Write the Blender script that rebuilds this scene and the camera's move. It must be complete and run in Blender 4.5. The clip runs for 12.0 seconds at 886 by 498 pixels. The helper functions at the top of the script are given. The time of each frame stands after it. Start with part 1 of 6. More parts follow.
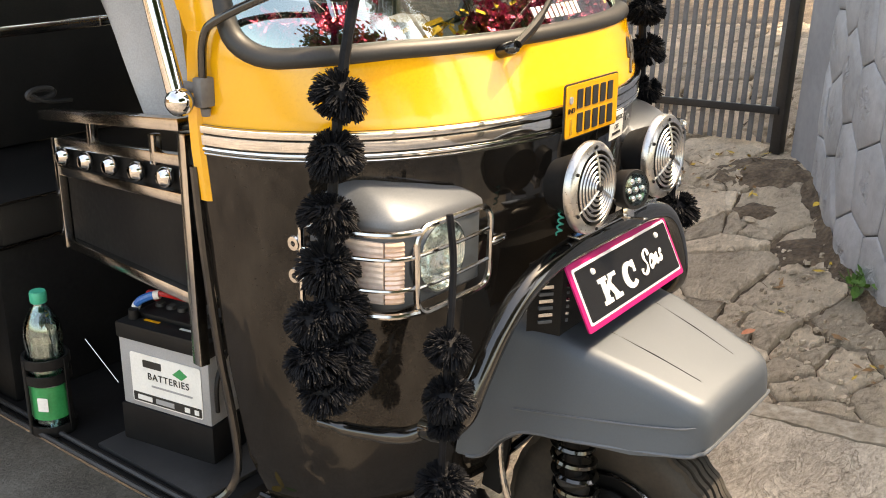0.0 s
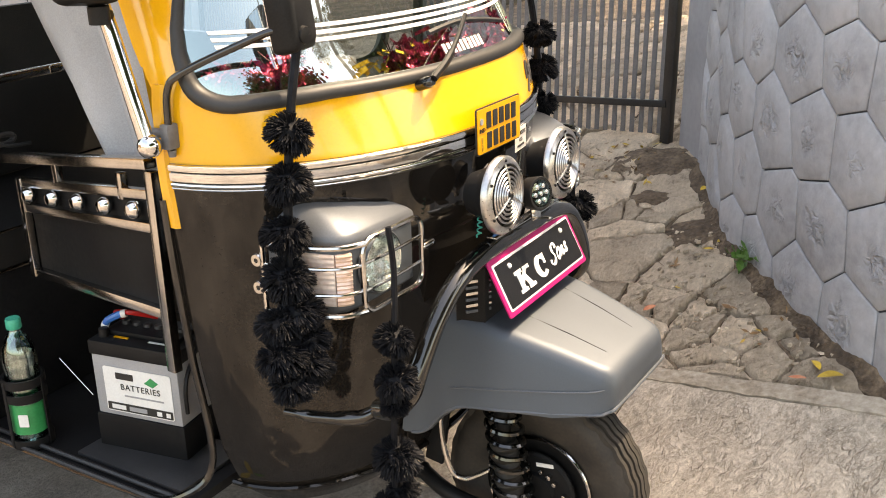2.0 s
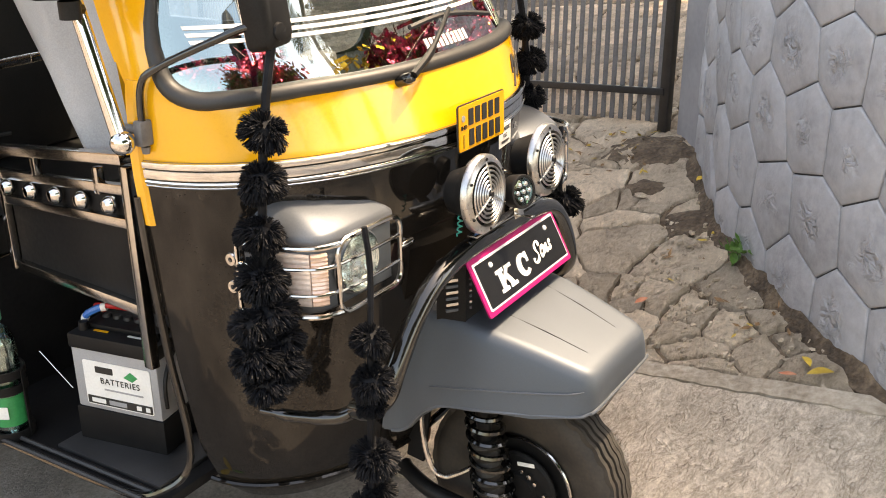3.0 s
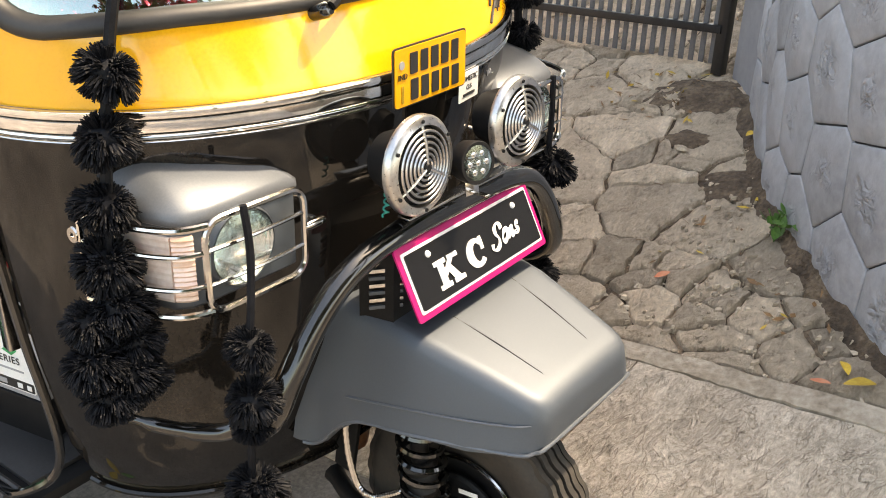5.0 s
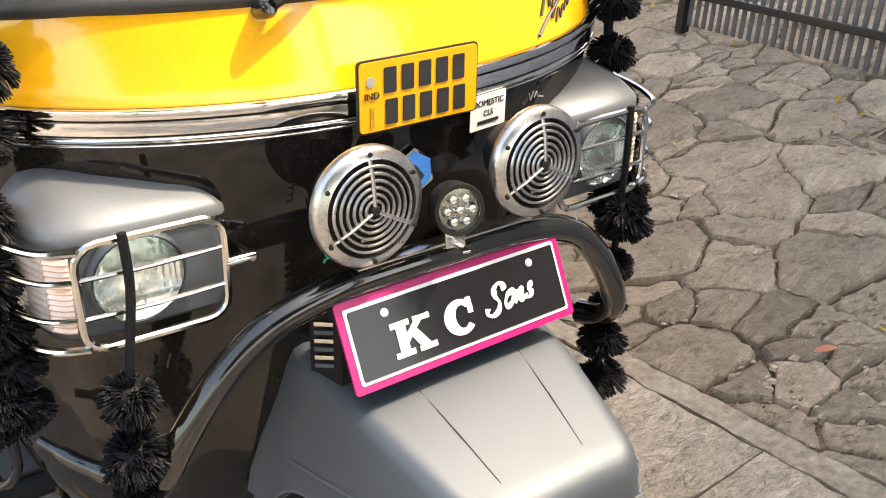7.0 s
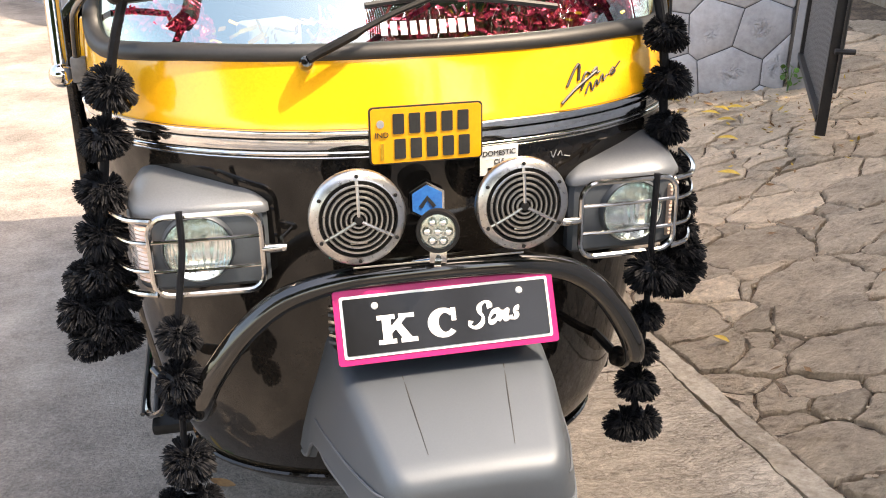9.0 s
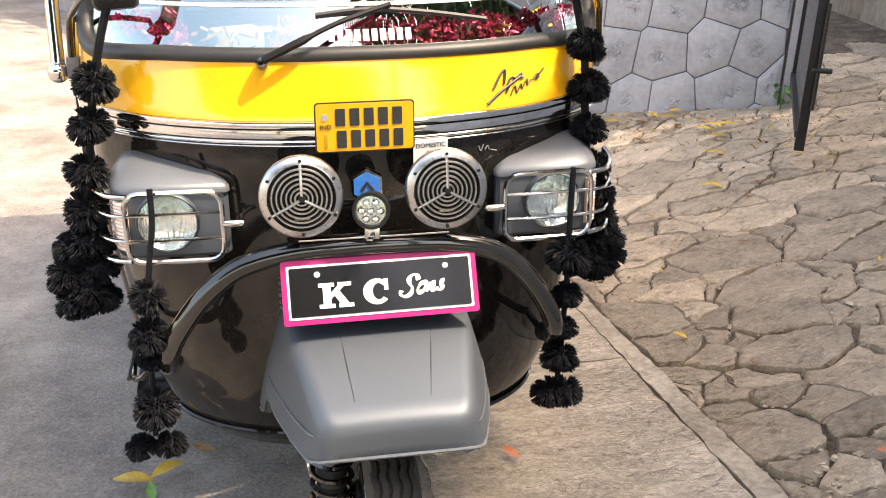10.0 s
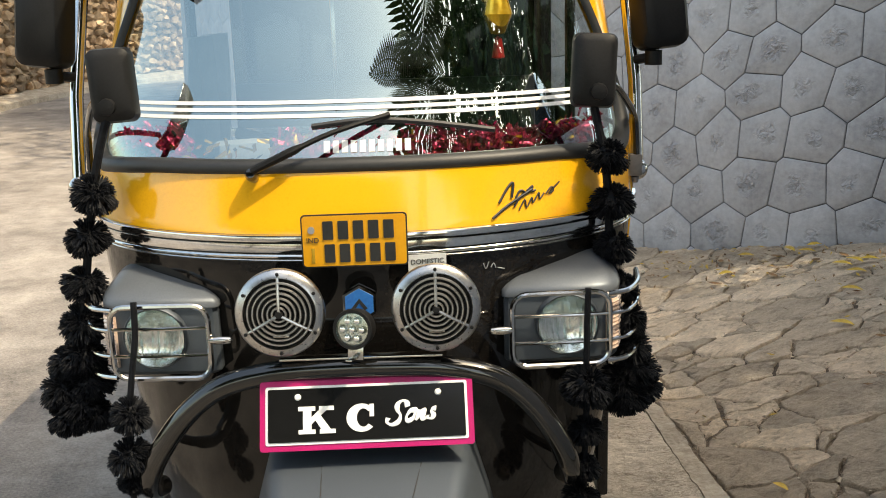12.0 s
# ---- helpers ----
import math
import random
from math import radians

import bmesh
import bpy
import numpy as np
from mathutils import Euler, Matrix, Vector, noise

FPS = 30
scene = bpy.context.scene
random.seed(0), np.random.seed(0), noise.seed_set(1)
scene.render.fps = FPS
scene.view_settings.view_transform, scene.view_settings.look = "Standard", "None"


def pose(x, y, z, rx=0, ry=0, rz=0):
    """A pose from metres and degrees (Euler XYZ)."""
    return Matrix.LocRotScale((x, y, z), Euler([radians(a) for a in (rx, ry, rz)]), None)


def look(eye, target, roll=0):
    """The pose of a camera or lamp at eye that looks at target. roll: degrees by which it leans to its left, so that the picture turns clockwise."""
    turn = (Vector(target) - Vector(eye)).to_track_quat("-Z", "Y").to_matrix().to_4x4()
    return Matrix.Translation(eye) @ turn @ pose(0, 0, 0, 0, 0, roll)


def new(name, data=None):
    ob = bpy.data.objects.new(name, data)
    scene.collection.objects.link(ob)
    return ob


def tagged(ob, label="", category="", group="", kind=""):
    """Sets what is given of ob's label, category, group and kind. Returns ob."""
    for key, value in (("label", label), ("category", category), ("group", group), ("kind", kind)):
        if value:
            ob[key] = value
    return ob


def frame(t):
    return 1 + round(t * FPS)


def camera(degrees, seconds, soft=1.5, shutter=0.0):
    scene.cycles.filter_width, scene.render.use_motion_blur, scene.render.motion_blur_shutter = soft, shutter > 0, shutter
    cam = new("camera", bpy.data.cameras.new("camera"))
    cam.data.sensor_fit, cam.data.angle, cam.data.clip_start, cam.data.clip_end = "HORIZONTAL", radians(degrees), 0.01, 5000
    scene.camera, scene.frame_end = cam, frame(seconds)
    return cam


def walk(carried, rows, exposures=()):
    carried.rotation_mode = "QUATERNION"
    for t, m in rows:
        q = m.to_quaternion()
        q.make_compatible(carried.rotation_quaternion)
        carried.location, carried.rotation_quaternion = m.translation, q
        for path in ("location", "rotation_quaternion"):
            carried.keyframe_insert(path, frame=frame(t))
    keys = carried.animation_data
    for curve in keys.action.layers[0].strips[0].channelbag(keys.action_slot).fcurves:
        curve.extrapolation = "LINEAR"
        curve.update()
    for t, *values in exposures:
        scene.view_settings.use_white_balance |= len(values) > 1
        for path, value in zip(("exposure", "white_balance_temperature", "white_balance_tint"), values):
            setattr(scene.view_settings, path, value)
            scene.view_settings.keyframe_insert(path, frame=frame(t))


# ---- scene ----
cam = camera(46.6, 12.0, 1.0)
PATH = [
    (0, (-1.731, -0.831, 1.462), (-0.204, 0.302, 0.844), 2.5),
    (0.5, (-1.924, -0.78, 1.496), (-0.302, 0.205, 0.862), 0.2),
    (1, (-1.999, -0.808, 1.53), (-0.365, 0.167, 0.916), -0.0),
    (1.5, (-2.019, -0.908, 1.549), (-0.385, 0.074, 0.943), 0.2),
    (2, (-2.003, -0.964, 1.576), (-0.381, 0.028, 0.955), 0.1),
    (2.5, (-1.971, -0.99, 1.604), (-0.351, -0.004, 0.97), 0.4),
    (2.7, (-1.964, -1.002, 1.608), (-0.349, -0.013, 0.965), 0.4),
    (4.3, (-1.653, -0.862, 1.595), (-0.087, 0.133, 0.848), 2.0),
    (4.5, (-1.589, -0.867, 1.589), (-0.03, 0.125, 0.824), 1.7),
    (5, (-1.391, -0.929, 1.565), (0.092, 0.137, 0.75), 3.0),
    (5.5, (-1.24, -0.954, 1.568), (0.155, 0.216, 0.74), 4.0),
    (6, (-1.084, -0.915, 1.545), (0.252, 0.308, 0.697), 4.7),
    (6.5, (-0.938, -0.916, 1.553), (0.315, 0.381, 0.688), 4.3),
    (6.7, (-0.881, -0.946, 1.552), (0.305, 0.408, 0.681), 3.9),
    (8.3, (-0.583, -1.405, 1.601), (0.213, 0.241, 0.791), 3.6),
    (8.5, (-0.532, -1.465, 1.614), (0.199, 0.215, 0.813), 2.8),
    (9, (-0.374, -1.604, 1.619), (0.052, 0.201, 0.87), 2.0),
    (9.5, (-0.294, -1.738, 1.638), (0.09, 0.083, 0.904), 2.5),
    (10, (-0.243, -1.919, 1.656), (0.126, -0.09, 0.936), 2.6),
    (10.5, (-0.197, -2.007, 1.676), (0.157, -0.159, 0.998), 2.3),
    (11, (-0.121, -2.055, 1.692), (0.143, -0.17, 1.077), 2.0),
    (11.5, (-0.019, -2.067, 1.68), (0.096, -0.152, 1.116), 1.9),
    (12, (0.122, -1.812, 1.582), (0.164, 0.131, 1.108), 0.7),
]
walk(cam, [(t, look(eye, target, roll)) for t, eye, target, roll in PATH],
     [(0, 2.04, 9900, 10), (2.7, 2.08, 9900, 12), (5, 2.1, 9400, 9), (6.7, 2.12, 8900, 9), (8.5, 2.13, 8600, 12), (10.5, 2.14, 8600, 12), (11, 2.06, 8600, 11), (11.5, 1.31, 8700, 8), (12, 1.22, 8400, 2)])

# ---- light and sky ----
SUN_TO = Vector((0.48, -0.26, 1.0)).normalized()      # towards the sun
world = bpy.data.worlds.new("sky")
scene.world = world
world.use_nodes = True
wn, wl = world.node_tree.nodes, world.node_tree.links
sky = wn.new("ShaderNodeTexSky")
sky.sky_type, sky.sun_disc = "NISHITA", False
sky.sun_elevation = math.asin(SUN_TO.z)
sky.sun_rotation = math.atan2(SUN_TO.x, SUN_TO.y)
sky.dust_density = 3.0
wl.new(sky.outputs[0], wn["Background"].inputs[0])
wn["Background"].inputs[1].default_value = 0.22
sun_data = bpy.data.lights.new("sun", "SUN")
sun_data.energy, sun_data.angle, sun_data.color = 2.08, radians(0.6), (1.0, 0.935, 0.885)
sun = new("sun", sun_data)
sun.matrix_world = look(SUN_TO * 20, (0, 0, 0))


# ---- materials ----
def node_material(name):
    m = bpy.data.materials.new(name)
    m.use_nodes = True
    return m, m.node_tree.nodes, m.node_tree.links, m.node_tree.nodes["Principled BSDF"]


def ramp(nodes, stops):
    r = nodes.new("ShaderNodeValToRGB")
    el = r.color_ramp.elements
    el[0].position, el[0].color = stops[0][0], (*stops[0][1], 1)
    el[1].position, el[1].color = stops[-1][0], (*stops[-1][1], 1)
    for p, c in stops[1:-1]:
        e = el.new(p)
        e.color = (*c, 1)
    return r


def surface(name, colors, scale=8.0, fine=60.0, rough=(0.4, 0.6), metal=0.0, bump=0.1, bump_scale=40.0, coat=0.0, vary=0.0, depth=0.01, stretch=(1, 1, 1), spec=0.5, swirl=0.0, crisp=0.5):
    """A surface with stains at one scale, grain at another and fine relief; vary gives each object its own tone."""
    m, n, l, b = node_material(name)
    co = n.new("ShaderNodeTexCoord")
    mp = n.new("ShaderNodeMapping")
    mp.inputs["Scale"].default_value = stretch
    l.new(co.outputs["Object"], mp.inputs[0])
    n1, n2, n3 = (n.new("ShaderNodeTexNoise") for _ in range(3))
    for nn, s, d in ((n1, scale, 4), (n2, fine, 6), (n3, bump_scale, 8)):
        nn.inputs["Scale"].default_value, nn.inputs["Detail"].default_value = s, d
        nn.inputs["Distortion"].default_value, nn.inputs["Roughness"].default_value = swirl, crisp
        l.new(mp.outputs[0], nn.inputs["Vector"])
    mix = n.new("ShaderNodeMix")
    mix.inputs[0].default_value = 0.45
    l.new(n1.outputs[0], mix.inputs[2])
    l.new(n2.outputs[0], mix.inputs[3])
    k = len(colors) - 1
    rp = ramp(n, [(0.36 + 0.28 * i / k, c) for i, c in enumerate(colors)])
    l.new(mix.outputs[0], rp.inputs[0])
    out = rp.outputs[0]
    if vary:
        info = n.new("ShaderNodeObjectInfo")
        hsv = n.new("ShaderNodeHueSaturation")
        mr = n.new("ShaderNodeMapRange")
        mr.inputs[3].default_value, mr.inputs[4].default_value = 1 - vary, 1 + vary
        l.new(info.outputs["Random"], mr.inputs[0])
        l.new(mr.outputs[0], hsv.inputs["Value"])
        l.new(out, hsv.inputs["Color"])
        out = hsv.outputs[0]
    l.new(out, b.inputs["Base Color"])
    rr = n.new("ShaderNodeMapRange")
    rr.inputs[3].default_value, rr.inputs[4].default_value = rough
    l.new(n2.outputs[0], rr.inputs[0])
    l.new(rr.outputs[0], b.inputs["Roughness"])
    b.inputs["Metallic"].default_value = metal
    b.inputs["Specular IOR Level"].default_value = spec
    b.inputs["Coat Weight"].default_value = coat
    b.inputs["Coat Roughness"].default_value = 0.06
    if bump:
        bp = n.new("ShaderNodeBump")
        bp.inputs["Strength"].default_value, bp.inputs["Distance"].default_value = bump, depth
        l.new(n3.outputs[0], bp.inputs["Height"])
        l.new(bp.outputs[0], b.inputs["Normal"])
    return m


def island(m, amount):
    """Gives each loose piece of a mesh its own tone."""
    n, l = m.node_tree.nodes, m.node_tree.links
    b = n["Principled BSDF"]
    src = b.inputs["Base Color"].links[0].from_socket
    geo, mr, hsv = n.new("ShaderNodeNewGeometry"), n.new("ShaderNodeMapRange"), n.new("ShaderNodeHueSaturation")
    mr.inputs[3].default_value, mr.inputs[4].default_value = 1 - amount, 1 + amount
    l.new(geo.outputs["Random Per Island"], mr.inputs[0])
    l.new(mr.outputs[0], hsv.inputs["Value"])
    l.new(src, hsv.inputs["Color"])
    l.new(hsv.outputs[0], b.inputs["Base Color"])


def crumpled(m, name, scale, depth):
    """Adds coarse broken relief where the mesh attribute is 1."""
    n, l = m.node_tree.nodes, m.node_tree.links
    b = n["Principled BSDF"]
    src = b.inputs["Normal"].links[0].from_socket
    co, at_node, tex = n.new("ShaderNodeTexCoord"), n.new("ShaderNodeAttribute"), n.new("ShaderNodeTexNoise")
    at_node.attribute_name = name
    for k, v in (("Scale", scale), ("Detail", 4.0), ("Roughness", 0.58), ("Distortion", 0.7)):
        tex.inputs[k].default_value = v
    l.new(co.outputs["Object"], tex.inputs["Vector"])
    sub, mul, bp = n.new("ShaderNodeMath"), n.new("ShaderNodeMath"), n.new("ShaderNodeBump")
    sub.operation, mul.operation = "SUBTRACT", "MULTIPLY"
    sub.inputs[1].default_value = 0.5
    l.new(tex.outputs[0], sub.inputs[0])
    l.new(sub.outputs[0], mul.inputs[0])
    l.new(at_node.outputs["Fac"], mul.inputs[1])
    l.new(mul.outputs[0], bp.inputs["Height"])
    bp.inputs["Strength"].default_value, bp.inputs["Distance"].default_value = 1.0, depth
    l.new(src, bp.inputs["Normal"])
    l.new(bp.outputs[0], b.inputs["Normal"])


def swirled(name, colors):
    """Concrete finished with a rough brush: thin wandering grooves that hold dirt, pale worn patches, sandy grain."""
    m, n, l, b = node_material(name)
    co = n.new("ShaderNodeTexCoord")
    mp = n.new("ShaderNodeMapping")
    mp.inputs["Scale"].default_value, mp.inputs["Rotation"].default_value = (0.8, 1.55, 1.0), (0, 0, 0.45)
    l.new(co.outputs["Object"], mp.inputs[0])

    def grainy(scale, detail, rough, swirl):
        t = n.new("ShaderNodeTexNoise")
        for k, v in (("Scale", scale), ("Detail", detail), ("Roughness", rough), ("Distortion", swirl)):
            t.inputs[k].default_value = v
        l.new(mp.outputs[0], t.inputs["Vector"])
        return t.outputs[0]

    def mixed(x, y, k, blend="MIX"):
        t = n.new("ShaderNodeMix")
        t.data_type, t.blend_type = "RGBA", blend
        t.inputs[0].default_value = k
        l.new(x, t.inputs[6])
        l.new(y, t.inputs[7])
        return t.outputs[2]

    def lines(scale, swirl, width):
        """Narrow level lines of a noise field: 0 in the groove, 1 beside it."""
        r = ramp(n, [(0.5 - width, (1, 1, 1)), (0.5, (0, 0, 0)), (0.5 + width, (1, 1, 1))])
        l.new(grainy(scale, 2.0, 0.5, swirl), r.inputs[0])
        return r.outputs[0]

    tone = mixed(mixed(grainy(3.0, 5, 0.65, 0.5), grainy(13, 7, 0.74, 2.2), 0.6), grainy(70, 6, 0.75, 0.0), 0.35)
    rp = ramp(n, [(0.39, colors[0]), (0.50, colors[1]), (0.61, colors[2])])
    l.new(tone, rp.inputs[0])
    gaps = ramp(n, [(0.46, (0, 0, 0)), (0.56, (1, 1, 1))])
    l.new(grainy(9.0, 3, 0.6, 0.5), gaps.inputs[0])
    grooves = mixed(mixed(lines(6.0, 2.2, 0.018), lines(13.0, 1.8, 0.026), 0.6, "MULTIPLY"), gaps.outputs[0], 1.0, "LIGHTEN")
    dirt = ramp(n, [(0.0, (0.66, 0.62, 0.58)), (1.0, (1, 1, 1))])
    l.new(grooves, dirt.inputs[0])
    l.new(mixed(rp.outputs[0], dirt.outputs[0], 0.9, "MULTIPLY"), b.inputs["Base Color"])
    b.inputs["Roughness"].default_value = 0.85
    bp, bq = n.new("ShaderNodeBump"), n.new("ShaderNodeBump")
    bp.inputs["Strength"].default_value, bp.inputs["Distance"].default_value = 0.8, 0.006
    bq.inputs["Strength"].default_value, bq.inputs["Distance"].default_value = 1.0, 0.028
    l.new(grooves, bp.inputs["Height"])
    l.new(tone, bq.inputs["Height"])
    l.new(bp.outputs[0], bq.inputs["Normal"])
    l.new(bq.outputs[0], b.inputs["Normal"])
    return m


def clear_glass(name, tint, ior=1.5, rough=0.01, film=0.0):
    """Thin glass: light goes straight through, Fresnel drives the gloss."""
    m, n, l, b = node_material(name)
    n.remove(b)
    tr, gl = n.new("ShaderNodeBsdfTransparent"), n.new("ShaderNodeBsdfGlossy")
    tr.inputs[0].default_value = (*tint, 1)
    gl.inputs["Color"].default_value = (0.75, 0.90, 0.88, 1)
    gl.inputs["Roughness"].default_value = rough
    fr, mx = n.new("ShaderNodeFresnel"), n.new("ShaderNodeMixShader")
    fr.inputs[0].default_value = ior
    if film:
        mr = n.new("ShaderNodeMapRange")
        mr.inputs[3].default_value, mr.inputs[4].default_value = film, 1.0
        l.new(fr.outputs[0], mr.inputs[0])
        l.new(mr.outputs[0], mx.inputs[0])
    else:
        l.new(fr.outputs[0], mx.inputs[0])
    l.new(tr.outputs[0], mx.inputs[1])
    l.new(gl.outputs[0], mx.inputs[2])
    l.new(mx.outputs[0], n["Material Output"].inputs[0])
    return m


YELLOW = surface("yellow_paint", [(0.78, 0.365, 0.018), (0.84, 0.41, 0.024), (0.82, 0.39, 0.02)], 3, 200, (0.12, 0.18), bump=0.012, bump_scale=300, coat=0.6, spec=0.5)
BLACK = surface("black_paint", [(0.007, 0.0062, 0.0056), (0.011, 0.0095, 0.0085), (0.018, 0.015, 0.0125)], 5, 160, (0.03, 0.07), bump=0.010, bump_scale=14, coat=0.0, spec=0.4)
TUBE = surface("black_tube_paint", [(0.004, 0.004, 0.004), (0.010, 0.0095, 0.009)], 12, 200, (0.05, 0.13), bump=0.01, coat=0.7)
GREYPL = surface("grey_plastic", [(0.032, 0.039, 0.048), (0.042, 0.050, 0.060)], 4, 300, (0.50, 0.56), bump=0.05, bump_scale=700, depth=0.002, spec=1.0)
HOODGR = surface("silver_grey_plastic", [(0.085, 0.094, 0.106), (0.112, 0.122, 0.136)], 6, 300, (0.36, 0.44), metal=0.2, bump=0.02, bump_scale=600, depth=0.002)
for plastic in (GREYPL, HOODGR):
    plastic.node_tree.nodes["Principled BSDF"].inputs["Specular Tint"].default_value = (0.80, 0.89, 1.0, 1)
RUBBER = surface("black_rubber", [(0.012, 0.012, 0.013), (0.03, 0.03, 0.032)], 10, 200, (0.45, 0.65), bump=0.08, bump_scale=200, depth=0.003)
MATBLK = surface("black_plastic", [(0.006, 0.006, 0.0065), (0.013, 0.013, 0.0135)], 10, 250, (0.40, 0.56), bump=0.1, bump_scale=500, depth=0.002, spec=0.2)
INTER = surface("dark_cabin_paint", [(0.005, 0.005, 0.006), (0.012, 0.012, 0.012)], 6, 80, (0.4, 0.7), bump=0.05, spec=0.15)
CHROME = surface("chrome", [(0.60, 0.59, 0.57), (0.74, 0.73, 0.71)], 10, 120, (0.03, 0.12), metal=1.0, bump=0.012, bump_scale=40)
STEEL = surface("bright_steel", [(0.50, 0.48, 0.46), (0.62, 0.60, 0.57)], 12, 90, (0.10, 0.2), metal=1.0, bump=0.02, bump_scale=60, depth=0.002)
DIMSTL = surface("dim_polished_steel", [(0.44, 0.42, 0.40), (0.58, 0.56, 0.53)], 9, 60, (0.10, 0.22), metal=1.0, bump=0.02, bump_scale=30, depth=0.002)
HORNM = surface("brushed_horn_chrome", [(0.44, 0.43, 0.42), (0.56, 0.55, 0.54)], 20, 160, (0.24, 0.34), metal=1.0, bump=0.015, bump_scale=120, depth=0.002)
PINK = surface("magenta_plastic", [(0.36, 0.003, 0.095), (0.44, 0.006, 0.125)], 10, 200, (0.3, 0.4), bump=0.02)
WHITE = surface("white_paint", [(0.72, 0.72, 0.71), (0.82, 0.82, 0.81)], 20, 200, (0.35, 0.5), bump=0.02)
BOARD = surface("black_acrylic", [(0.006, 0.006, 0.0065), (0.010, 0.010, 0.0105)], 8, 200, (0.10, 0.18), bump=0.01, spec=0.4)
PLATEY = surface("plate_yellow", [(0.74, 0.325, 0.010), (0.80, 0.37, 0.014)], 15, 200, (0.3, 0.42), bump=0.02)
GASKET = surface("grey_black_rubber", [(0.013, 0.013, 0.0135), (0.024, 0.0235, 0.0235)], 8, 200, (0.42, 0.58), bump=0.05, bump_scale=250, depth=0.002)
YARN = surface("black_yarn", [(0.003, 0.0034, 0.0045), (0.010, 0.011, 0.0145)], 60, 400, (0.5, 0.65), bump=0.0, spec=0.13)
TYRE = surface("tyre_rubber", [(0.014, 0.012, 0.010), (0.042, 0.034, 0.027)], 14, 120, (0.55, 0.8), bump=0.15, bump_scale=120, depth=0.004)
CLOTH = surface("pale_grey_canvas", [(0.29, 0.295, 0.305), (0.41, 0.415, 0.43)], 5, 300, (0.7, 0.9), bump=0.15, bump_scale=500, depth=0.002)
ROOF = surface("black_vinyl", [(0.010, 0.010, 0.010), (0.02, 0.019, 0.018)], 6, 200, (0.45, 0.65), bump=0.15, bump_scale=300, depth=0.003, spec=0.25)
LENSGL = clear_glass("lamp_glass", (0.97, 0.975, 0.975), 1.5, 0.03, film=0.06)
SCREEN = clear_glass("windscreen_glass", (0.80, 0.86, 0.85), 1.55, 0.004, film=0.37)
MIRROR = surface("mirror_face", [(0.85, 0.86, 0.87), (0.88, 0.88, 0.89)], 5, 50, (0.01, 0.02), metal=1.0, bump=0.0)
SILVER = surface("lamp_reflector", [(0.88, 0.88, 0.87), (0.94, 0.94, 0.93)], 5, 60, (0.09, 0.20), metal=0.95, bump=0.03, bump_scale=40)
AMBER = surface("indicator_lens", [(0.76, 0.52, 0.40), (0.86, 0.68, 0.57)], 20, 120, (0.10, 0.18), metal=0.25, bump=0.05, coat=0.5)
CLEARP = surface("pale_pink_lens", [(0.72, 0.58, 0.53), (0.88, 0.80, 0.76)], 20, 120, (0.08, 0.16), metal=0.25, bump=0.03, coat=0.5)
BLUE = surface("blue_enamel", [(0.02, 0.12, 0.42), (0.03, 0.20, 0.55)], 30, 200, (0.2, 0.3), bump=0.02)
TEAL = surface("teal_wire", [(0.01, 0.30, 0.24), (0.02, 0.38, 0.30)], 30, 200, (0.4, 0.5), bump=0.0)
STICK = surface("white_sticker", [(0.68, 0.68, 0.66), (0.78, 0.78, 0.76)], 20, 200, (0.4, 0.55), bump=0.02)
INK = surface("black_ink", [(0.012, 0.012, 0.012), (0.022, 0.022, 0.022)], 20, 200, (0.4, 0.55), bump=0.0)
RED = surface("red_plastic", [(0.45, 0.012, 0.012), (0.55, 0.02, 0.02)], 20, 200, (0.35, 0.5), bump=0.02)
GREEN = surface("green_label", [(0.008, 0.22, 0.07), (0.015, 0.30, 0.10)], 20, 200, (0.3, 0.4), bump=0.02)
BATGREY = surface("battery_grey_plastic", [(0.26, 0.265, 0.275), (0.33, 0.335, 0.345)], 10, 300, (0.4, 0.55), bump=0.08, bump_scale=400, depth=0.002)
WALLP = surface("grey_wall_paint", [(0.275, 0.275, 0.29), (0.365, 0.365, 0.383), (0.435, 0.435, 0.455)], 2.5, 26, (0.40, 0.60), bump=0.5, bump_scale=30, vary=0.06, depth=0.008, crisp=0.62)
crumpled(WALLP, "crumple", 23, 0.048)
JOINT = surface("wall_joint", [(0.05, 0.05, 0.054), (0.10, 0.101, 0.107)], 8, 60, (0.6, 0.8), bump=0.2)
PLAST = surface("stained_plaster", [(0.15, 0.10, 0.065), (0.31, 0.235, 0.17), (0.44, 0.37, 0.295)], 2.2, 18, (0.7, 0.9), bump=0.5, bump_scale=16, depth=0.02, stretch=(1, 1, 0.45), crisp=0.65)
PILLAR = surface("plain_grey_plaster", [(0.26, 0.26, 0.275), (0.34, 0.34, 0.355)], 3, 30, (0.5, 0.7), bump=0.12, bump_scale=25)
STONE = surface("flagstone", [(0.21, 0.152, 0.105), (0.49, 0.385, 0.28), (0.63, 0.505, 0.375), (0.82, 0.675, 0.515)], 4, 34, (0.6, 0.85), bump=1.0, bump_scale=25, vary=0.30, depth=0.036, stretch=(1, 1.5, 0.6), swirl=0.6, crisp=0.74)
CHIP = surface("broken_stone", [(0.22, 0.165, 0.112), (0.42, 0.335, 0.245), (0.62, 0.515, 0.395)], 6, 40, (0.65, 0.9), bump=0.8, bump_scale=40, depth=0.01, crisp=0.7)
island(CHIP, 0.22)
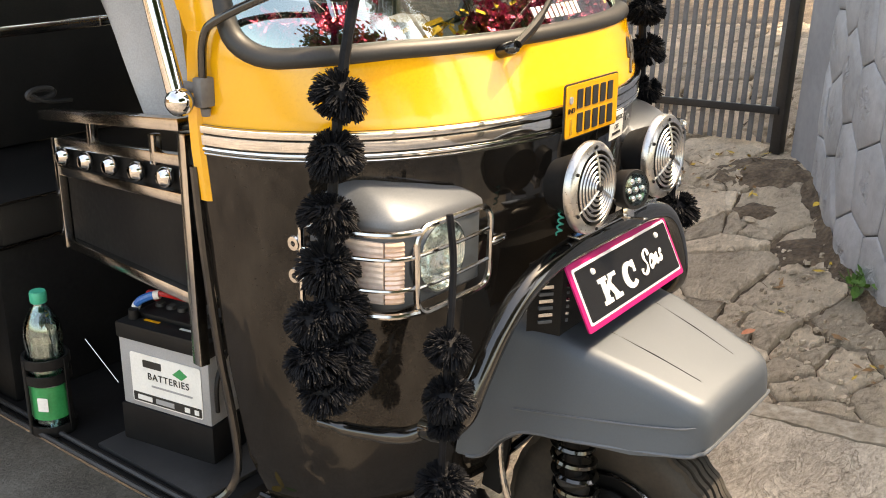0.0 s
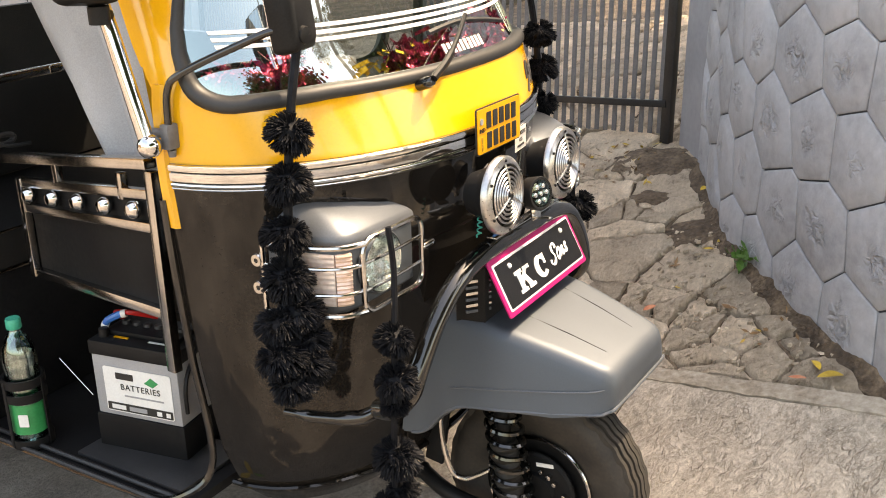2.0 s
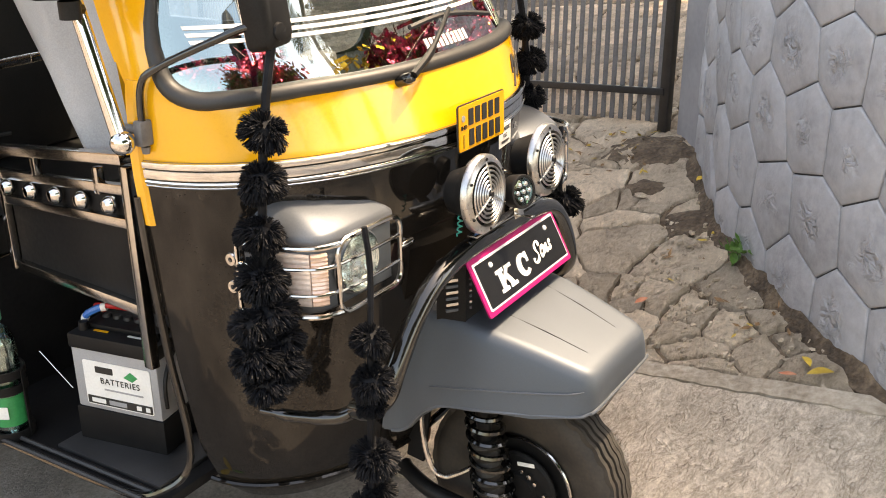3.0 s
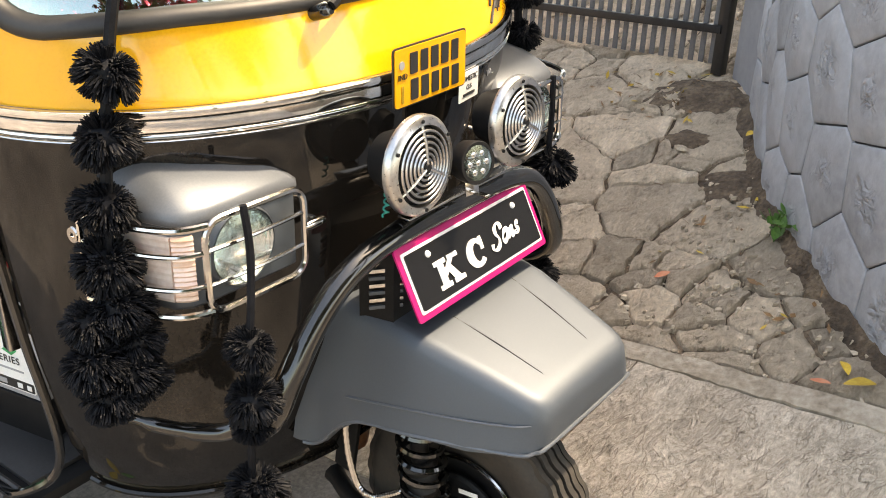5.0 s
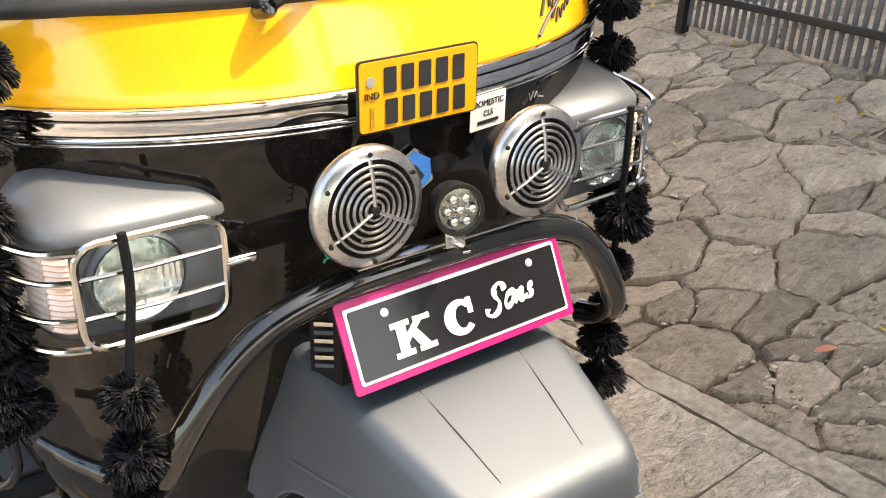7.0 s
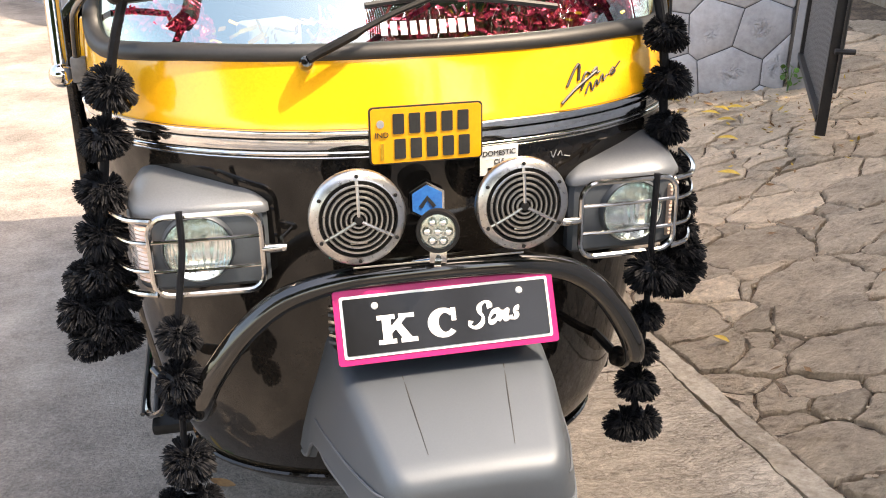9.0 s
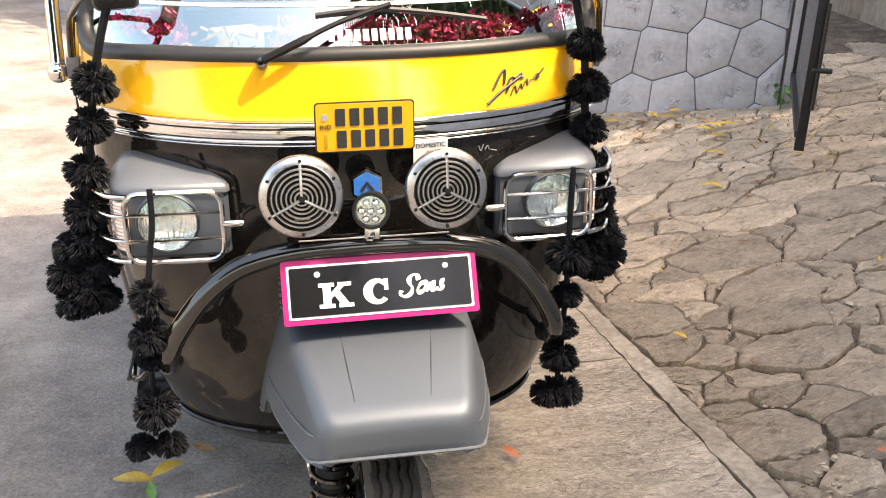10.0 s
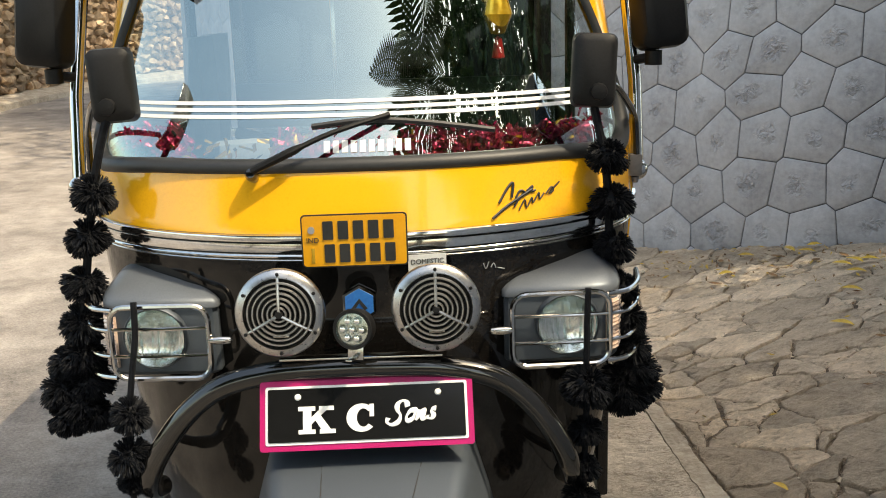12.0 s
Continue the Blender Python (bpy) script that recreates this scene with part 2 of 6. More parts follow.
SOIL = surface("soil_and_litter", [(0.05, 0.033, 0.021), (0.11, 0.075, 0.048), (0.22, 0.158, 0.104)], 7, 50, (0.8, 0.95), bump=1.0, bump_scale=45, depth=0.03)
CONC = swirled("swirled_concrete", [(0.27, 0.218, 0.163), (0.52, 0.437, 0.345), (0.79, 0.69, 0.57)])
KERB = surface("smooth_kerb_concrete", [(0.22, 0.175, 0.125), (0.36, 0.30, 0.23), (0.49, 0.425, 0.34)], 5, 40, (0.65, 0.9), bump=1.0, bump_scale=34, depth=0.012, crisp=0.65)
ASPH = surface("worn_road", [(0.095, 0.081, 0.071), (0.245, 0.214, 0.188), (0.41, 0.365, 0.322)], 1.6, 80, (0.65, 0.9), bump=0.9, bump_scale=60, depth=0.016, crisp=0.72)
LATER = surface("laterite_stone", [(0.13, 0.075, 0.042), (0.30, 0.20, 0.12), (0.42, 0.31, 0.20)], 1.2, 9, (0.8, 0.95), bump=0.6, bump_scale=9, depth=0.04)
island(LATER, 0.55)
GATEG = surface("grey_gate_paint", [(0.11, 0.11, 0.115), (0.17, 0.17, 0.175)], 12, 100, (0.35, 0.55), bump=0.05)
GATEB = surface("black_gate_paint", [(0.008, 0.008, 0.009), (0.02, 0.02, 0.021)], 12, 100, (0.3, 0.5), bump=0.05)
LEAFY = surface("dry_yellow_leaf", [(0.45, 0.27, 0.03), (0.62, 0.42, 0.06)], 30, 100, (0.5, 0.7), bump=0.1, vary=0.25)
LEAFO = surface("dry_orange_leaf", [(0.55, 0.17, 0.08), (0.65, 0.27, 0.15)], 30, 100, (0.5, 0.7), bump=0.1, vary=0.2)
LEAFB = surface("brown_leaf", [(0.16, 0.08, 0.03), (0.28, 0.15, 0.06)], 30, 100, (0.6, 0.8), bump=0.1, vary=0.3)
WEED = surface("green_leaf", [(0.05, 0.13, 0.02), (0.10, 0.22, 0.04)], 30, 100, (0.45, 0.6), bump=0.1, vary=0.2)
FROND = surface("palm_green", [(0.02, 0.05, 0.012), (0.05, 0.09, 0.02)], 4, 40, (0.45, 0.6), bump=0.1)
BARK = surface("bark", [(0.09, 0.07, 0.05), (0.18, 0.15, 0.11)], 6, 40, (0.8, 0.95), bump=0.6, bump_scale=14, depth=0.02)
TINSEL = surface("crimson_tinsel", [(0.10, 0.004, 0.02), (0.42, 0.02, 0.10), (0.55, 0.06, 0.06)], 60, 260, (0.12, 0.3), metal=0.5, bump=0.5, bump_scale=90, depth=0.006)
GOLD = surface("gold_foil", [(0.75, 0.42, 0.03), (0.85, 0.55, 0.08)], 30, 200, (0.15, 0.3), metal=0.7, bump=0.1)
PET = clear_glass("bottle_plastic", (0.95, 0.97, 0.97), 1.45, 0.06, film=0.18)
CAPG = surface("green_bottle_cap", [(0.01, 0.34, 0.22), (0.015, 0.42, 0.28)], 30, 200, (0.35, 0.45), bump=0.02)
RUST = surface("rusty_metal", [(0.10, 0.035, 0.015), (0.22, 0.09, 0.04), (0.12, 0.10, 0.09)], 14, 90, (0.6, 0.8), metal=0.3, bump=0.3, bump_scale=80, depth=0.004)


# ---- mesh tools ----
def mesh_object(name, bm, mat, parent=None, label="", smooth=40):
    bmesh.ops.recalc_face_normals(bm, faces=bm.faces[:])
    me = bpy.data.meshes.new(name)
    bm.to_mesh(me)
    bm.free()
    for m in (mat if isinstance(mat, (list, tuple)) else [mat]):
        me.materials.append(m)
    if smooth:
        me.shade_smooth()
        me.set_sharp_from_angle(angle=radians(smooth))
    ob = new(name, me)
    if parent:
        ob.parent = parent
    if label:
        ob["label"] = label
    return ob


def part(name, bm, mat, parent, label="", smooth=40):
    return mesh_object(name, bm, mat, parent, label, smooth)


def thing(name, m, label, category, group="", kind=""):
    ob = new(name)
    ob.matrix_world = m
    ob.empty_display_size = 0.1
    return tagged(ob, label, category, group, kind)


def box(bm, sx, sy, sz, m=Matrix(), bevel=0.0, seg=2):
    r = bmesh.ops.create_cube(bm, size=1.0, matrix=m @ Matrix.Diagonal((sx, sy, sz, 1)))
    if bevel:
        ed = {e for v in r["verts"] for e in v.link_edges}
        bmesh.ops.bevel(bm, geom=list(ed), offset=bevel, segments=seg, affect="EDGES", profile=0.6)
    return bm


def at(x, y, z, rx=0, ry=0, rz=0):
    return pose(x, y, z, rx, ry, rz)


def loft(bm, rings, closed=True, cap=True):
    """Skins rings of equally many points."""
    vs = [[bm.verts.new(p) for p in ring] for ring in rings]
    n = len(vs[0])
    for a, b in zip(vs, vs[1:]):
        for i in range(n if closed else n - 1):
            j = (i + 1) % n
            bm.faces.new((a[i], a[j], b[j], b[i]))
    if cap and closed:
        bm.faces.new(vs[0][::-1])
        bm.faces.new(vs[-1])
    return vs


def catmull(pts, per=6, closed=False):
    pts = [Vector(p) for p in pts]
    n, out = len(pts), []
    for i in range(n if closed else n - 1):
        if closed:
            p0, p1, p2, p3 = (pts[(i + k) % n] for k in (-1, 0, 1, 2))
        else:
            p0, p1, p2, p3 = pts[max(i - 1, 0)], pts[i], pts[i + 1], pts[min(i + 2, n - 1)]
        for k in range(per):
            t = k / per
            out.append(0.5 * (2 * p1 + (p2 - p0) * t + (2 * p0 - 5 * p1 + 4 * p2 - p3) * t * t + (3 * p1 - p0 - 3 * p2 + p3) * t ** 3))
    if not closed:
        out.append(pts[-1])
    return out


def tube(bm, pts, r, seg=8, closed=False):
    """A round tube along points; r a number or a list."""
    pts = [Vector(p) for p in pts]
    n = len(pts)
    rs = r if isinstance(r, (list, tuple)) else [r] * n
    rings, up = [], None
    for i, p in enumerate(pts):
        a, b = (pts[(i - 1) % n], pts[(i + 1) % n]) if closed else (pts[max(i - 1, 0)], pts[min(i + 1, n - 1)])
        d = (b - a).normalized()
        if up is None:
            up = d.orthogonal().normalized()
        up = (up - d * up.dot(d)).normalized()
        s = d.cross(up)
        rings.append([p + (up * math.cos(2 * math.pi * k / seg) + s * math.sin(2 * math.pi * k / seg)) * rs[i] for k in range(seg)])
    if closed:
        rings.append(rings[0])
        vs = [[bm.verts.new(q) for q in ring] for ring in rings[:-1]]
        for i in range(n):
            a, b = vs[i], vs[(i + 1) % n]
            for k in range(seg):
                j = (k + 1) % seg
                bm.faces.new((a[k], a[j], b[j], b[k]))
    else:
        loft(bm, rings)
    return bm


def lathe(bm, profile, m=Matrix(), seg=32, closed=False):
    """Turns (radius, height) points about the local z axis."""
    rings = []
    for r, z in profile:
        rings.append([m @ Vector((max(r, 1e-5) * math.cos(2 * math.pi * k / seg), max(r, 1e-5) * math.sin(2 * math.pi * k / seg), z)) for k in range(seg)])
    if closed:
        rings.append(rings[0])
    loft(bm, rings, True, not closed)
    bmesh.ops.remove_doubles(bm, verts=bm.verts[:], dist=2e-5)
    return bm


def plate_bm(outline, thick, m=Matrix(), bevel=0.0):
    """A flat plate: outline in local x, z; its front looks towards -y and lies at y = 0."""
    bm = bmesh.new()
    loft(bm, [[m @ Vector((x, y, z)) for x, z in outline] for y in (0, thick)])
    if bevel:
        bmesh.ops.bevel(bm, geom=[e for e in bm.edges if len(e.link_faces) == 2 and e.calc_face_angle(0) > 0.5], offset=bevel, segments=2, affect="EDGES")
    return bm


def round_rect(w, h, r, n=4, cx=0, cz=0):
    out = []
    for sx, sz, a0 in ((1, 1, 0), (-1, 1, 90), (-1, -1, 180), (1, -1, 270)):
        for k in range(n + 1):
            a = radians(a0 + 90 * k / n)
            out.append((cx + sx * (w / 2 - r) + r * math.cos(a), cz + sz * (h / 2 - r) + r * math.sin(a)))
    return out


def text_bm(body, size, m, depth=0.0015, shear=0.0, space=1.0, bold=0.0):
    cu = bpy.data.curves.new("text", "FONT")
    cu.body, cu.size, cu.extrude, cu.align_x, cu.align_y, cu.shear = body, size, depth, "CENTER", "CENTER", shear
    cu.space_character, cu.offset = space, bold
    ob = new("text", cu)
    me = ob.to_mesh()
    bm = bmesh.new()
    bm.from_mesh(me)
    ob.to_mesh_clear()
    bpy.data.objects.remove(ob)
    bpy.data.curves.remove(cu)
    bmesh.ops.transform(bm, matrix=m @ pose(0, 0, 0, 90, 0, 0), verts=bm.verts[:])
    return bm


def interp(x, xs, ys):
    return float(np.interp(x, xs, ys))


# ---- ground ----
GX = [-60, -6, -2, -0.4, 0, 0.5, 0.9, 1.2, 1.45, 1.7, 2.0, 2.4, 2.8, 4, 8, 60]
GZ = [-0.6, -0.2, -0.10, -0.04, -0.015, 0, 0.04, 0.09, 0.16, 0.225, 0.30, 0.42, 0.53, 0.80, 1.2, 1.6]


def ground_z(x, y):
    """Height of the ground: a nearly level road, and a drive that climbs to the gate."""
    yy = min(max(y, -1.5), 4.5)
    return interp(x, GX, GZ) + interp(x, [-60, -0.6, 0.5, 1.3, 60], [0.0, -0.03, -0.04, -0.11, -0.11]) * yy


def ground_sheet():
    xs = sorted({*np.round(np.arange(-4, 6.01, 0.125), 3), -60, -35, -20, -12, -8, -6, -5, 7, 8, 10, 14, 20, 35, 60})
    ys = sorted({*np.round(np.arange(-4, 8.01, 0.25), 3), -60, -35, -20, -12, -8, -6, -5, 9, 10, 12, 15, 20, 26, 35, 60})
    bm = bmesh.new()
    grid = [[bm.verts.new((x, y, ground_z(x, y) - (0.007 if x < 1.2 else 0.015) + 0.010 * noise.noise((x * 4, y * 4, 0)))) for x in xs] for y in ys]
    for j in range(len(ys) - 1):
        for i in range(len(xs) - 1):
            f = bm.faces.new((grid[j][i], grid[j][i + 1], grid[j + 1][i + 1], grid[j + 1][i]))
            f.material_index = 0 if xs[i] < 0.24 else 1
    return mesh_object("ground", bm, [ASPH, SOIL], smooth=60)


ground = tagged(ground_sheet(), "worn grey road beside bare leaf-strewn soil", "ground", kind="structure")


def clip(poly, px, py, nx, ny):
    """Keeps the side of a polygon where (p - (px, py)) . n <= 0."""
    out = []
    for (ax, ay), (bx, by) in zip(poly, poly[1:] + poly[:1]):
        da, db = (ax - px) * nx + (ay - py) * ny, (bx - px) * nx + (by - py) * ny
        if da <= 0:
            out.append((ax, ay))
        if (da < 0) != (db < 0) and da != db:
            t = da / (da - db)
            out.append((ax + (bx - ax) * t, ay + (by - ay) * t))
    return out


def cells(points, border, gap, reach, weight=None):
    """The Voronoi cells of points inside a border polygon, each drawn in by half the gap; heavier points take more room."""
    out = []
    for i, (x, y) in enumerate(points):
        poly = list(border)
        for j, (u, v) in enumerate(points):
            if i != j and abs(u - x) < reach and abs(v - y) < reach:
                dx, dy = u - x, v - y
                d = math.hypot(dx, dy)
                k = 0.5 - gap / 2 / d
                if weight:
                    k += (weight[i] - weight[j]) / (2 * d * d)
                poly = clip(poly, x + dx * k, y + dy * k, dx, dy)
                if len(poly) < 3:
                    break
        if len(poly) >= 3:
            area = 0.5 * abs(sum(a[0] * b[1] - b[0] * a[1] for a, b in zip(poly, poly[1:] + poly[:1])))
            if area > (0.0012 if weight else 0.003):
                out.append(poly)
    return out


# ---- hexagon-faced retaining walls ----
def wall_line(pts):
    """A polyline as a map from length along it to place and direction."""
    pts = catmull([(x, y, 0) for x, y in pts], 8)
    ls = [0.0]
    for a, b in zip(pts, pts[1:]):
        ls.append(ls[-1] + (b - a).length)
    xs, ys = [p.x for p in pts], [p.y for p in pts]

    def place(s):
        x, y = interp(s, ls, xs), interp(s, ls, ys)
        d = Vector((interp(s + 0.06, ls, xs) - interp(s - 0.06, ls, xs), interp(s + 0.06, ls, ys) - interp(s - 0.06, ls, ys), 0)).normalized()
        return Vector((x, y, 0)), d
    return place, ls[-1]


def hex_wall(name, pts, top, side, seed, label, low=-0.35, step_s=0.36, step_z=0.31):
    """A thick wall along pts; side (+1, -1) is the way its stone face looks; top is its height above the drive."""
    rnd = random.Random(seed)
    place, length = wall_line(pts)
    bm = bmesh.new()
    n = max(8, int(length / 0.15))
    rings = []
    crest = (lambda s: top) if not isinstance(top, list) else (lambda s: interp(s / length, [k[0] for k in top], [k[1] for k in top]))
    for i in range(n + 1):
        p, d = place(length * i / n)
        nrm = Vector((-d.y, d.x, 0)) * side
        g, h = ground_z(p.x, p.y), crest(length * i / n)
        rings.append([p + Vector((0, 0, g + low)), p + Vector((0, 0, g + h)), p - nrm * 0.28 + Vector((0, 0, g + h)), p - nrm * 0.28 + Vector((0, 0, g + low))])
    loft(bm, rings)
    wall = tagged(mesh_object(name, bm, JOINT, smooth=30), label, "wall", kind="structure")
    p0, _ = place(0)
    base = lambda s: ground_z(*place(s)[0].xy)
    sites = []
    rows = int((max(crest(length * k / 8) for k in range(9)) + 0.4) / step_z) + 2
    for r in range(rows):
        for c in range(int(length / step_s) + 3):
            sites.append((c * step_s + (step_s / 2 if r % 2 else 0) - 0.2 + rnd.uniform(-0.2, 0.2) * step_s, -0.2 + r * step_z + rnd.uniform(-0.17, 0.17) * step_z))
    border = [(0.0, -0.12), (length, -0.12), *[(length * k / 6, crest(length * k / 6) - 0.006) for k in range(6, -1, -1)]]
    for poly in cells(sites, border, 0.006, 0.95):
        cs, cz = sum(p[0] for p in poly) / len(poly), sum(p[1] for p in poly) / len(poly)
        # split long edges so that faces follow a curved wall
        fine = []
        for a, b in zip(poly, poly[1:] + poly[:1]):
            k = max(1, int(math.hypot(b[0] - a[0], b[1] - a[1]) / 0.055))
            fine += [(a[0] + (b[0] - a[0]) * i / k, a[1] + (b[1] - a[1]) * i / k) for i in range(k)]
        bulge = rnd.uniform(0.004, 0.010)
        reach = rnd.uniform(0.36, 0.60)
        ox, oz = rnd.uniform(-0.02, 0.02), rnd.uniform(-0.02, 0.02)
        hbm = bmesh.new()
        rings = []
        PANEL = [(1, 0, -0.004), (1, 0, 0.008), (1, 0.003, 0.011), (1, 0.014, 0.012), (0.80, 0, 0.013 + bulge * 0.4)]
        PANEL += [(k, 0, 0.015 + bulge * min(1.0, 1.7 - 1.5 * k)) for k in (0.70, 0.60, 0.50, 0.40, 0.30, 0.20, 0.10, 0.03)]
        for k, inset, out in PANEL:
            ring = []
            for s, z in fine:
                rr = math.hypot(s - cs, z - cz)
                q = max(0.25, 1 - inset / max(rr, 1e-4)) * k
                s2, z2 = cs + (s - cs) * q + ox * (1 - k), cz + (z - cz) * q + oz * (1 - k)
                p, d = place(min(max(s2, 0), length))
                nrm = Vector((-d.y, d.x, 0)) * side
                amp = min(1.0, max(0.0, (reach - k) / 0.30))
                o = out - amp * (0.010 * noise.noise((s2 * 18, z2 * 18, seed)) + 0.005 * noise.noise((s2 * 40, z2 * 40, seed)))
                ring.append(p + nrm * o + Vector((0, 0, base(s2) + z2)))
            rings.append(ring)
        middle = hbm.verts.layers.float.new("crumple")
        for ring, (k, inset, out) in zip(loft(hbm, rings), PANEL):
            for v in ring:
                v[middle] = min(1.0, max(0.0, (reach + 0.30 * noise.noise(v.co * 9) - k) / 0.30))
        ob = mesh_object("stone_panel", hbm, WALLP, wall, smooth=50)
    return wall


def block(name, x, y, w, d, h, rz, mat, label, category, low=0.4):
    bm = bmesh.new()
    g = ground_z(x, y)
    box(bm, w, d, h + low, at(x, y, g + (h - low) / 2, 0, 0, rz), 0.008)
    return tagged(mesh_object(name, bm, mat), label, category, kind="structure")


W1 = [(0.80, -1.45), (0.92, -1.18), (1.03, -0.95), (1.13, -0.77), (1.277, -0.569), (1.395, -0.433), (1.586, -0.24), (1.82, -0.04), (2.07, 0.15), (2.40, 0.33), (2.69, 0.48)]
W2 = [(3.27, 4.36), (2.51, 5.0), (1.775, 5.77), (0.2, 7.4), (-1.4, 9.2), (-3.2, 13.0), (-4.2, 18.0)]

# ---- auto rickshaw ----
LEAN = 2.4
car = thing("auto_rickshaw", at(0.043, 0, 0, 0, -LEAN, 0), "parked black and yellow three-wheeled auto rickshaw hung with pompoms", "auto rickshaw")


# half width, front, exponent of the cab by height
PZ = [0.25, 0.32, 0.45, 0.65, 0.85, 1.00, 1.09, 1.14, 1.25, 1.29, 1.40, 1.75]
PA = [0.40, 0.47, 0.525, 0.56, 0.585, 0.60, 0.608, 0.61, 0.605, 0.60, 0.585, 0.545]
PF = [0.33, 0.26, 0.20, 0.165, 0.145, 0.136, 0.131, 0.135, 0.175, 0.20, 0.265, 0.44]
BACK = 0.56


def cab_ring(z, out=0.0, half=1.0, n=36, cut=None):
    """Points of the cab's outline at height z, from its right side round the front to its left side."""
    a, f = interp(z, PZ, PA), interp(z, PZ, PF)
    yc, b = BACK + max(0.0, (z - 1.3) * 0.42), 0
    b = yc - f
    e = 2 / 2.10
    t0 = 0.0 if cut is None else math.asin(min(1.0, (max(0.0, yc - cut) / b) ** (1 / e)))
    pts = []
    for i in range(n + 1):
        th = t0 + (math.pi - 2 * t0) * i / n
        c, s = math.cos(th), math.sin(th)
        x = -(a + out) * math.copysign(abs(c) ** e, c)
        y = yc - (b + out) * abs(s) ** e
        pts.append(Vector((x, y, z)))
    return pts


def shell(z_list, mat, name, label, thick=0.02, out=0.0, cut=None):
    bm = bmesh.new()
    outer = [cab_ring(z, out, cut=cut) for z in z_list]
    inner = [cab_ring(z, out - thick, cut=cut) for z in z_list]
    rings = [[*o, *reversed(i)] for o, i in zip(outer, inner)]
    loft(bm, rings)
    return part(name, bm, mat, car, label)


def glass_edge(z):
    """How far the opening's side edge lies in front of the pillar's back at height z."""
    return interp(z, [1.26, 1.37, 1.58, 1.75], [0.090, 0.090, 0.165, 0.195])


def skin_at(u, z, off=0.0):
    """u from -1 to 1 between the two pillars' backs: a point on the cab's skin."""
    a, f = interp(z, PZ, PA), interp(z, PZ, PF)
    yc = BACK + max(0.0, (z - 1.3) * 0.42)
    e = 2 / 2.10
    th = math.pi * (u + 1) / 2
    c, s = math.cos(th), math.sin(th)
    return Vector((-(a + off) * math.copysign(abs(c) ** e, c), yc - (yc - f + off) * abs(s) ** e, z))


def u_edge(z):
    a, f = interp(z, PZ, PA), interp(z, PZ, PF)
    yc = BACK + max(0.0, (z - 1.3) * 0.42)
    return 1 - 2 * math.asin((glass_edge(z) / (yc - f)) ** (2.10 / 2)) / math.pi


CORNER = 0.055


def sill_z(u):
    """Height of the opening's lower edge (the gasket's middle)."""
    return interp(abs(u), [0, 0.45, 0.75, 0.90], [1.267, 1.265, 1.252, 1.244])


def opening(n=26):
    """The gasket's middle line as (u, z) pairs: along the sill, up one side, back along the top."""
    right = []
    ue = u_edge(1.31)
    du = CORNER / 0.42
    for i in range(n):
        u = (ue - du) * i / (n - 1)
        right.append((u, sill_z(u)))
    for i in range(1, 9):
        a = math.pi / 2 * i / 8
        z0 = sill_z(ue - du)
        z = z0 + CORNER * (1 - math.cos(a))
        right.append((u_edge(max(z, 1.31)) - du * (1 - math.sin(a)), z))
    for i in range(1, 12):
        z = z0 + CORNER + (1.775 - z0 - CORNER) * i / 11
        right.append((u_edge(z), z))
    return [(-u, z) for u, z in reversed(right[1:])] + right


SIDE = opening()
shell([0.25, 0.28, 0.32, 0.38, 0.45, 0.55, 0.65, 0.75, 0.85, 0.93, 1.0, 1.05, 1.09, 1.13], BLACK, "front_apron", "glossy black painted steel apron", cut=0.535)


def below(u):
    """The opening's lower edge at u, up to the pillar's foot at 1.32."""
    if abs(u) >= u_edge(1.32) - 1e-4:
        return 1.32
    low = [(q, z) for q, z in SIDE if z < 1.33]
    return min(1.32, interp(u, [q for q, z in low], [z for q, z in low]))


bm = bmesh.new()
cols = [-1 + 2 * i / 120 for i in range(121)]
cols = sorted({*cols, *[round(q, 5) for q, z in SIDE if z < 1.32]})
grid = []
for u in cols:
    zt = below(u)
    line = []
    for k in range(11):
        z = 1.131 + (zt - 1.131) * k / 10
        p = skin_at(u, z)
        cut = interp(z, [1.13, 1.27, 1.32], [0.537, 0.537, 0.572])
        p.y = min(p.y, cut)
        line.append(p)
    grid.append(line)
inner = [[p + (Vector((0, 0.5, p.z)) - p).normalized() * 0.014 for p in line] for line in grid]
loft(bm, [a + b[::-1] for a, b in zip(grid, inner)])
part("front_panel", bm, YELLOW, car, "glossy yellow painted panel", smooth=50)
band = [(1.1245, 1.1385, 0.0125, 0.0015), (1.1035, 1.1225, 0.0115, 0.0007), (1.0930, 1.1015, 0.0105, 0.0012), (1.0865, 1.0915, 0.0085, 0.0008)]
for z0, z1, o, crown in band:
    bm = bmesh.new()
    rings = []
    for z, q in ((z0, 0.001), (z0, o - 0.003), (z0 + 0.0012, o - 0.0008), ((z0 + z1) / 2, o + crown - 0.0008), (z1 - 0.0012, o - 0.0008), (z1, o - 0.003), (z1, 0.001)):
        rings.append(cab_ring(z, q, cut=0.508))
    vs = [[bm.verts.new(p) for p in r] for r in rings]
    for lo, hi in zip(vs, vs[1:]):
        for i in range(len(lo) - 1):
            bm.faces.new((lo[i], lo[i + 1], hi[i + 1], hi[i]))
    part("chrome_strip", bm, CHROME, car, "chrome trim strip")
bm = bmesh.new()
vs = [[bm.verts.new(p) for p in cab_ring(z, 0.004, cut=0.510)] for z in (1.085, 1.139)]
for i in range(len(vs[0]) - 1):
    bm.faces.new((vs[0][i], vs[0][i + 1], vs[1][i + 1], vs[1][i]))
part("strip_backing", bm, GASKET, car, "dark rubber between the chrome strips")

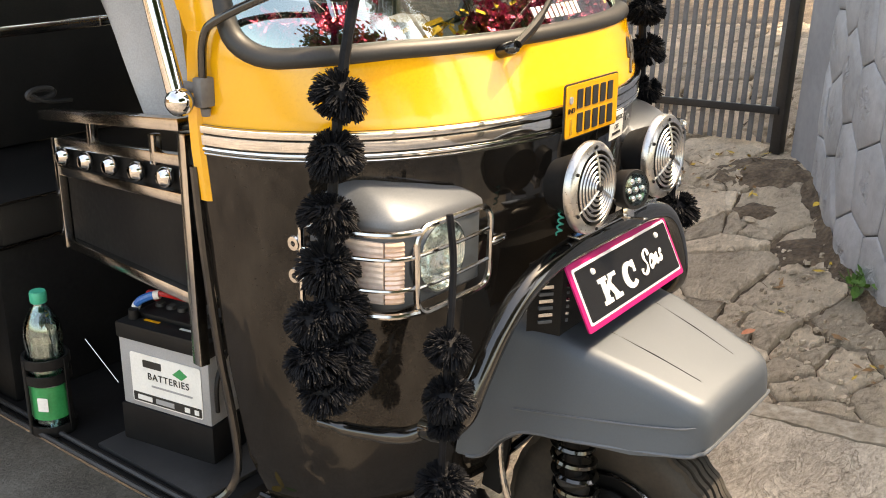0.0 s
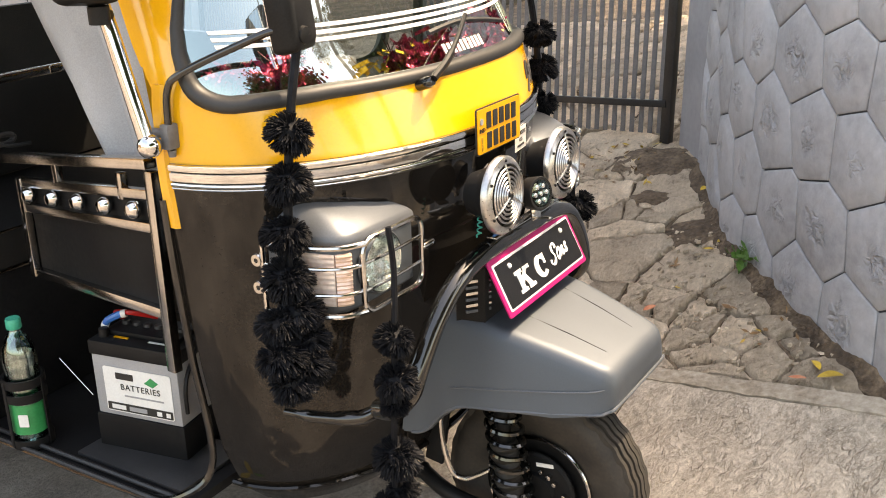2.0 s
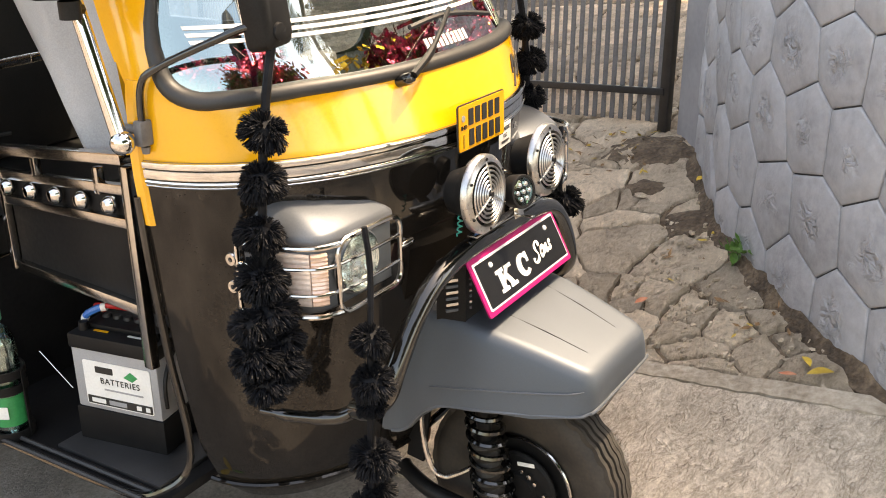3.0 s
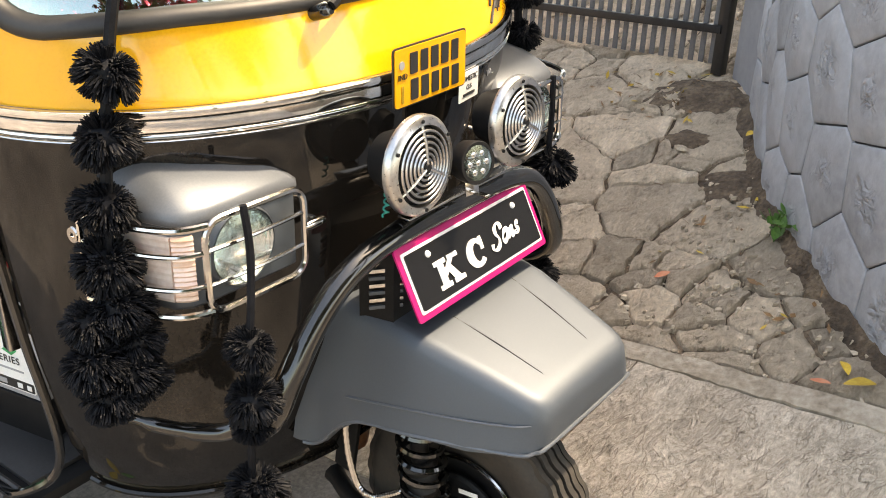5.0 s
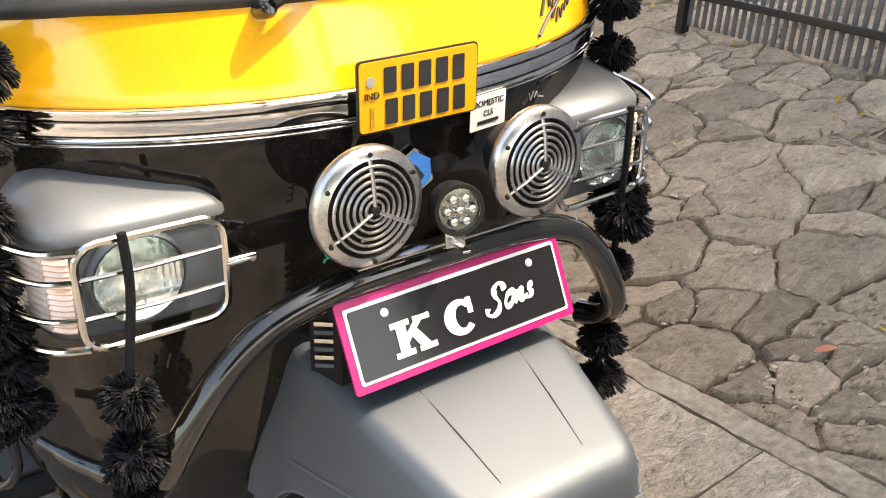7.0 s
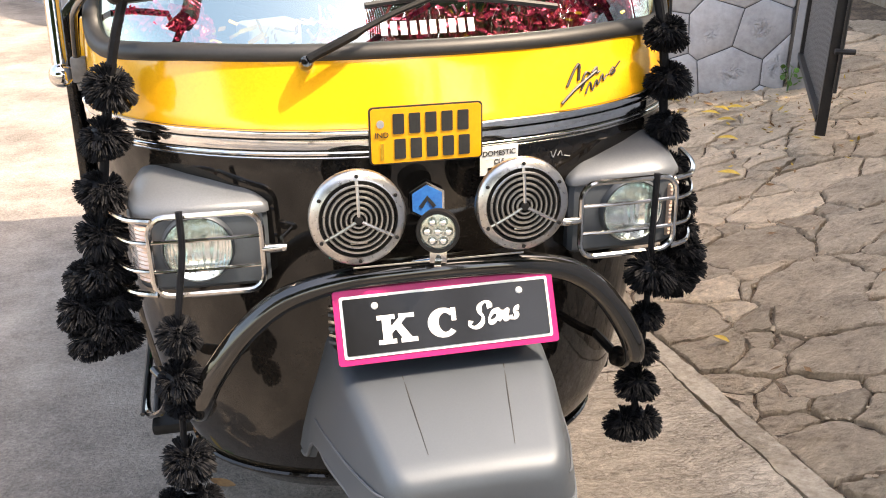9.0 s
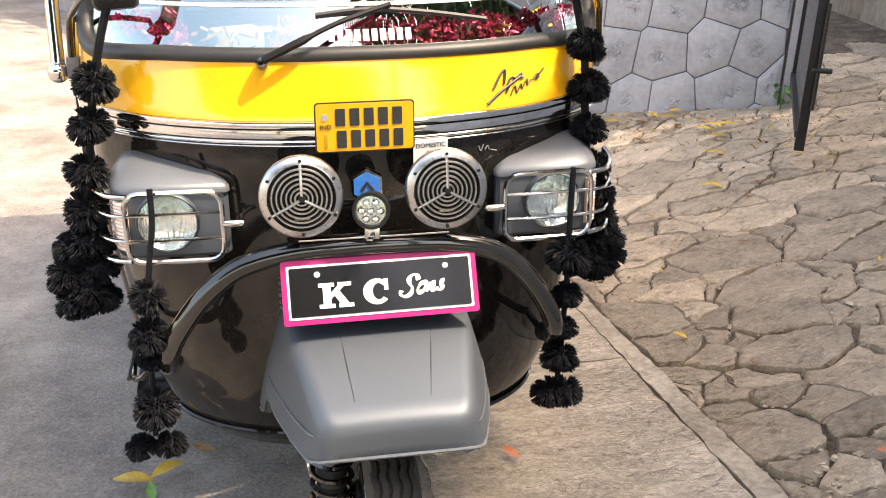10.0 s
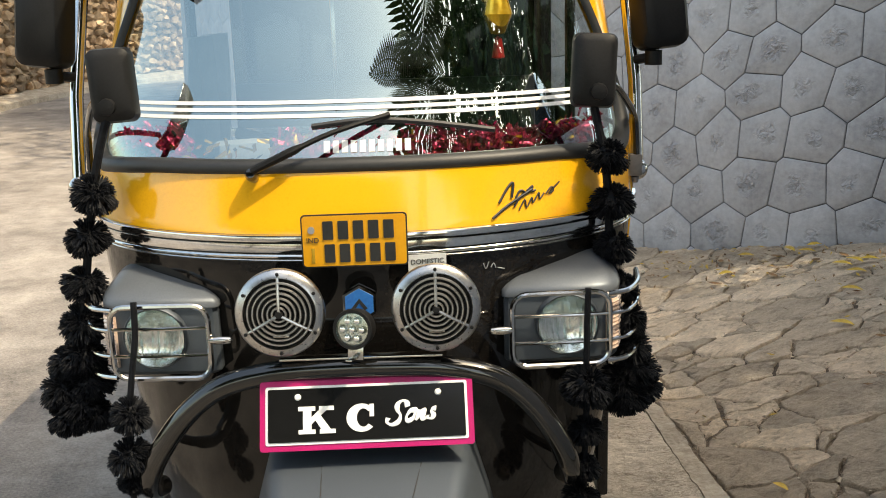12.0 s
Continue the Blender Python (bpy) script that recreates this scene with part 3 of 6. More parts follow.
# windscreen with its gasket
bm = bmesh.new()
n = 30
rows = []
for i in range(26):
    z = 1.235 + (1.775 - 1.235) * i / 25
    ue = u_edge(max(z, 1.31)) + 0.004
    rows.append([bm.verts.new(skin_at(-ue + 2 * ue * k / n, z, -0.012)) for k in range(n + 1)])
for a, b in zip(rows, rows[1:]):
    for i in range(n):
        u = [-u_edge(1.31) + 2 * u_edge(1.31) * (i + k) / n for k in (0, 1)]
        if b[i].co.z > min(below(u[0]), below(u[1])) or b[i].co.z > 1.31:
            bm.faces.new((a[i], a[i + 1], b[i + 1], b[i]))
bmesh.ops.delete(bm, geom=[v for v in bm.verts if not v.link_faces], context="VERTS")
windscreen = part("windscreen", bm, SCREEN, car, "clear curved windscreen")
windscreen.visible_shadow = False


def skin_frame(u, z):
    p = skin_at(u, z)
    a, b = skin_at(u + 0.01, z) - skin_at(u - 0.01, z), skin_at(u, z + 0.01) - skin_at(u, z - 0.01)
    return p, a.normalized().cross(b.normalized()).normalized()


bm = bmesh.new()
line = [skin_frame(u, z) for u, z in SIDE]
rings = []
for i, (p, nrm) in enumerate(line):
    d = (line[min(i + 1, len(line) - 1)][0] - line[max(i - 1, 0)][0]).normalized()
    s = nrm.cross(d)
    if nrm.y > 0 and abs(nrm.x) < 0.5 or nrm.dot(p - Vector((0, 0.56, p.z))) < 0:
        nrm = -nrm
    k = interp(p.z, [1.27, 1.38, 1.5], [1.0, 0.66, 0.5])
    rings.append([p + s * w * k + nrm * h * k for w, h in ((-0.0165, -0.016), (-0.0175, 0.001), (-0.0135, 0.008), (-0.005, 0.011), (0.005, 0.009), (0.0125, 0.002), (0.0175, -0.008), (0.016, -0.018))])
loft(bm, rings)
part("gasket", bm, GASKET, windscreen, "dark grey rubber window gasket", smooth=60)

# pillars, header, roof, rear body
for sgn in (-1, 1):
    bm = bmesh.new()
    rings = []
    for i in range(13):
        z = 1.319 + (1.79 - 1.319) * i / 12
        ue = u_edge(z)
        outer = [skin_at(sgn * (ue + (1 - ue) * k / 6), z) for k in range(7)]
        outer[-1] = outer[-1] + Vector((0, interp(z, [1.319, 1.37], [0.004, 0.012]), 0))
        inn = [p + Vector((-sgn * 0.018, 0.012, 0)) for p in outer]
        rings.append(outer + inn[::-1])
    loft(bm, rings)
    part("pillar", bm, YELLOW, car, "yellow painted windscreen pillar", smooth=50)
    bm = bmesh.new()
    loft(bm, [[Vector((sgn * (interp(z, PZ, PA) + x), y, z)) for x, y in ((-0.003, 0.512), (0.0035, 0.519), (0.0035, 0.541), (-0.016, 0.541), (-0.016, 0.512))] for z in (1.0, 1.04, 1.09, 1.14, 1.2, 1.25, 1.29)])
    part("door_pillar", bm, YELLOW, car)

bm = bmesh.new()
rings = []
# front lip (first two rings) is unseen, added to block sun through the windscreen
for y, h, w in ((0.36, 1.765, 0.50), (0.40, 1.785, 0.53), (0.56, 1.795, 0.57), (0.60, 1.80, 0.60), (0.8, 1.83, 0.66), (1.6, 1.85, 0.68), (2.6, 1.83, 0.68), (2.85, 1.78, 0.66), (2.9, 1.70, 0.64)):
    low = 1.66 if y > 0.58 else 1.735
    o = [(-w, low), (-w - 0.01, max(low + 0.005, h - 0.09)), (-w + 0.05, h - 0.02), (-w * 0.5, h + 0.005), (0, h + 0.012), (w * 0.5, h + 0.005), (w - 0.05, h - 0.02), (w + 0.01, max(low + 0.005, h - 0.09)), (w, low)]
    i = [(x * 0.97, z - 0.015) for x, z in reversed(o)]
    rings.append([Vector((x, y, z)) for x, z in o + i])
loft(bm, rings)
part("canopy", bm, ROOF, car, "black vinyl canopy roof")
for nm, mt, dims in (("rear_panel", BLACK, (1.42, 0.03, 1.25, at(0, 2.86, 1.05))), ("side_panel", BLACK, (0.03, 1.5, 0.80, at(-0.752, 2.11, 0.76))), ("side_panel", BLACK, (0.03, 1.5, 0.80, at(0.66, 2.11, 0.76))),
                     ("half_door", BLACK, (0.03, 1.05, 0.60, at(0.57, 1.16, 0.60))), ("floor_pan", INTER, (1.06, 2.20, 0.03, at(-0.055, 1.72, 0.285))), ("seat_box", INTER, (1.1, 0.50, 0.40, at(0, 1.60, 0.50))),
                     ("seat", ROOF, (1.06, 0.50, 0.10, at(0, 1.60, 0.75))), ("seat_back", ROOF, (1.06, 0.08, 0.5, at(0, 1.88, 1.05, -6))), ("passenger_seat", ROOF, (1.2, 0.5, 0.4, at(0, 2.55, 0.55)))):
    bm = bmesh.new()
    box(bm, *dims, 0.012)
    part(nm, bm, mt, car)
for sgn in (-1, 1):
    for y in (0.62, 1.75, 2.8):
        if y == 0.62:
            continue
        bm = bmesh.new()
        tube(bm, [(sgn * 0.63, y, 0.3), (sgn * 0.64, y, 1.0), (sgn * 0.64, y, 1.68)], 0.018)
        part("roof_post", bm, BLACK, car)

# wheels
def wheel(name, x, y, r, w, steer=0):
    ob = new(name)
    ob.parent = car
    ob.matrix_basis = at(x, y, r, 0, 90, steer)
    bm = bmesh.new()
    k = r / 0.25
    lathe(bm, [(0.125 * k, -w * 0.32), (0.155 * k, -w * 0.42), (0.20 * k, -w * 0.5), (0.228 * k, -w * 0.48), (0.243 * k, -w * 0.36), (0.2455 * k, -w * 0.12), (0.2455 * k, w * 0.12), (0.243 * k, w * 0.36), (0.228 * k, w * 0.48), (0.20 * k, w * 0.5), (0.155 * k, w * 0.42), (0.125 * k, w * 0.32)], seg=48, closed=True)
    part("tyre", bm, TYRE, ob, "black ribbed tyre")
    # zigzag ribs
    for z0, hw in ((-0.040, 0.0065), (-0.021, 0.0072), (0.0, 0.0078), (0.021, 0.0072), (0.040, 0.0065)):
        bm = bmesh.new()
        rings = []
        top = 0.2535 - 0.045 * (z0 / 0.05) ** 2 * 0.16
        for j in range(120):
            a = 2 * math.pi * j / 120
            z = z0 + 0.0022 * (1 if j % 4 < 2 else -1)
            rings.append([Vector((r * k * math.cos(a), r * k * math.sin(a), z + q)) for r, q in ((top - 0.012, -hw), (top, -hw * 0.9), (top, hw * 0.9), (top - 0.012, hw))])
        rings.append(rings[0])
        loft(bm, rings, True, False)
        part("tread_rib", bm, TYRE, ob, "worn zigzag tread rib", smooth=30)
    bm = bmesh.new()
    lathe(bm, [(0.02, -0.03), (0.06, -0.02), (0.085, -0.035), (0.115, -0.042), (0.13, -0.05), (0.134, -0.046), (0.13, 0.04), (0.11, 0.03), (0.02, 0.03)], Matrix.Diagonal((k, k, 1, 1)), seg=40)
    part("rim", bm, MATBLK, ob, "black pressed steel rim")
    bm = bmesh.new()
    tube(bm, [Vector((0.136 * k * math.cos(a), 0.136 * k * math.sin(a), -0.049)) for a in np.linspace(0, 2 * math.pi, 48, endpoint=False)], 0.0042, 6, True)
    part("rim_line", bm, STEEL, ob, "bare metal rim edge")
    for i in range(5):
        a = 2 * math.pi * i / 5
        bm = bmesh.new()
        lathe(bm, [(0.0, -0.055), (0.009, -0.055), (0.009, -0.03), (0.0, -0.03)], at(0.055 * math.cos(a), 0.055 * math.sin(a), 0), seg=6)
        part("wheel_nut", bm, STEEL, ob)
    return ob


wheel("front_wheel", 0.010, -0.015, 0.25, 0.115)
wheel("rear_wheel", -0.58, 2.25, 0.25, 0.115)
wheel("rear_wheel", 0.58, 2.25, 0.25, 0.115)

# front mudguard
def mud_ring(y, wt, zt, wb, zb, r=0.03):
    mid = zb + (zt - zb) * 0.40
    r = min(r, (zt - zb) * 0.5)
    wm = wb + (wt - wb) * 0.30
    left = [(-wb + 0.010, zb), (-wb - 0.002, zb + 0.004), (-wb, zb + 0.012), (-wm, mid), (-wt - r * 0.30, zt - r * 1.2), (-wt - r * 0.14, zt - r * 0.72), (-wt + r * 0.10, zt - r * 0.24), (-wt + r * 0.55, zt), (-wt + r * 0.95, zt + 0.0006)]
    pts = left + [(-wt * 0.4, zt + 0.003), (wt * 0.4, zt + 0.003)] + [(-x, z) for x, z in reversed(left)]
    return [Vector((x + 0.010, y, z)) for x, z in pts]


MUD = [(-0.2442, 0.112, 0.577, 0.114, 0.574), (-0.2440, 0.116, 0.592, 0.121, 0.5735), (-0.2437, 0.120, 0.608, 0.127, 0.573), (-0.2430, 0.124, 0.623, 0.134, 0.572), (-0.240, 0.132, 0.638, 0.146, 0.568), (-0.231, 0.143, 0.649, 0.157, 0.566), (-0.216, 0.151, 0.658, 0.168, 0.562), (-0.198, 0.156, 0.664, 0.178, 0.560), (-0.12, 0.170, 0.687, 0.203, 0.548), (-0.02, 0.188, 0.713, 0.224, 0.545), (0.06, 0.194, 0.727, 0.238, 0.540),
       (0.10, 0.195, 0.732, 0.244, 0.530), (0.135, 0.196, 0.735, 0.250, 0.502), (0.165, 0.196, 0.737, 0.254, 0.464), (0.185, 0.196, 0.738, 0.257, 0.450), (0.23, 0.196, 0.739, 0.262, 0.446)]
bm = bmesh.new()
outer = [mud_ring(*r) for r in MUD]
inner = [[Vector((0.010 + (p.x - 0.010) * 0.975, p.y + 0.006 * (i < 4), p.z - 0.007)) for p in r] for i, r in enumerate(outer)]
loft(bm, [o + i[::-1] for o, i in zip(outer, inner)], True, True)
bmesh.ops.remove_doubles(bm, verts=bm.verts[:], dist=1e-5)
mudguard = part("mudguard", bm, GREYPL, car, "dark grey moulded plastic front mudguard", smooth=48)

# crash hoop
HOOP = [(-0.432, 0.165, 0.607), (-0.440, 0.122, 0.622), (-0.432, 0.085, 0.662), (-0.405, 0.075, 0.72), (-0.345, 0.07, 0.80), (-0.27, 0.065, 0.858), (-0.17, 0.06, 0.885), (-0.06, 0.055, 0.893), (0.06, 0.055, 0.893)]
HOOP = HOOP + [(-x * interp(-x, [0.06, 0.30, 0.44], [1.0, 0.97, 0.94]), y, z) for x, y, z in reversed(HOOP[:-2])]
bm = bmesh.new()
tube(bm, catmull(HOOP, 6), 0.0225, 14)
hoop = part("crash_hoop", bm, TUBE, car, "thick bent black steel tube bumper")

# name board
board = new("name_board")
board.parent = car
board.matrix_basis = at(0.012, 0.013, 0.816, -27.5, 0, 0.9)
board["label"] = "black name board with a magenta and white border"
part("backing", plate_bm(round_rect(0.405, 0.132, 0.006), 0.004), PINK, board, "magenta plastic border")
part("white_line", plate_bm(round_rect(0.383, 0.110, 0.004), 0.002, at(0, -0.002, 0)), WHITE, board, "white border line")
part("face", plate_bm(round_rect(0.373, 0.100, 0.003), 0.002, at(0, -0.004, 0)), BOARD, board, "glossy black acrylic face")
LETTER_K = ([(-0.0245, -0.028), (-0.0085, -0.028), (-0.0085, 0.028), (-0.0245, 0.028)], [(-0.033, -0.0285), (-0.001, -0.0285), (-0.001, -0.0195), (-0.033, -0.0195)], [(-0.033, 0.0195), (-0.001, 0.0195), (-0.001, 0.0285), (-0.033, 0.0285)],
            [(-0.010, -0.010), (-0.010, 0.004), (0.012, 0.027), (0.027, 0.027)], [(-0.004, 0.005), (0.007, 0.013), (0.031, -0.025), (0.013, -0.025)],
            [(0.006, 0.0195), (0.034, 0.0195), (0.034, 0.0285), (0.006, 0.0285)], [(0.007, -0.0285), (0.037, -0.0285), (0.037, -0.0195), (0.007, -0.0195)])
bm = bmesh.new()
for k, outline in enumerate(LETTER_K):
    y = -0.0060 - 0.0001 * k
    loft(bm, [[Vector((x - 0.096, y, z * 0.90 - 0.010)) for x, z in outline], [Vector((x - 0.096, y + 0.0018, z * 0.90 - 0.010)) for x, z in outline]])
part("lettering", bm, WHITE, board, "bold white slab letter")
bm = bmesh.new()
ring_out, ring_in = [], []
for k in range(25):
    a = radians(42 + 276 * k / 24)
    ring_out.append((0.0285 * math.cos(a), 0.0285 * math.sin(a)))
    ring_in.append((0.0125 * math.cos(a) + 0.0035, 0.0185 * math.sin(a)))
vs = [[bm.verts.new((x - 0.010, y, z * 0.93 - 0.009)) for x, z in ring] for ring, y in ((ring_out, -0.0060), (ring_in, -0.0060), (ring_in, -0.0042), (ring_out, -0.0042))]
for k in range(24):
    for p, q in zip(vs, vs[1:] + vs[:1]):
        bm.faces.new((p[k], p[k + 1], q[k + 1], q[k]))
for x, z, w, h in ((0.0095, 0.0045, 0.0085, 0.0235),):
    box(bm, w, 0.002, h, at(x, -0.0053, z))
part("lettering", bm, WHITE, board, "bold white slab letter")
SCRIPT = ([(0.030, 0.010), (0.026, 0.019), (0.018, 0.022), (0.010, 0.015), (0.012, 0.004), (0.019, -0.006), (0.017, -0.018), (0.006, -0.023), (-0.004, -0.018), (-0.003, -0.010)],
          [(0.044, 0.004), (0.036, 0.001), (0.031, -0.010), (0.036, -0.017), (0.044, -0.012), (0.046, -0.002), (0.044, 0.004), (0.050, -0.001)],
          [(0.056, 0.003), (0.053, -0.008), (0.050, -0.016), (0.057, -0.004), (0.064, 0.003), (0.065, -0.004), (0.062, -0.012), (0.066, -0.014), (0.072, -0.009)],
          [(0.085, 0.005), (0.079, 0.004), (0.077, -0.001), (0.082, -0.007), (0.080, -0.013), (0.073, -0.013), (0.070, -0.009)])
for pts in SCRIPT:
    bm = bmesh.new()
    line = catmull([(x + 0.040, 0, z - 0.002) for x, z in pts], 6)
    tube(bm, line, [0.0038 + 0.0014 * math.sin(2.2 * i / 6 + 0.6) for i in range(len(line))], 8)
    bmesh.ops.transform(bm, matrix=at(0.006, -0.0058, 0) @ Matrix(((1, 0, 0.22, 0), (0, 1, 0, 0), (0, 0, 1, 0), (0, 0, 0, 1))) @ Matrix.Diagonal((1.0, 0.3, 0.98, 1)), verts=bm.verts[:])
    part("lettering", bm, WHITE, board, "white brush-script letter")
for x in (-0.13, 0.136):
    bm = bmesh.new()
    lathe(bm, [(0, 0.004), (0.0045, 0.0034), (0.0065, 0), (0, 0)], at(x, -0.004, 0.034, 90), 14)
    part("screw", bm, WHITE, board, "white-capped screw")

# number plate
numplate = new("number_plate")
numplate.parent = car
numplate.matrix_basis = at(-0.002, 0.112, 1.130, -1, 0, 0.4)
numplate["label"] = "yellow number plate with black border"
part("plate", plate_bm(round_rect(0.204, 0.104, 0.008), 0.003), INK, numplate, "black plate edge")
part("plate_face", plate_bm(round_rect(0.198, 0.098, 0.006), 0.002, at(0, -0.002, 0)), PLATEY, numplate, "yellow plate face")
for row, (n, z) in enumerate(((5, 0.021), (5, -0.024))):
    for i in range(n):
        part("marking", plate_bm(round_rect(0.020, 0.036, 0.002), 0.0015, at(-0.050 + i * 0.0290 + 0.002 * row, -0.0035, z)), INK, numplate, "black bar")
part("marking", plate_bm(round_rect(0.013, 0.014, 0.006), 0.0015, at(-0.082, -0.0035, 0.022)), BATGREY, numplate)
part("marking", text_bm("IND", 0.014, at(-0.080, -0.0032, 0.002), 0.0006), INK, numplate, "small black capitals")
part("marking", plate_bm(round_rect(0.006, 0.030, 0.001), 0.0012, at(-0.080, -0.0032, -0.028)), GOLD, numplate, "thin pale strip")

# horns with round chrome grilles
def horn(x):
    ob = new("horn")
    ob.parent = car
    ob.matrix_basis = at(x, 0.018, 1.016, 86, 0, 0)
    ob["label"] = "round chrome-grilled horn"
    R = 0.084
    bm = bmesh.new()
    lathe(bm, [(0.03, -0.085), (0.045, -0.08), (0.056, -0.05), (0.062, -0.025), (0.076, -0.014), (0.0, -0.012)], seg=36)
    part("housing", bm, MATBLK, ob, "black horn body")
    bm = bmesh.new()
    lathe(bm, [(R, -0.016), (R, -0.005), (R - 0.004, 0.0), (R - 0.016, 0.004), (R - 0.018, 0.0), (R - 0.018, -0.008), (R - 0.006, -0.014)], seg=48, closed=True)
    part("rim", bm, HORNM, ob, "brushed chrome rim")
    for r in (0.0590, 0.0495, 0.0400, 0.0305, 0.0215, 0.0130):
        bm = bmesh.new()
        h = 0.006 + 0.006 * (1 - r / 0.07)
        lathe(bm, [(r - 0.0025, h - 0.0025), (r - 0.0012, h), (r + 0.0012, h), (r + 0.0025, h - 0.0025), (r, h - 0.006)], seg=40, closed=True)
        part("ring", bm, HORNM, ob)
    for a in (90, 210, 330):
        bm = bmesh.new()
        c, s = math.cos(radians(a)), math.sin(radians(a))
        tube(bm, [(0.006 * c, 0.006 * s, 0.010), (0.04 * c, 0.04 * s, 0.008), (0.069 * c, 0.069 * s, 0.001)], 0.003, 6)
        part("spoke", bm, HORNM, ob)
    bm = bmesh.new()
    lathe(bm, [(0, 0.014), (0.006, 0.0135), (0.008, 0.010), (0.008, 0.004), (0, 0.004)], seg=16)
    part("hub", bm, MATBLK, ob, "black hub")
    for i in range(6):
        bm = bmesh.new()
        a = radians(60 * i + 30)
        lathe(bm, [(0, 0.006), (0.003, 0.0055), (0.0036, 0.003), (0, 0.003)], at(0.075 * math.cos(a), 0.075 * math.sin(a), 0), seg=8)
        part("screw", bm, MATBLK, ob)
    bm = bmesh.new()
    box(bm, 0.03, 0.004, 0.09, at(0, -0.045, -0.05), 0.001)
    part("bracket", bm, STEEL, ob)
    return ob


horn(-0.141), horn(0.150)
bm = bmesh.new()
box(bm, 0.31, 0.026, 0.004, at(0.004, 0.050, 0.9175), 0.0015)
part("horn_bar", bm, STEEL, car, "flat steel bar that carries the horns")

# small spot lamp on the hoop
spot = new("spot_lamp")
spot.parent = car
spot.matrix_basis = at(-0.006, 0.006, 0.985, 80, 0, -14)
spot["label"] = "small round LED spot lamp"
bm = bmesh.new()
lathe(bm, [(0.02, -0.04), (0.036, -0.03), (0.0385, 0.0), (0.037, 0.004), (0.0315, 0.004), (0.030, -0.004), (0.0, -0.006)], seg=28)
part("housing", bm, MATBLK, spot)
for i in range(7):
    bm = bmesh.new()
    a = radians(60 * i)
    r = 0.0 if i == 6 else 0.0185
    lathe(bm, [(0, 0.003), (0.005, 0.002), (0.0088, -0.005), (0, -0.006)], at(r * math.cos(a), r * math.sin(a), 0.003), seg=12)
    part("led", bm, SILVER, spot)
bm = bmesh.new()
lathe(bm, [(0, -0.002), (0.029, -0.002), (0.029, -0.005), (0, -0.005)], seg=28)
part("reflector", bm, DIMSTL, spot)
bm = bmesh.new()
lathe(bm, [(0, 0.005), (0.02, 0.0045), (0.031, 0.0035), (0.031, 0.0025), (0, 0.0035)], seg=28)
part("lens", bm, LENSGL, spot)
bm = bmesh.new()
box(bm, 0.03, 0.03, 0.004, at(0, -0.045, -0.02), 0.001)
box(bm, 0.012, 0.004, 0.05, at(0, -0.055, -0.002), 0.001)
part("clamp", bm, STEEL, spot, "bright steel clamp")

badge = new("badge")
badge.parent = car
badge.matrix_basis = at(0.0, 0.124, 0.998, -3, 0, 0)
hexa = [(0.037 * math.sin(radians(60 * i)), 0.037 * math.cos(radians(60 * i))) for i in range(6)]
part("rim", plate_bm(hexa, 0.004), CHROME, badge)
part("enamel", plate_bm([(x * 0.86, z * 0.86) for x, z in hexa], 0.002, at(0, -0.0015, 0)), BLUE, badge, "blue hexagonal enamel badge")
part("mark", plate_bm([(-0.016, -0.008), (0, 0.012), (0.016, -0.008), (0.010, -0.012), (0, 0.003), (-0.010, -0.012)], 0.0015, at(0, -0.003, 0)), INK, badge)


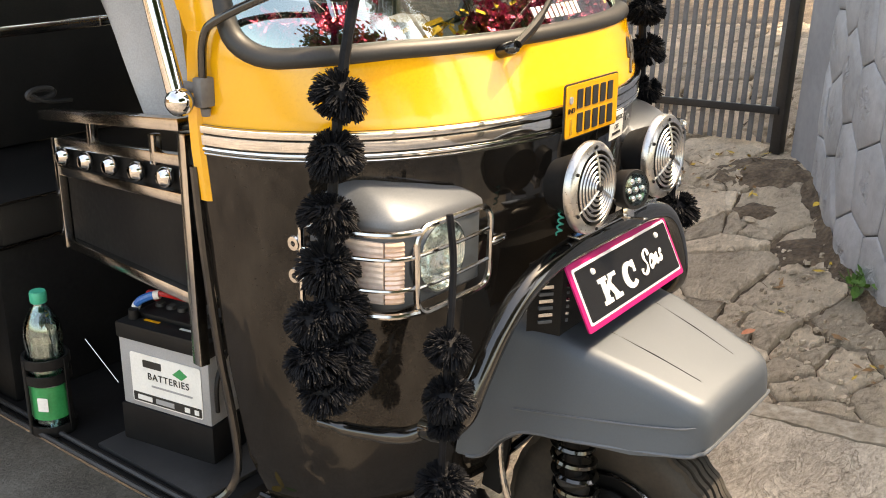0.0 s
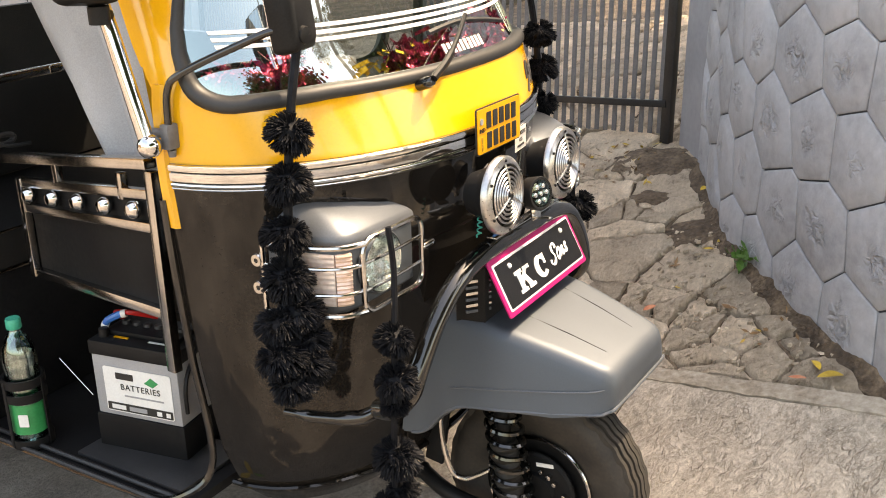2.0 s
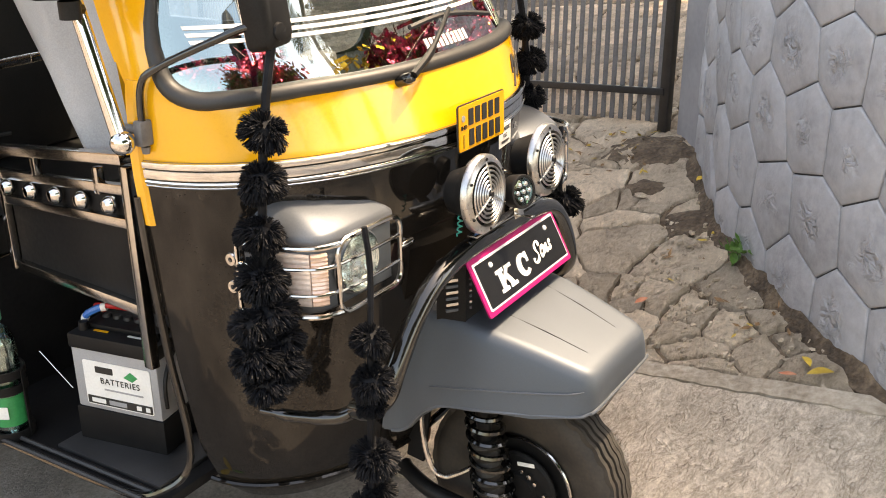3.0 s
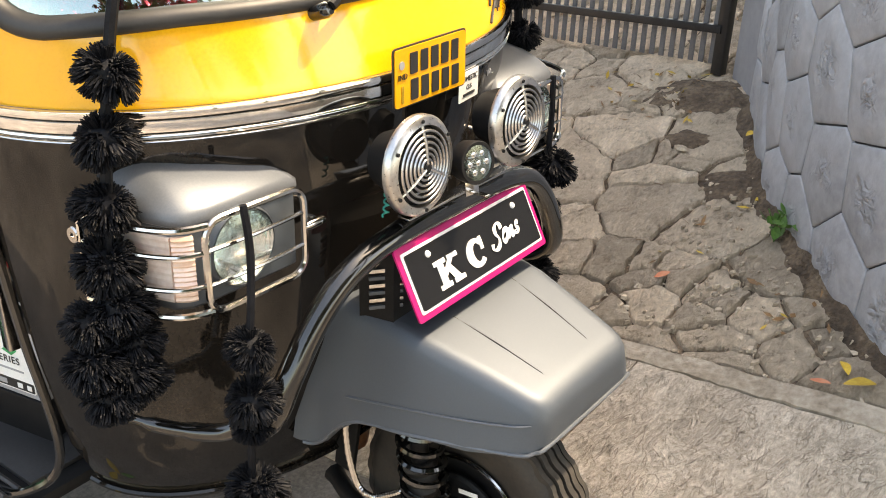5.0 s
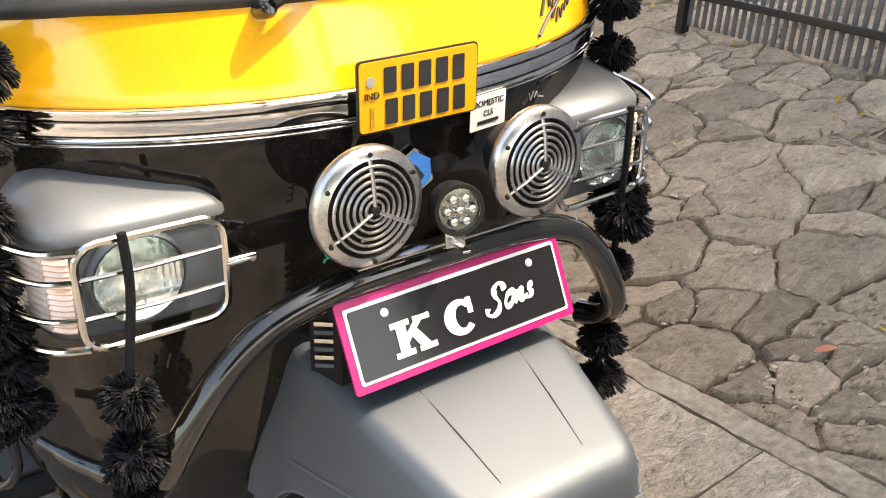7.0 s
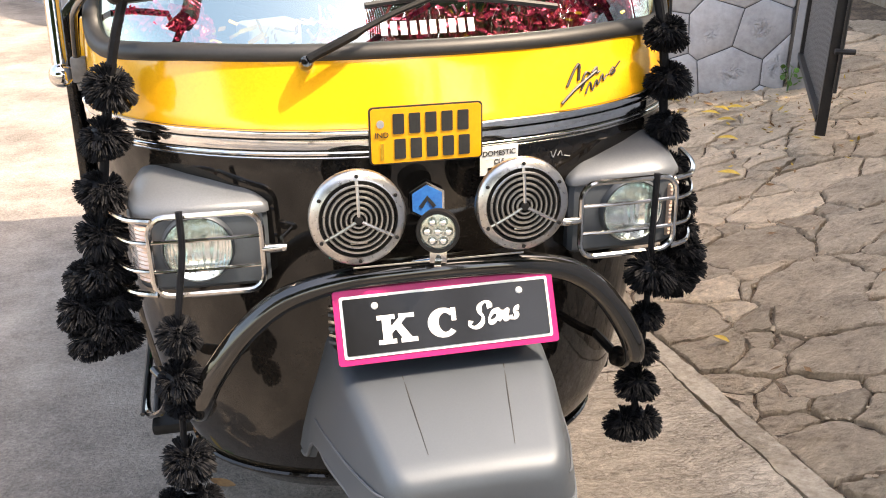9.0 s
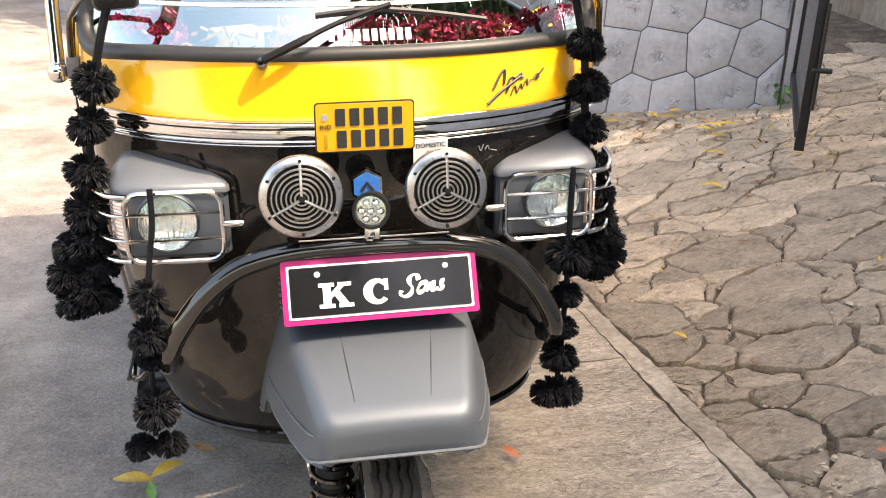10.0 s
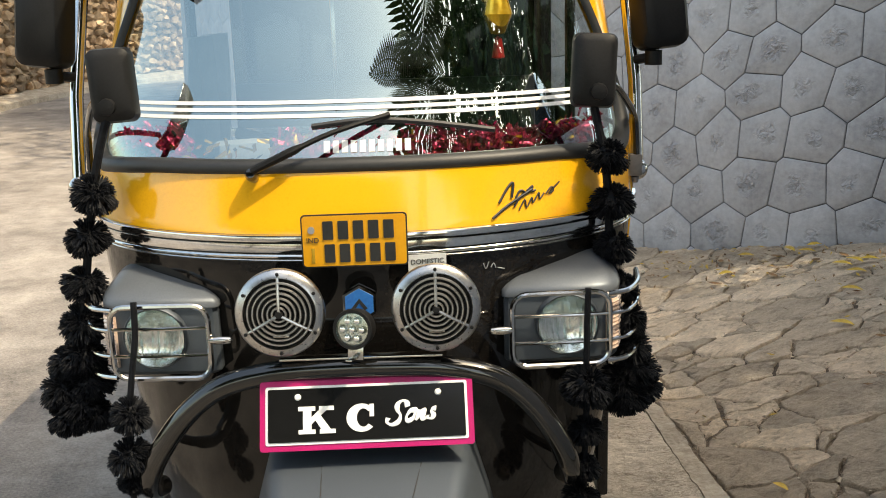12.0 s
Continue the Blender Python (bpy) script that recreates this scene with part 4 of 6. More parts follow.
# headlamps
def headlamp(sgn):
    ob = new("headlamp")
    ob.parent = car
    ob["label"] = "headlamp in a grey housing with a corner indicator"
    X = lambda pts, z: [Vector((sgn * x, y, z)) for x, y in pts]
    outline = [(0.287, 0.23), (0.287, 0.168), (0.295, 0.160), (0.46, 0.166), (0.498, 0.173), (0.519, 0.192), (0.532, 0.24), (0.536, 0.29), (0.525, 0.35), (0.45, 0.38), (0.33, 0.30)]
    cx, cy = 0.45, 0.33

    def sc(k, dy=0.0):
        return [(cx + (x - cx) * k, cy + (y - cy) * k + dy) for x, y in outline]
    bm = bmesh.new()
    loft(bm, [X(sc(0.93), 0.848), X(sc(1.0), 0.858), X(sc(1.0), 0.98), X(sc(0.985), 0.99)])
    part("surround", bm, GREYPL, ob, "dark grey lamp surround")
    bm = bmesh.new()
    hood = [X(sc(1.0), 0.9895), X(sc(1.025), 0.992), X(sc(1.02), 1.002)]
    for k, z in ((0.97, 1.011), (0.86, 1.024), (0.68, 1.040), (0.45, 1.052), (0.2, 1.058)):
        hood.append(X([(0.455 + (x - 0.455) * k, 0.35 + (y - 0.35) * k) for x, y in outline], z))
    loft(bm, hood)
    part("hood", bm, HOODGR, ob, "silver grey lamp hood", smooth=50)
    m = at(sgn * 0.413, 0.163, 0.933, 90, 0, sgn * 1.5)
    bm = bmesh.new()
    lathe(bm, [(0.066, 0.0), (0.0645, 0.012), (0.062, 0.0145), (0.0605, 0.013), (0.058, 0.002)], m, seg=36, closed=True)
    part("bezel", bm, GREYPL, ob)
    bm = bmesh.new()
    lathe(bm, [(0.0, 0.0015), (0.014, 0.0016), (0.028, 0.0035), (0.042, 0.0085), (0.0595, 0.0145), (0.060, 0.013), (0.045, 0.004), (0.03, -0.001), (0, -0.002)], m, seg=36)
    part("reflector", bm, SILVER, ob)
    bm = bmesh.new()
    rings = []
    for k in range(1, 27):
        r = 0.0605 * k / 26
        ring = []
        for j in range(72):
            x, y = r * math.cos(2 * math.pi * j / 72), r * math.sin(2 * math.pi * j / 72)
            ring.append(m @ Vector((x, y, 0.027 - 0.012 * (r / 0.0605) ** 2 + 0.0017 * math.sin(x * 2 * math.pi / 0.0085) * min(1, (0.0605 - r) / 0.006))))
        rings.append(ring)
    rings.append([m @ Vector((0.0605 * math.cos(2 * math.pi * j / 72), 0.0605 * math.sin(2 * math.pi * j / 72), 0.012)) for j in range(72)])
    vs = loft(bm, rings, True, False)
    bm.faces.new(vs[0])
    lens = part("lens", bm, LENSGL, ob, "fluted clear lamp glass")
    lens.visible_shadow = False
    # indicator: horizontal amber ribs in front, a plain pale lens round the corner
    for nm, path, mt, ribs, lb in (("indicator", [(0.494, 0.1695), (0.506, 0.176), (0.5175, 0.189)], AMBER, 26, "amber indicator lens with level ribs"), ("side_lens", [(0.518, 0.190), (0.5315, 0.235), (0.535, 0.28)], CLEARP, 20, "pale pink corner lens")):
        bm = bmesh.new()
        pts = catmull([(x, y, 0) for x, y in path], 6)
        rings = []
        for i in range(ribs + 1):
            o = (0.0036 if i % 2 else 0.0006) if ribs == 26 else (0.0022 if i % 2 else 0.0012)
            front, back = [], []
            for k, p in enumerate(pts):
                d = (pts[min(k + 1, len(pts) - 1)] - pts[max(k - 1, 0)]).normalized()
                nn = Vector((d.y, -d.x, 0))
                front.append(p + nn * (0.003 + o))
                back.append(p - nn * 0.02)
            z = 0.868 + 0.107 * i / ribs
            rings.append([Vector((sgn * v.x, v.y, z)) for v in front + back[::-1]])
        loft(bm, rings)
        part(nm, bm, mt, ob, lb, smooth=20)
    # guard of bent steel rod
    gd = new("lamp_guard")
    gd.parent = car
    gd["label"] = "bright bent steel-rod lamp guard"
    yf = 0.132

    def rod(name, pts, r, per=5):
        b = bmesh.new()
        tube(b, catmull([(sgn * x, y, z) for x, y, z in pts], per), r, 8)
        part(name, b, STEEL, gd)
    bm = bmesh.new()
    loop = [(x, yf + 0.008 * (x - 0.3) / 0.2, z) for x, z in round_rect(0.195, 0.150, 0.03, 4, 0.398, 0.928)]
    tube(bm, [Vector((sgn * x, y, z)) for x, y, z in loop], 0.0058, 8, True)
    part("loop", bm, STEEL, gd)
    for z in (0.958, 0.902):
        rod("bar", [(0.303, yf, z), (0.40, yf - 0.001, z), (0.493, yf + 0.006, z)], 0.0036)
    for z in (0.998, 0.956, 0.902, 0.858):
        rod("side_bar", [(0.490, yf + 0.006, z), (0.535, yf + 0.03, z), (0.568, 0.23, z), (0.582, 0.315, z)], 0.004 if z in (0.956, 0.902) else 0.0055)
    rod("upright", [(0.582, 0.315, z) for z in (0.998, 0.958, 0.90, 0.858)], 0.0055, 3)
    for z in (0.962, 0.905):
        bm = bmesh.new()
        lathe(bm, [(0.005, -0.003), (0.012, -0.003), (0.014, 0.0), (0.012, 0.003), (0.005, 0.003)], at(sgn * 0.586, 0.327, z, 0, 90, 0), 16, True)
        part("eyelet", bm, STEEL, gd)
    bm = bmesh.new()
    tube(bm, [(sgn * x, yf, 0.931) for x in (0.302, 0.290, 0.270, 0.258, 0.2545)], [0.006, 0.0085, 0.0085, 0.007, 0.003], 10)
    tube(bm, [(sgn * 0.264, yf - 0.009, 0.931), (sgn * 0.264, yf + 0.05, 0.931)], 0.004, 8)
    part("bracket", bm, STEEL, gd)
    return ob


headlamp(-1), headlamp(1)


# mirrors on bent arms
def mirror(sgn):
    ob = new("wing_mirror")
    ob.parent = car
    ob["label"] = "black wing mirror on a bent black arm"
    bm = bmesh.new()
    tube(bm, catmull([(sgn * x, y, z) for x, y, z in ((0.612, 0.496, 1.17), (0.616, 0.494, 1.215), (0.612, 0.490, 1.285), (0.600, 0.458, 1.318), (0.55, 0.34, 1.375), (0.52, 0.29, 1.395), (0.485, 0.265, 1.385))], 6), 0.0075, 10)
    part("arm", bm, TUBE, ob)
    bm = bmesh.new()
    box(bm, 0.03, 0.022, 0.05, at(sgn * 0.614, 0.496, 1.195), 0.005)
    lathe(bm, [(0, -0.02), (0.009, -0.02), (0.009, 0.016), (0, 0.016)], at(sgn * 0.618, 0.522, 1.20, 90, 0, 0), 10)
    lathe(bm, [(0, -0.014), (0.007, -0.013), (0.009, 0.0), (0, 0.0)], at(sgn * 0.614, 0.494, 1.168), 10)
    part("clamp", bm, GATEG, ob, "grey painted steel clamp")
    bm = bmesh.new()
    m = at(sgn * 0.485, 0.285, 1.425, -6, sgn * 3, sgn * -6)
    loft(bm, [[m @ Vector((x, y, z)) for x, z in round_rect(w, h, 0.016)] for y, w, h in ((-0.028, 0.064, 0.115), (-0.018, 0.084, 0.142), (0.01, 0.092, 0.150), (0.022, 0.090, 0.147))])
    part("housing", bm, MATBLK, ob, "black plastic mirror housing")
    part("glass", plate_bm(round_rect(0.086, 0.14, 0.012), 0.002, m @ at(0, 0.0225, 0)), MIRROR, ob)
    bm = bmesh.new()
    lathe(bm, [(0, -0.02), (0.016, -0.016), (0.02, 0), (0.016, 0.016), (0, 0.02)], at(sgn * 0.49, 0.262, 1.385, 90, 0, 0), 12)
    part("ball_joint", bm, MATBLK, ob)
    # outer mirror on the chrome grab bar
    xo = 0.652 if sgn < 0 else 0.622
    bm = bmesh.new()
    tube(bm, [(sgn * xo, 0.518, 1.19), (sgn * (xo + 0.003), 0.57, 1.38), (sgn * (xo - 0.007), 0.66, 1.62), (sgn * (xo - 0.01), 0.70, 1.72)], 0.0155, 12)
    part("grab_bar", bm, CHROME, car, "chrome grab bar with ball end")
    bm = bmesh.new()
    bmesh.ops.create_uvsphere(bm, u_segments=20, v_segments=12, radius=0.024, matrix=at(sgn * xo, 0.512, 1.182))
    part("bar_knob", bm, CHROME, car)
    ob2 = new("outer_mirror")
    ob2.parent = car
    bm = bmesh.new()
    tube(bm, [(sgn * (xo + 0.003), 0.575, 1.425), (sgn * (xo + 0.035), 0.56, 1.43)], 0.011, 8)
    lathe(bm, [(0, -0.018), (0.02, -0.016), (0.02, 0.016), (0, 0.018)], at(sgn * (xo + 0.042), 0.555, 1.43), 12)
    part("arm", bm, MATBLK, ob2)
    bm = bmesh.new()
    m = at(sgn * (xo + 0.052), 0.56, 1.552, -4, sgn * -5, sgn * 8)
    loft(bm, [[m @ Vector((x, y, z)) for x, z in round_rect(w, h, 0.025)] for y, w, h in ((-0.04, 0.09, 0.165), (-0.025, 0.112, 0.198), (0.015, 0.122, 0.208), (0.03, 0.118, 0.204))])
    part("housing", bm, MATBLK, ob2, "large black plastic mirror housing")
    part("glass", plate_bm(round_rect(0.108, 0.194, 0.02), 0.002, m @ at(0, 0.031, 0)), MIRROR, ob2)


mirror(-1), mirror(1)

# wiper
wiper = new("wiper")
wiper.parent = car
bm = bmesh.new()
lathe(bm, [(0, 0.026), (0.009, 0.024), (0.013, 0.016), (0.013, 0.0), (0.011, -0.03), (0, -0.03)], at(-0.200, 0.180, 1.250, 70, 0, 0), 16)
part("pivot", bm, TUBE, wiper, "black wiper pivot cap")
bm = bmesh.new()
tube(bm, catmull([(-0.197, 0.158, 1.262), (-0.13, 0.163, 1.292), (-0.04, 0.190, 1.328), (0.07, 0.238, 1.355)], 5), [0.0085] * 7 + [0.0055] * 9, 8)
part("arm", bm, MATBLK, wiper)
bm = bmesh.new()
tube(bm, catmull([(-0.085, 0.240, 1.335), (0.03, 0.238, 1.345), (0.15, 0.246, 1.335), (0.28, 0.258, 1.315)], 5), 0.006, 6)
part("blade", bm, RUBBER, wiper)

# ---- pompom garlands ----
def pompom_mesh(r, strands, seed):
    """A ball of cut yarn: short dense strands that curve out and droop a little."""
    rnd = random.Random(seed)
    bm = bmesh.new()
    bmesh.ops.create_icosphere(bm, subdivisions=2, radius=r * 0.60, matrix=Matrix.Diagonal((1, 1, 0.80, 1)))
    tufts = [Vector((rnd.gauss(0, 1), rnd.gauss(0, 1), rnd.gauss(0, 1))).normalized() for _ in range(34)]
    for _ in range(strands):
        d = Vector((rnd.gauss(0, 1), rnd.gauss(0, 1), rnd.gauss(0, 1.05))).normalized()
        near = max(tufts, key=lambda q: q.dot(d))
        d = (d + near * 0.35).normalized()
        ln = r * rnd.uniform(0.92, 1.02) * (1 + 0.06 * math.sin(near.x * 9 + near.z * 7))
        side = d.orthogonal().normalized()
        side.rotate(Matrix.Rotation(rnd.uniform(0, 6.28), 3, d))
        up = d.cross(side)
        sweep = side * rnd.gauss(0, 0.06) * r + Vector((0, 0, -0.03 - 0.22 * (1 - abs(d.z)))) * r
        w = r * 0.027
        a, m, b = d * r * 0.45, d * r * 0.76 + sweep * 0.25, d * ln + sweep
        flat = Vector((1, 1, 0.84))
        rings = [[(c + (side * math.cos(t) + up * math.sin(t)) * k * w) * flat for t in (0, 2.094, 4.189)] for c, k in ((a, 0.9), (m, 1.15), (b, 0.8))]
        loft(bm, rings)
    me = bpy.data.meshes.new("pompom")
    bmesh.ops.recalc_face_normals(bm, faces=bm.faces[:])
    bm.to_mesh(me)
    bm.free()
    me.materials.append(YARN)
    return me


POM = [pompom_mesh(0.054, 1000, k) for k in range(3)]


def garland(name, string, poms, label):
    """A cord through points, with pompoms (x, y, z, scale) on it."""
    ob = thing(name, Matrix.Translation(string[0]), label, "garland", "pompom garlands on the rickshaw")
    o = Vector(string[0])
    bm = bmesh.new()
    tube(bm, [Vector(p) - o for p in catmull(string, 4)], 0.009 if len(poms) > 6 else 0.0065, 7)
    part("cord", bm, YARN, ob, "black cloth cord")
    for i, (x, y, z, s) in enumerate(poms):
        p = new("pompom", POM[i % 3])
        p.parent = ob
        p.matrix_basis = Matrix.Translation(Vector((x, y, z)) - o) @ Euler((0.35 * math.sin(i * 2.3 + x * 9), 0.35 * math.sin(i * 1.7 + 1), i * 1.9)).to_matrix().to_4x4() @ Matrix.Diagonal((s, s, s, 1))
    return ob


MR, ML = Vector((-0.505, 0.265, 1.36)), Vector((0.468, 0.285, 1.385))
garland("pompom_garland", [MR, (-0.535, 0.262, 1.25), (-0.56, 0.258, 1.10), (-0.58, 0.25, 0.92), (-0.595, 0.24, 0.74)],
        [(-0.545, 0.262, 1.187, 0.92), (-0.563, 0.258, 1.096, 0.92), (-0.573, 0.256, 0.998, 0.95), (-0.582, 0.252, 0.914, 1.0),
         (-0.58, 0.235, 0.845, 1.0), (-0.615, 0.25, 0.83, 0.9), (-0.565, 0.225, 0.79, 0.9), (-0.625, 0.24, 0.77, 1.0), (-0.585, 0.215, 0.745, 0.9), (-0.61, 0.225, 0.715, 0.95), (-0.56, 0.22, 0.725, 0.85)], "long black yarn pompom garland hanging from the mirror")
garland("pompom_garland", [(-0.438, 0.118, 1.0), (-0.436, 0.108, 0.93), (-0.445, 0.100, 0.85), (-0.452, 0.098, 0.77), (-0.455, 0.098, 0.6), (-0.455, 0.098, 0.445)],
        [(-0.450, 0.098, 0.775, 0.8), (-0.455, 0.094, 0.687, 0.9), (-0.452, 0.096, 0.632, 0.62), (-0.450, 0.094, 0.515, 1.0), (-0.487, 0.098, 0.418, 0.70), (-0.425, 0.10, 0.422, 0.72)], "short black yarn pompom garland tied to the lamp guard")
garland("pompom_garland", [ML, (0.50, 0.275, 1.25), (0.515, 0.27, 1.10), (0.54, 0.262, 0.92), (0.555, 0.25, 0.80)],
        [(0.502, 0.27, 1.272, 0.85), (0.515, 0.268, 1.18, 0.9), (0.525, 0.265, 1.085, 0.85), (0.54, 0.26, 1.0, 0.8), (0.555, 0.255, 0.93, 0.9), (0.565, 0.25, 0.87, 0.9), (0.58, 0.245, 0.82, 0.95), (0.545, 0.235, 0.80, 0.9), (0.59, 0.25, 0.78, 0.9), (0.56, 0.225, 0.765, 0.9)], "long black yarn pompom garland hanging from the mirror")
garland("pompom_garland", [(0.452, 0.135, 1.03), (0.452, 0.13, 0.95), (0.456, 0.132, 0.85), (0.46, 0.133, 0.73), (0.458, 0.132, 0.5)],
        [(0.455, 0.118, 0.83, 1.0), (0.46, 0.133, 0.73, 0.72), (0.46, 0.132, 0.65, 0.7), (0.458, 0.132, 0.575, 0.9), (0.44, 0.132, 0.48, 0.85), (0.478, 0.13, 0.485, 0.85)], "short black yarn pompom garland tied to the lamp guard")

# ---- fittings in and on the rickshaw ----
# steel-framed side panel of the driver's place, with a row of chrome studs
side = new("side_guard")
side.parent = car
side["label"] = "black side panel in a bright steel frame with chrome studs"
P0, P1 = Vector((-0.545, 0.625, 0)), Vector((-0.44, 1.205, 0))
AX = (P1 - P0).normalized()
NR = Vector((-AX.y, AX.x, 0))          # towards the outside
SM = Matrix(((AX.x, -NR.x, 0, P0.x), (AX.y, -NR.y, 0, P0.y), (-0.075, 0, 1, 0), (0, 0, 0, 1)))
LEN = (P1 - P0).length
bm = bmesh.new()
box(bm, LEN - 0.03, 0.012, 0.255, SM @ at(LEN / 2, 0.006, 0.893), 0.003)
part("panel", bm, INTER, side, "black painted sheet panel")
for nm, sx, sy, sz, x, z, rot in (("rail", LEN, 0.02, 0.022, LEN / 2, 1.026, 3.4), ("rail", LEN, 0.02, 0.022, LEN / 2, 0.957, 2.4), ("rail", LEN, 0.02, 0.024, LEN / 2, 0.772, 0), ("rail", LEN + 0.06, 0.03, 0.024, LEN / 2 + 0.03, 1.088, 4),
                                  ("upright", 0.030, 0.022, 0.46, 0.0, 0.865, 0), ("upright", 0.024, 0.022, 0.26, LEN, 0.890, 0), ("upright", 0.022, 0.018, 0.06, 0.12, 1.05, 0), ("upright", 0.022, 0.018, 0.06, 0.40, 1.05, 0)):
    bm = bmesh.new()
    box(bm, sx, sy, sz, SM @ at(x, -0.008 if nm == "rail" else -0.009, z, 0, rot, 0), 0.003)
    part(nm, bm, DIMSTL, side, "polished flat steel bar")
for i in range(5):
    bm = bmesh.new()
    lathe(bm, [(0, 0.028), (0.012, 0.026), (0.0195, 0.017), (0.0212, 0.008), (0.0165, 0.0), (0, 0.0)], SM @ at(0.075 + i * 0.118, -0.006, 1.003 - i * 0.0056, 90, 0, 0), 20)
    part("stud", bm, CHROME, side, "domed chrome stud")

rail = new("grab_rail")
rail.parent = car
rail["label"] = "flat steel rail on a pale upright behind the driver's place"
bm = bmesh.new()
box(bm, 0.46, 0.012, 0.024, at(-0.35, 1.31, 1.20), 0.003)
part("bar", bm, DIMSTL, rail, "dim polished flat bar")
bm = bmesh.new()
box(bm, 0.014, 0.012, 0.40, at(-0.125, 1.315, 1.41), 0.003)
part("upright", bm, DIMSTL, rail, "slim pale upright")
# brighter steel piece drawn for the bar's paler segment
bm = bmesh.new()
box(bm, 0.055, 0.002, 0.018, at(-0.215, 1.3035, 1.20), 0.001)
part("plate", bm, STEEL, rail, "brighter segment of the bar")
for z, x0 in ((0.805, -0.56), (0.70, -0.56)):
    bm = bmesh.new()
    tube(bm, [(x0, 1.345, z), (-0.30, 1.345, z), (-0.02, 1.345, z)], 0.004, 6)
    part("seat_trim", bm, DIMSTL, car, "thin steel edge on the seat box")
bm = bmesh.new()
tube(bm, [Vector((-0.44 + 0.032 * math.cos(a), 1.265, 1.062 + 0.012 * math.sin(a))) for a in np.linspace(0.4, 6.6, 25)], 0.007, 8)
tube(bm, catmull([(-0.47, 1.262, 1.065), (-0.43, 1.258, 1.045), (-0.37, 1.255, 1.040)], 6), 0.005, 7)
part("lever", bm, RUBBER, car, "small dull grey lever behind the rail")

# canvas flap
bm = bmesh.new()
rows = []
for i in range(13):
    t = i / 12
    top, bot = Vector((-0.42, 1.16 - 0.52 * t, 1.50)), Vector((-0.43, 0.90 - 0.24 * t, 1.05))
    row = []
    for k in range(17):
        u = k / 16
        p = top.lerp(bot, u)
        p.y += 0.10 * (1 - t) * math.sin(u * math.pi) * 0.3
        p.x += 0.018 * math.sin(t * 15 + u * 2.5) + 0.008 * math.sin(t * 31 + 1)
        row.append(p)
    rows.append(row)
vs = [[bm.verts.new(p) for p in r] for r in rows]
for a, b in zip(vs, vs[1:]):
    for k in range(16):
        bm.faces.new((a[k], a[k + 1], b[k + 1], b[k]))
flap = part("canvas_flap", bm, CLOTH, car, "pale grey canvas weather flap", smooth=60)
so = flap.modifiers.new("thickness", "SOLIDIFY")
so.thickness = 0.004

# sill and door-frame edge
bm = bmesh.new()
tube(bm, catmull([(-0.598, 1.9, 0.30), (-0.60, 1.2, 0.30), (-0.60, 0.75, 0.305), (-0.575, 0.62, 0.33), (-0.535, 0.56, 0.42), (-0.572, 0.55, 0.70), (-0.596, 0.543, 0.9), (-0.607, 0.541, 1.06)], 6), 0.009, 8)
part("door_edge", bm, TUBE, car, "black rubber door edging")
for x in (-0.605, -0.575):
    bm = bmesh.new()
    tube(bm, [(x, 0.66, 0.312), (x, 1.0, 0.31), (x, 1.6, 0.308)], 0.006, 6)
    part("sill_rib", bm, RUBBER, car)
bm = bmesh.new()
box(bm, 0.22, 0.36, 0.012, at(-0.44, 0.84, 0.306), 0.004)
part("floor_mat", bm, RUBBER, car, "black rubber floor mat")

# dashboard, steering bar
bm = bmesh.new()
loft(bm, [[Vector((x, interp(abs(x), [0, 0.3, 0.50], [0.20, 0.27, 0.37]) + dy, z)) for x in np.linspace(-0.50, 0.50, 13)] + [Vector((x, 0.50, z)) for x in np.linspace(0.50, -0.50, 13)] for z, dy in ((1.17, 0.03), (1.232, 0.02), (1.243, 0.032))])
part("dashboard", bm, MATBLK, car, "dark dashboard shelf")
bm = bmesh.new()
tube(bm, catmull([(-0.30, 0.62, 1.28), (-0.12, 0.52, 1.24), (0.0, 0.50, 1.23), (0.12, 0.52, 1.24), (0.30, 0.62, 1.28)], 5), 0.016, 8)
part("handlebar", bm, MATBLK, car)

# front fork, spring, brake hose
fork = new("front_suspension")
fork.parent = car
bm = bmesh.new()
pts = []
for i in range(200):
    a = i / 200 * 2 * math.pi * 9.5
    t = i / 199
    c = Vector((-0.105, 0.055, 0.52)).lerp(Vector((-0.105, 0.01, 0.22)), t)
    r = interp(t, [0, 0.3, 1], [0.036, 0.042, 0.047])
    pts.append(c + Vector((r * math.cos(a), r * math.sin(a), 0)))
tube(bm, pts, 0.0068, 6)
part("coil_spring", bm, TUBE, fork, "black coil spring")
bm = bmesh.new()
lathe(bm, [(0, 0.17), (0.026, 0.17)] + [(0.036 if k % 2 else 0.031, 0.17 - 0.012 * k) for k in range(15)] + [(0, -0.01)], at(-0.105, 0.022, 0.23, -8), 18)
part("dust_boot", bm, TYRE, fork, "brown-black ribbed dust boot")
bm = bmesh.new()
tube(bm, [(-0.105, 0.058, 0.55), (-0.105, 0.018, 0.19)], 0.018, 12)
part("damper", bm, MATBLK, fork)
bm = bmesh.new()
lathe(bm, [(0, 0), (0.054, 0), (0.054, 0.016), (0, 0.018)], at(-0.105, 0.010, 0.195, -8), 20)
part("spring_seat", bm, RUST, fork, "rusty lower spring seat")
bm = bmesh.new()
tube(bm, catmull([(-0.105, 0.01, 0.19), (-0.11, 0.10, 0.195), (-0.11, 0.20, 0.21), (-0.07, 0.30, 0.22)], 5), [0.02] * 15 + [0.024], 10)
part("trailing_arm", bm, MATBLK, fork)
bm = bmesh.new()
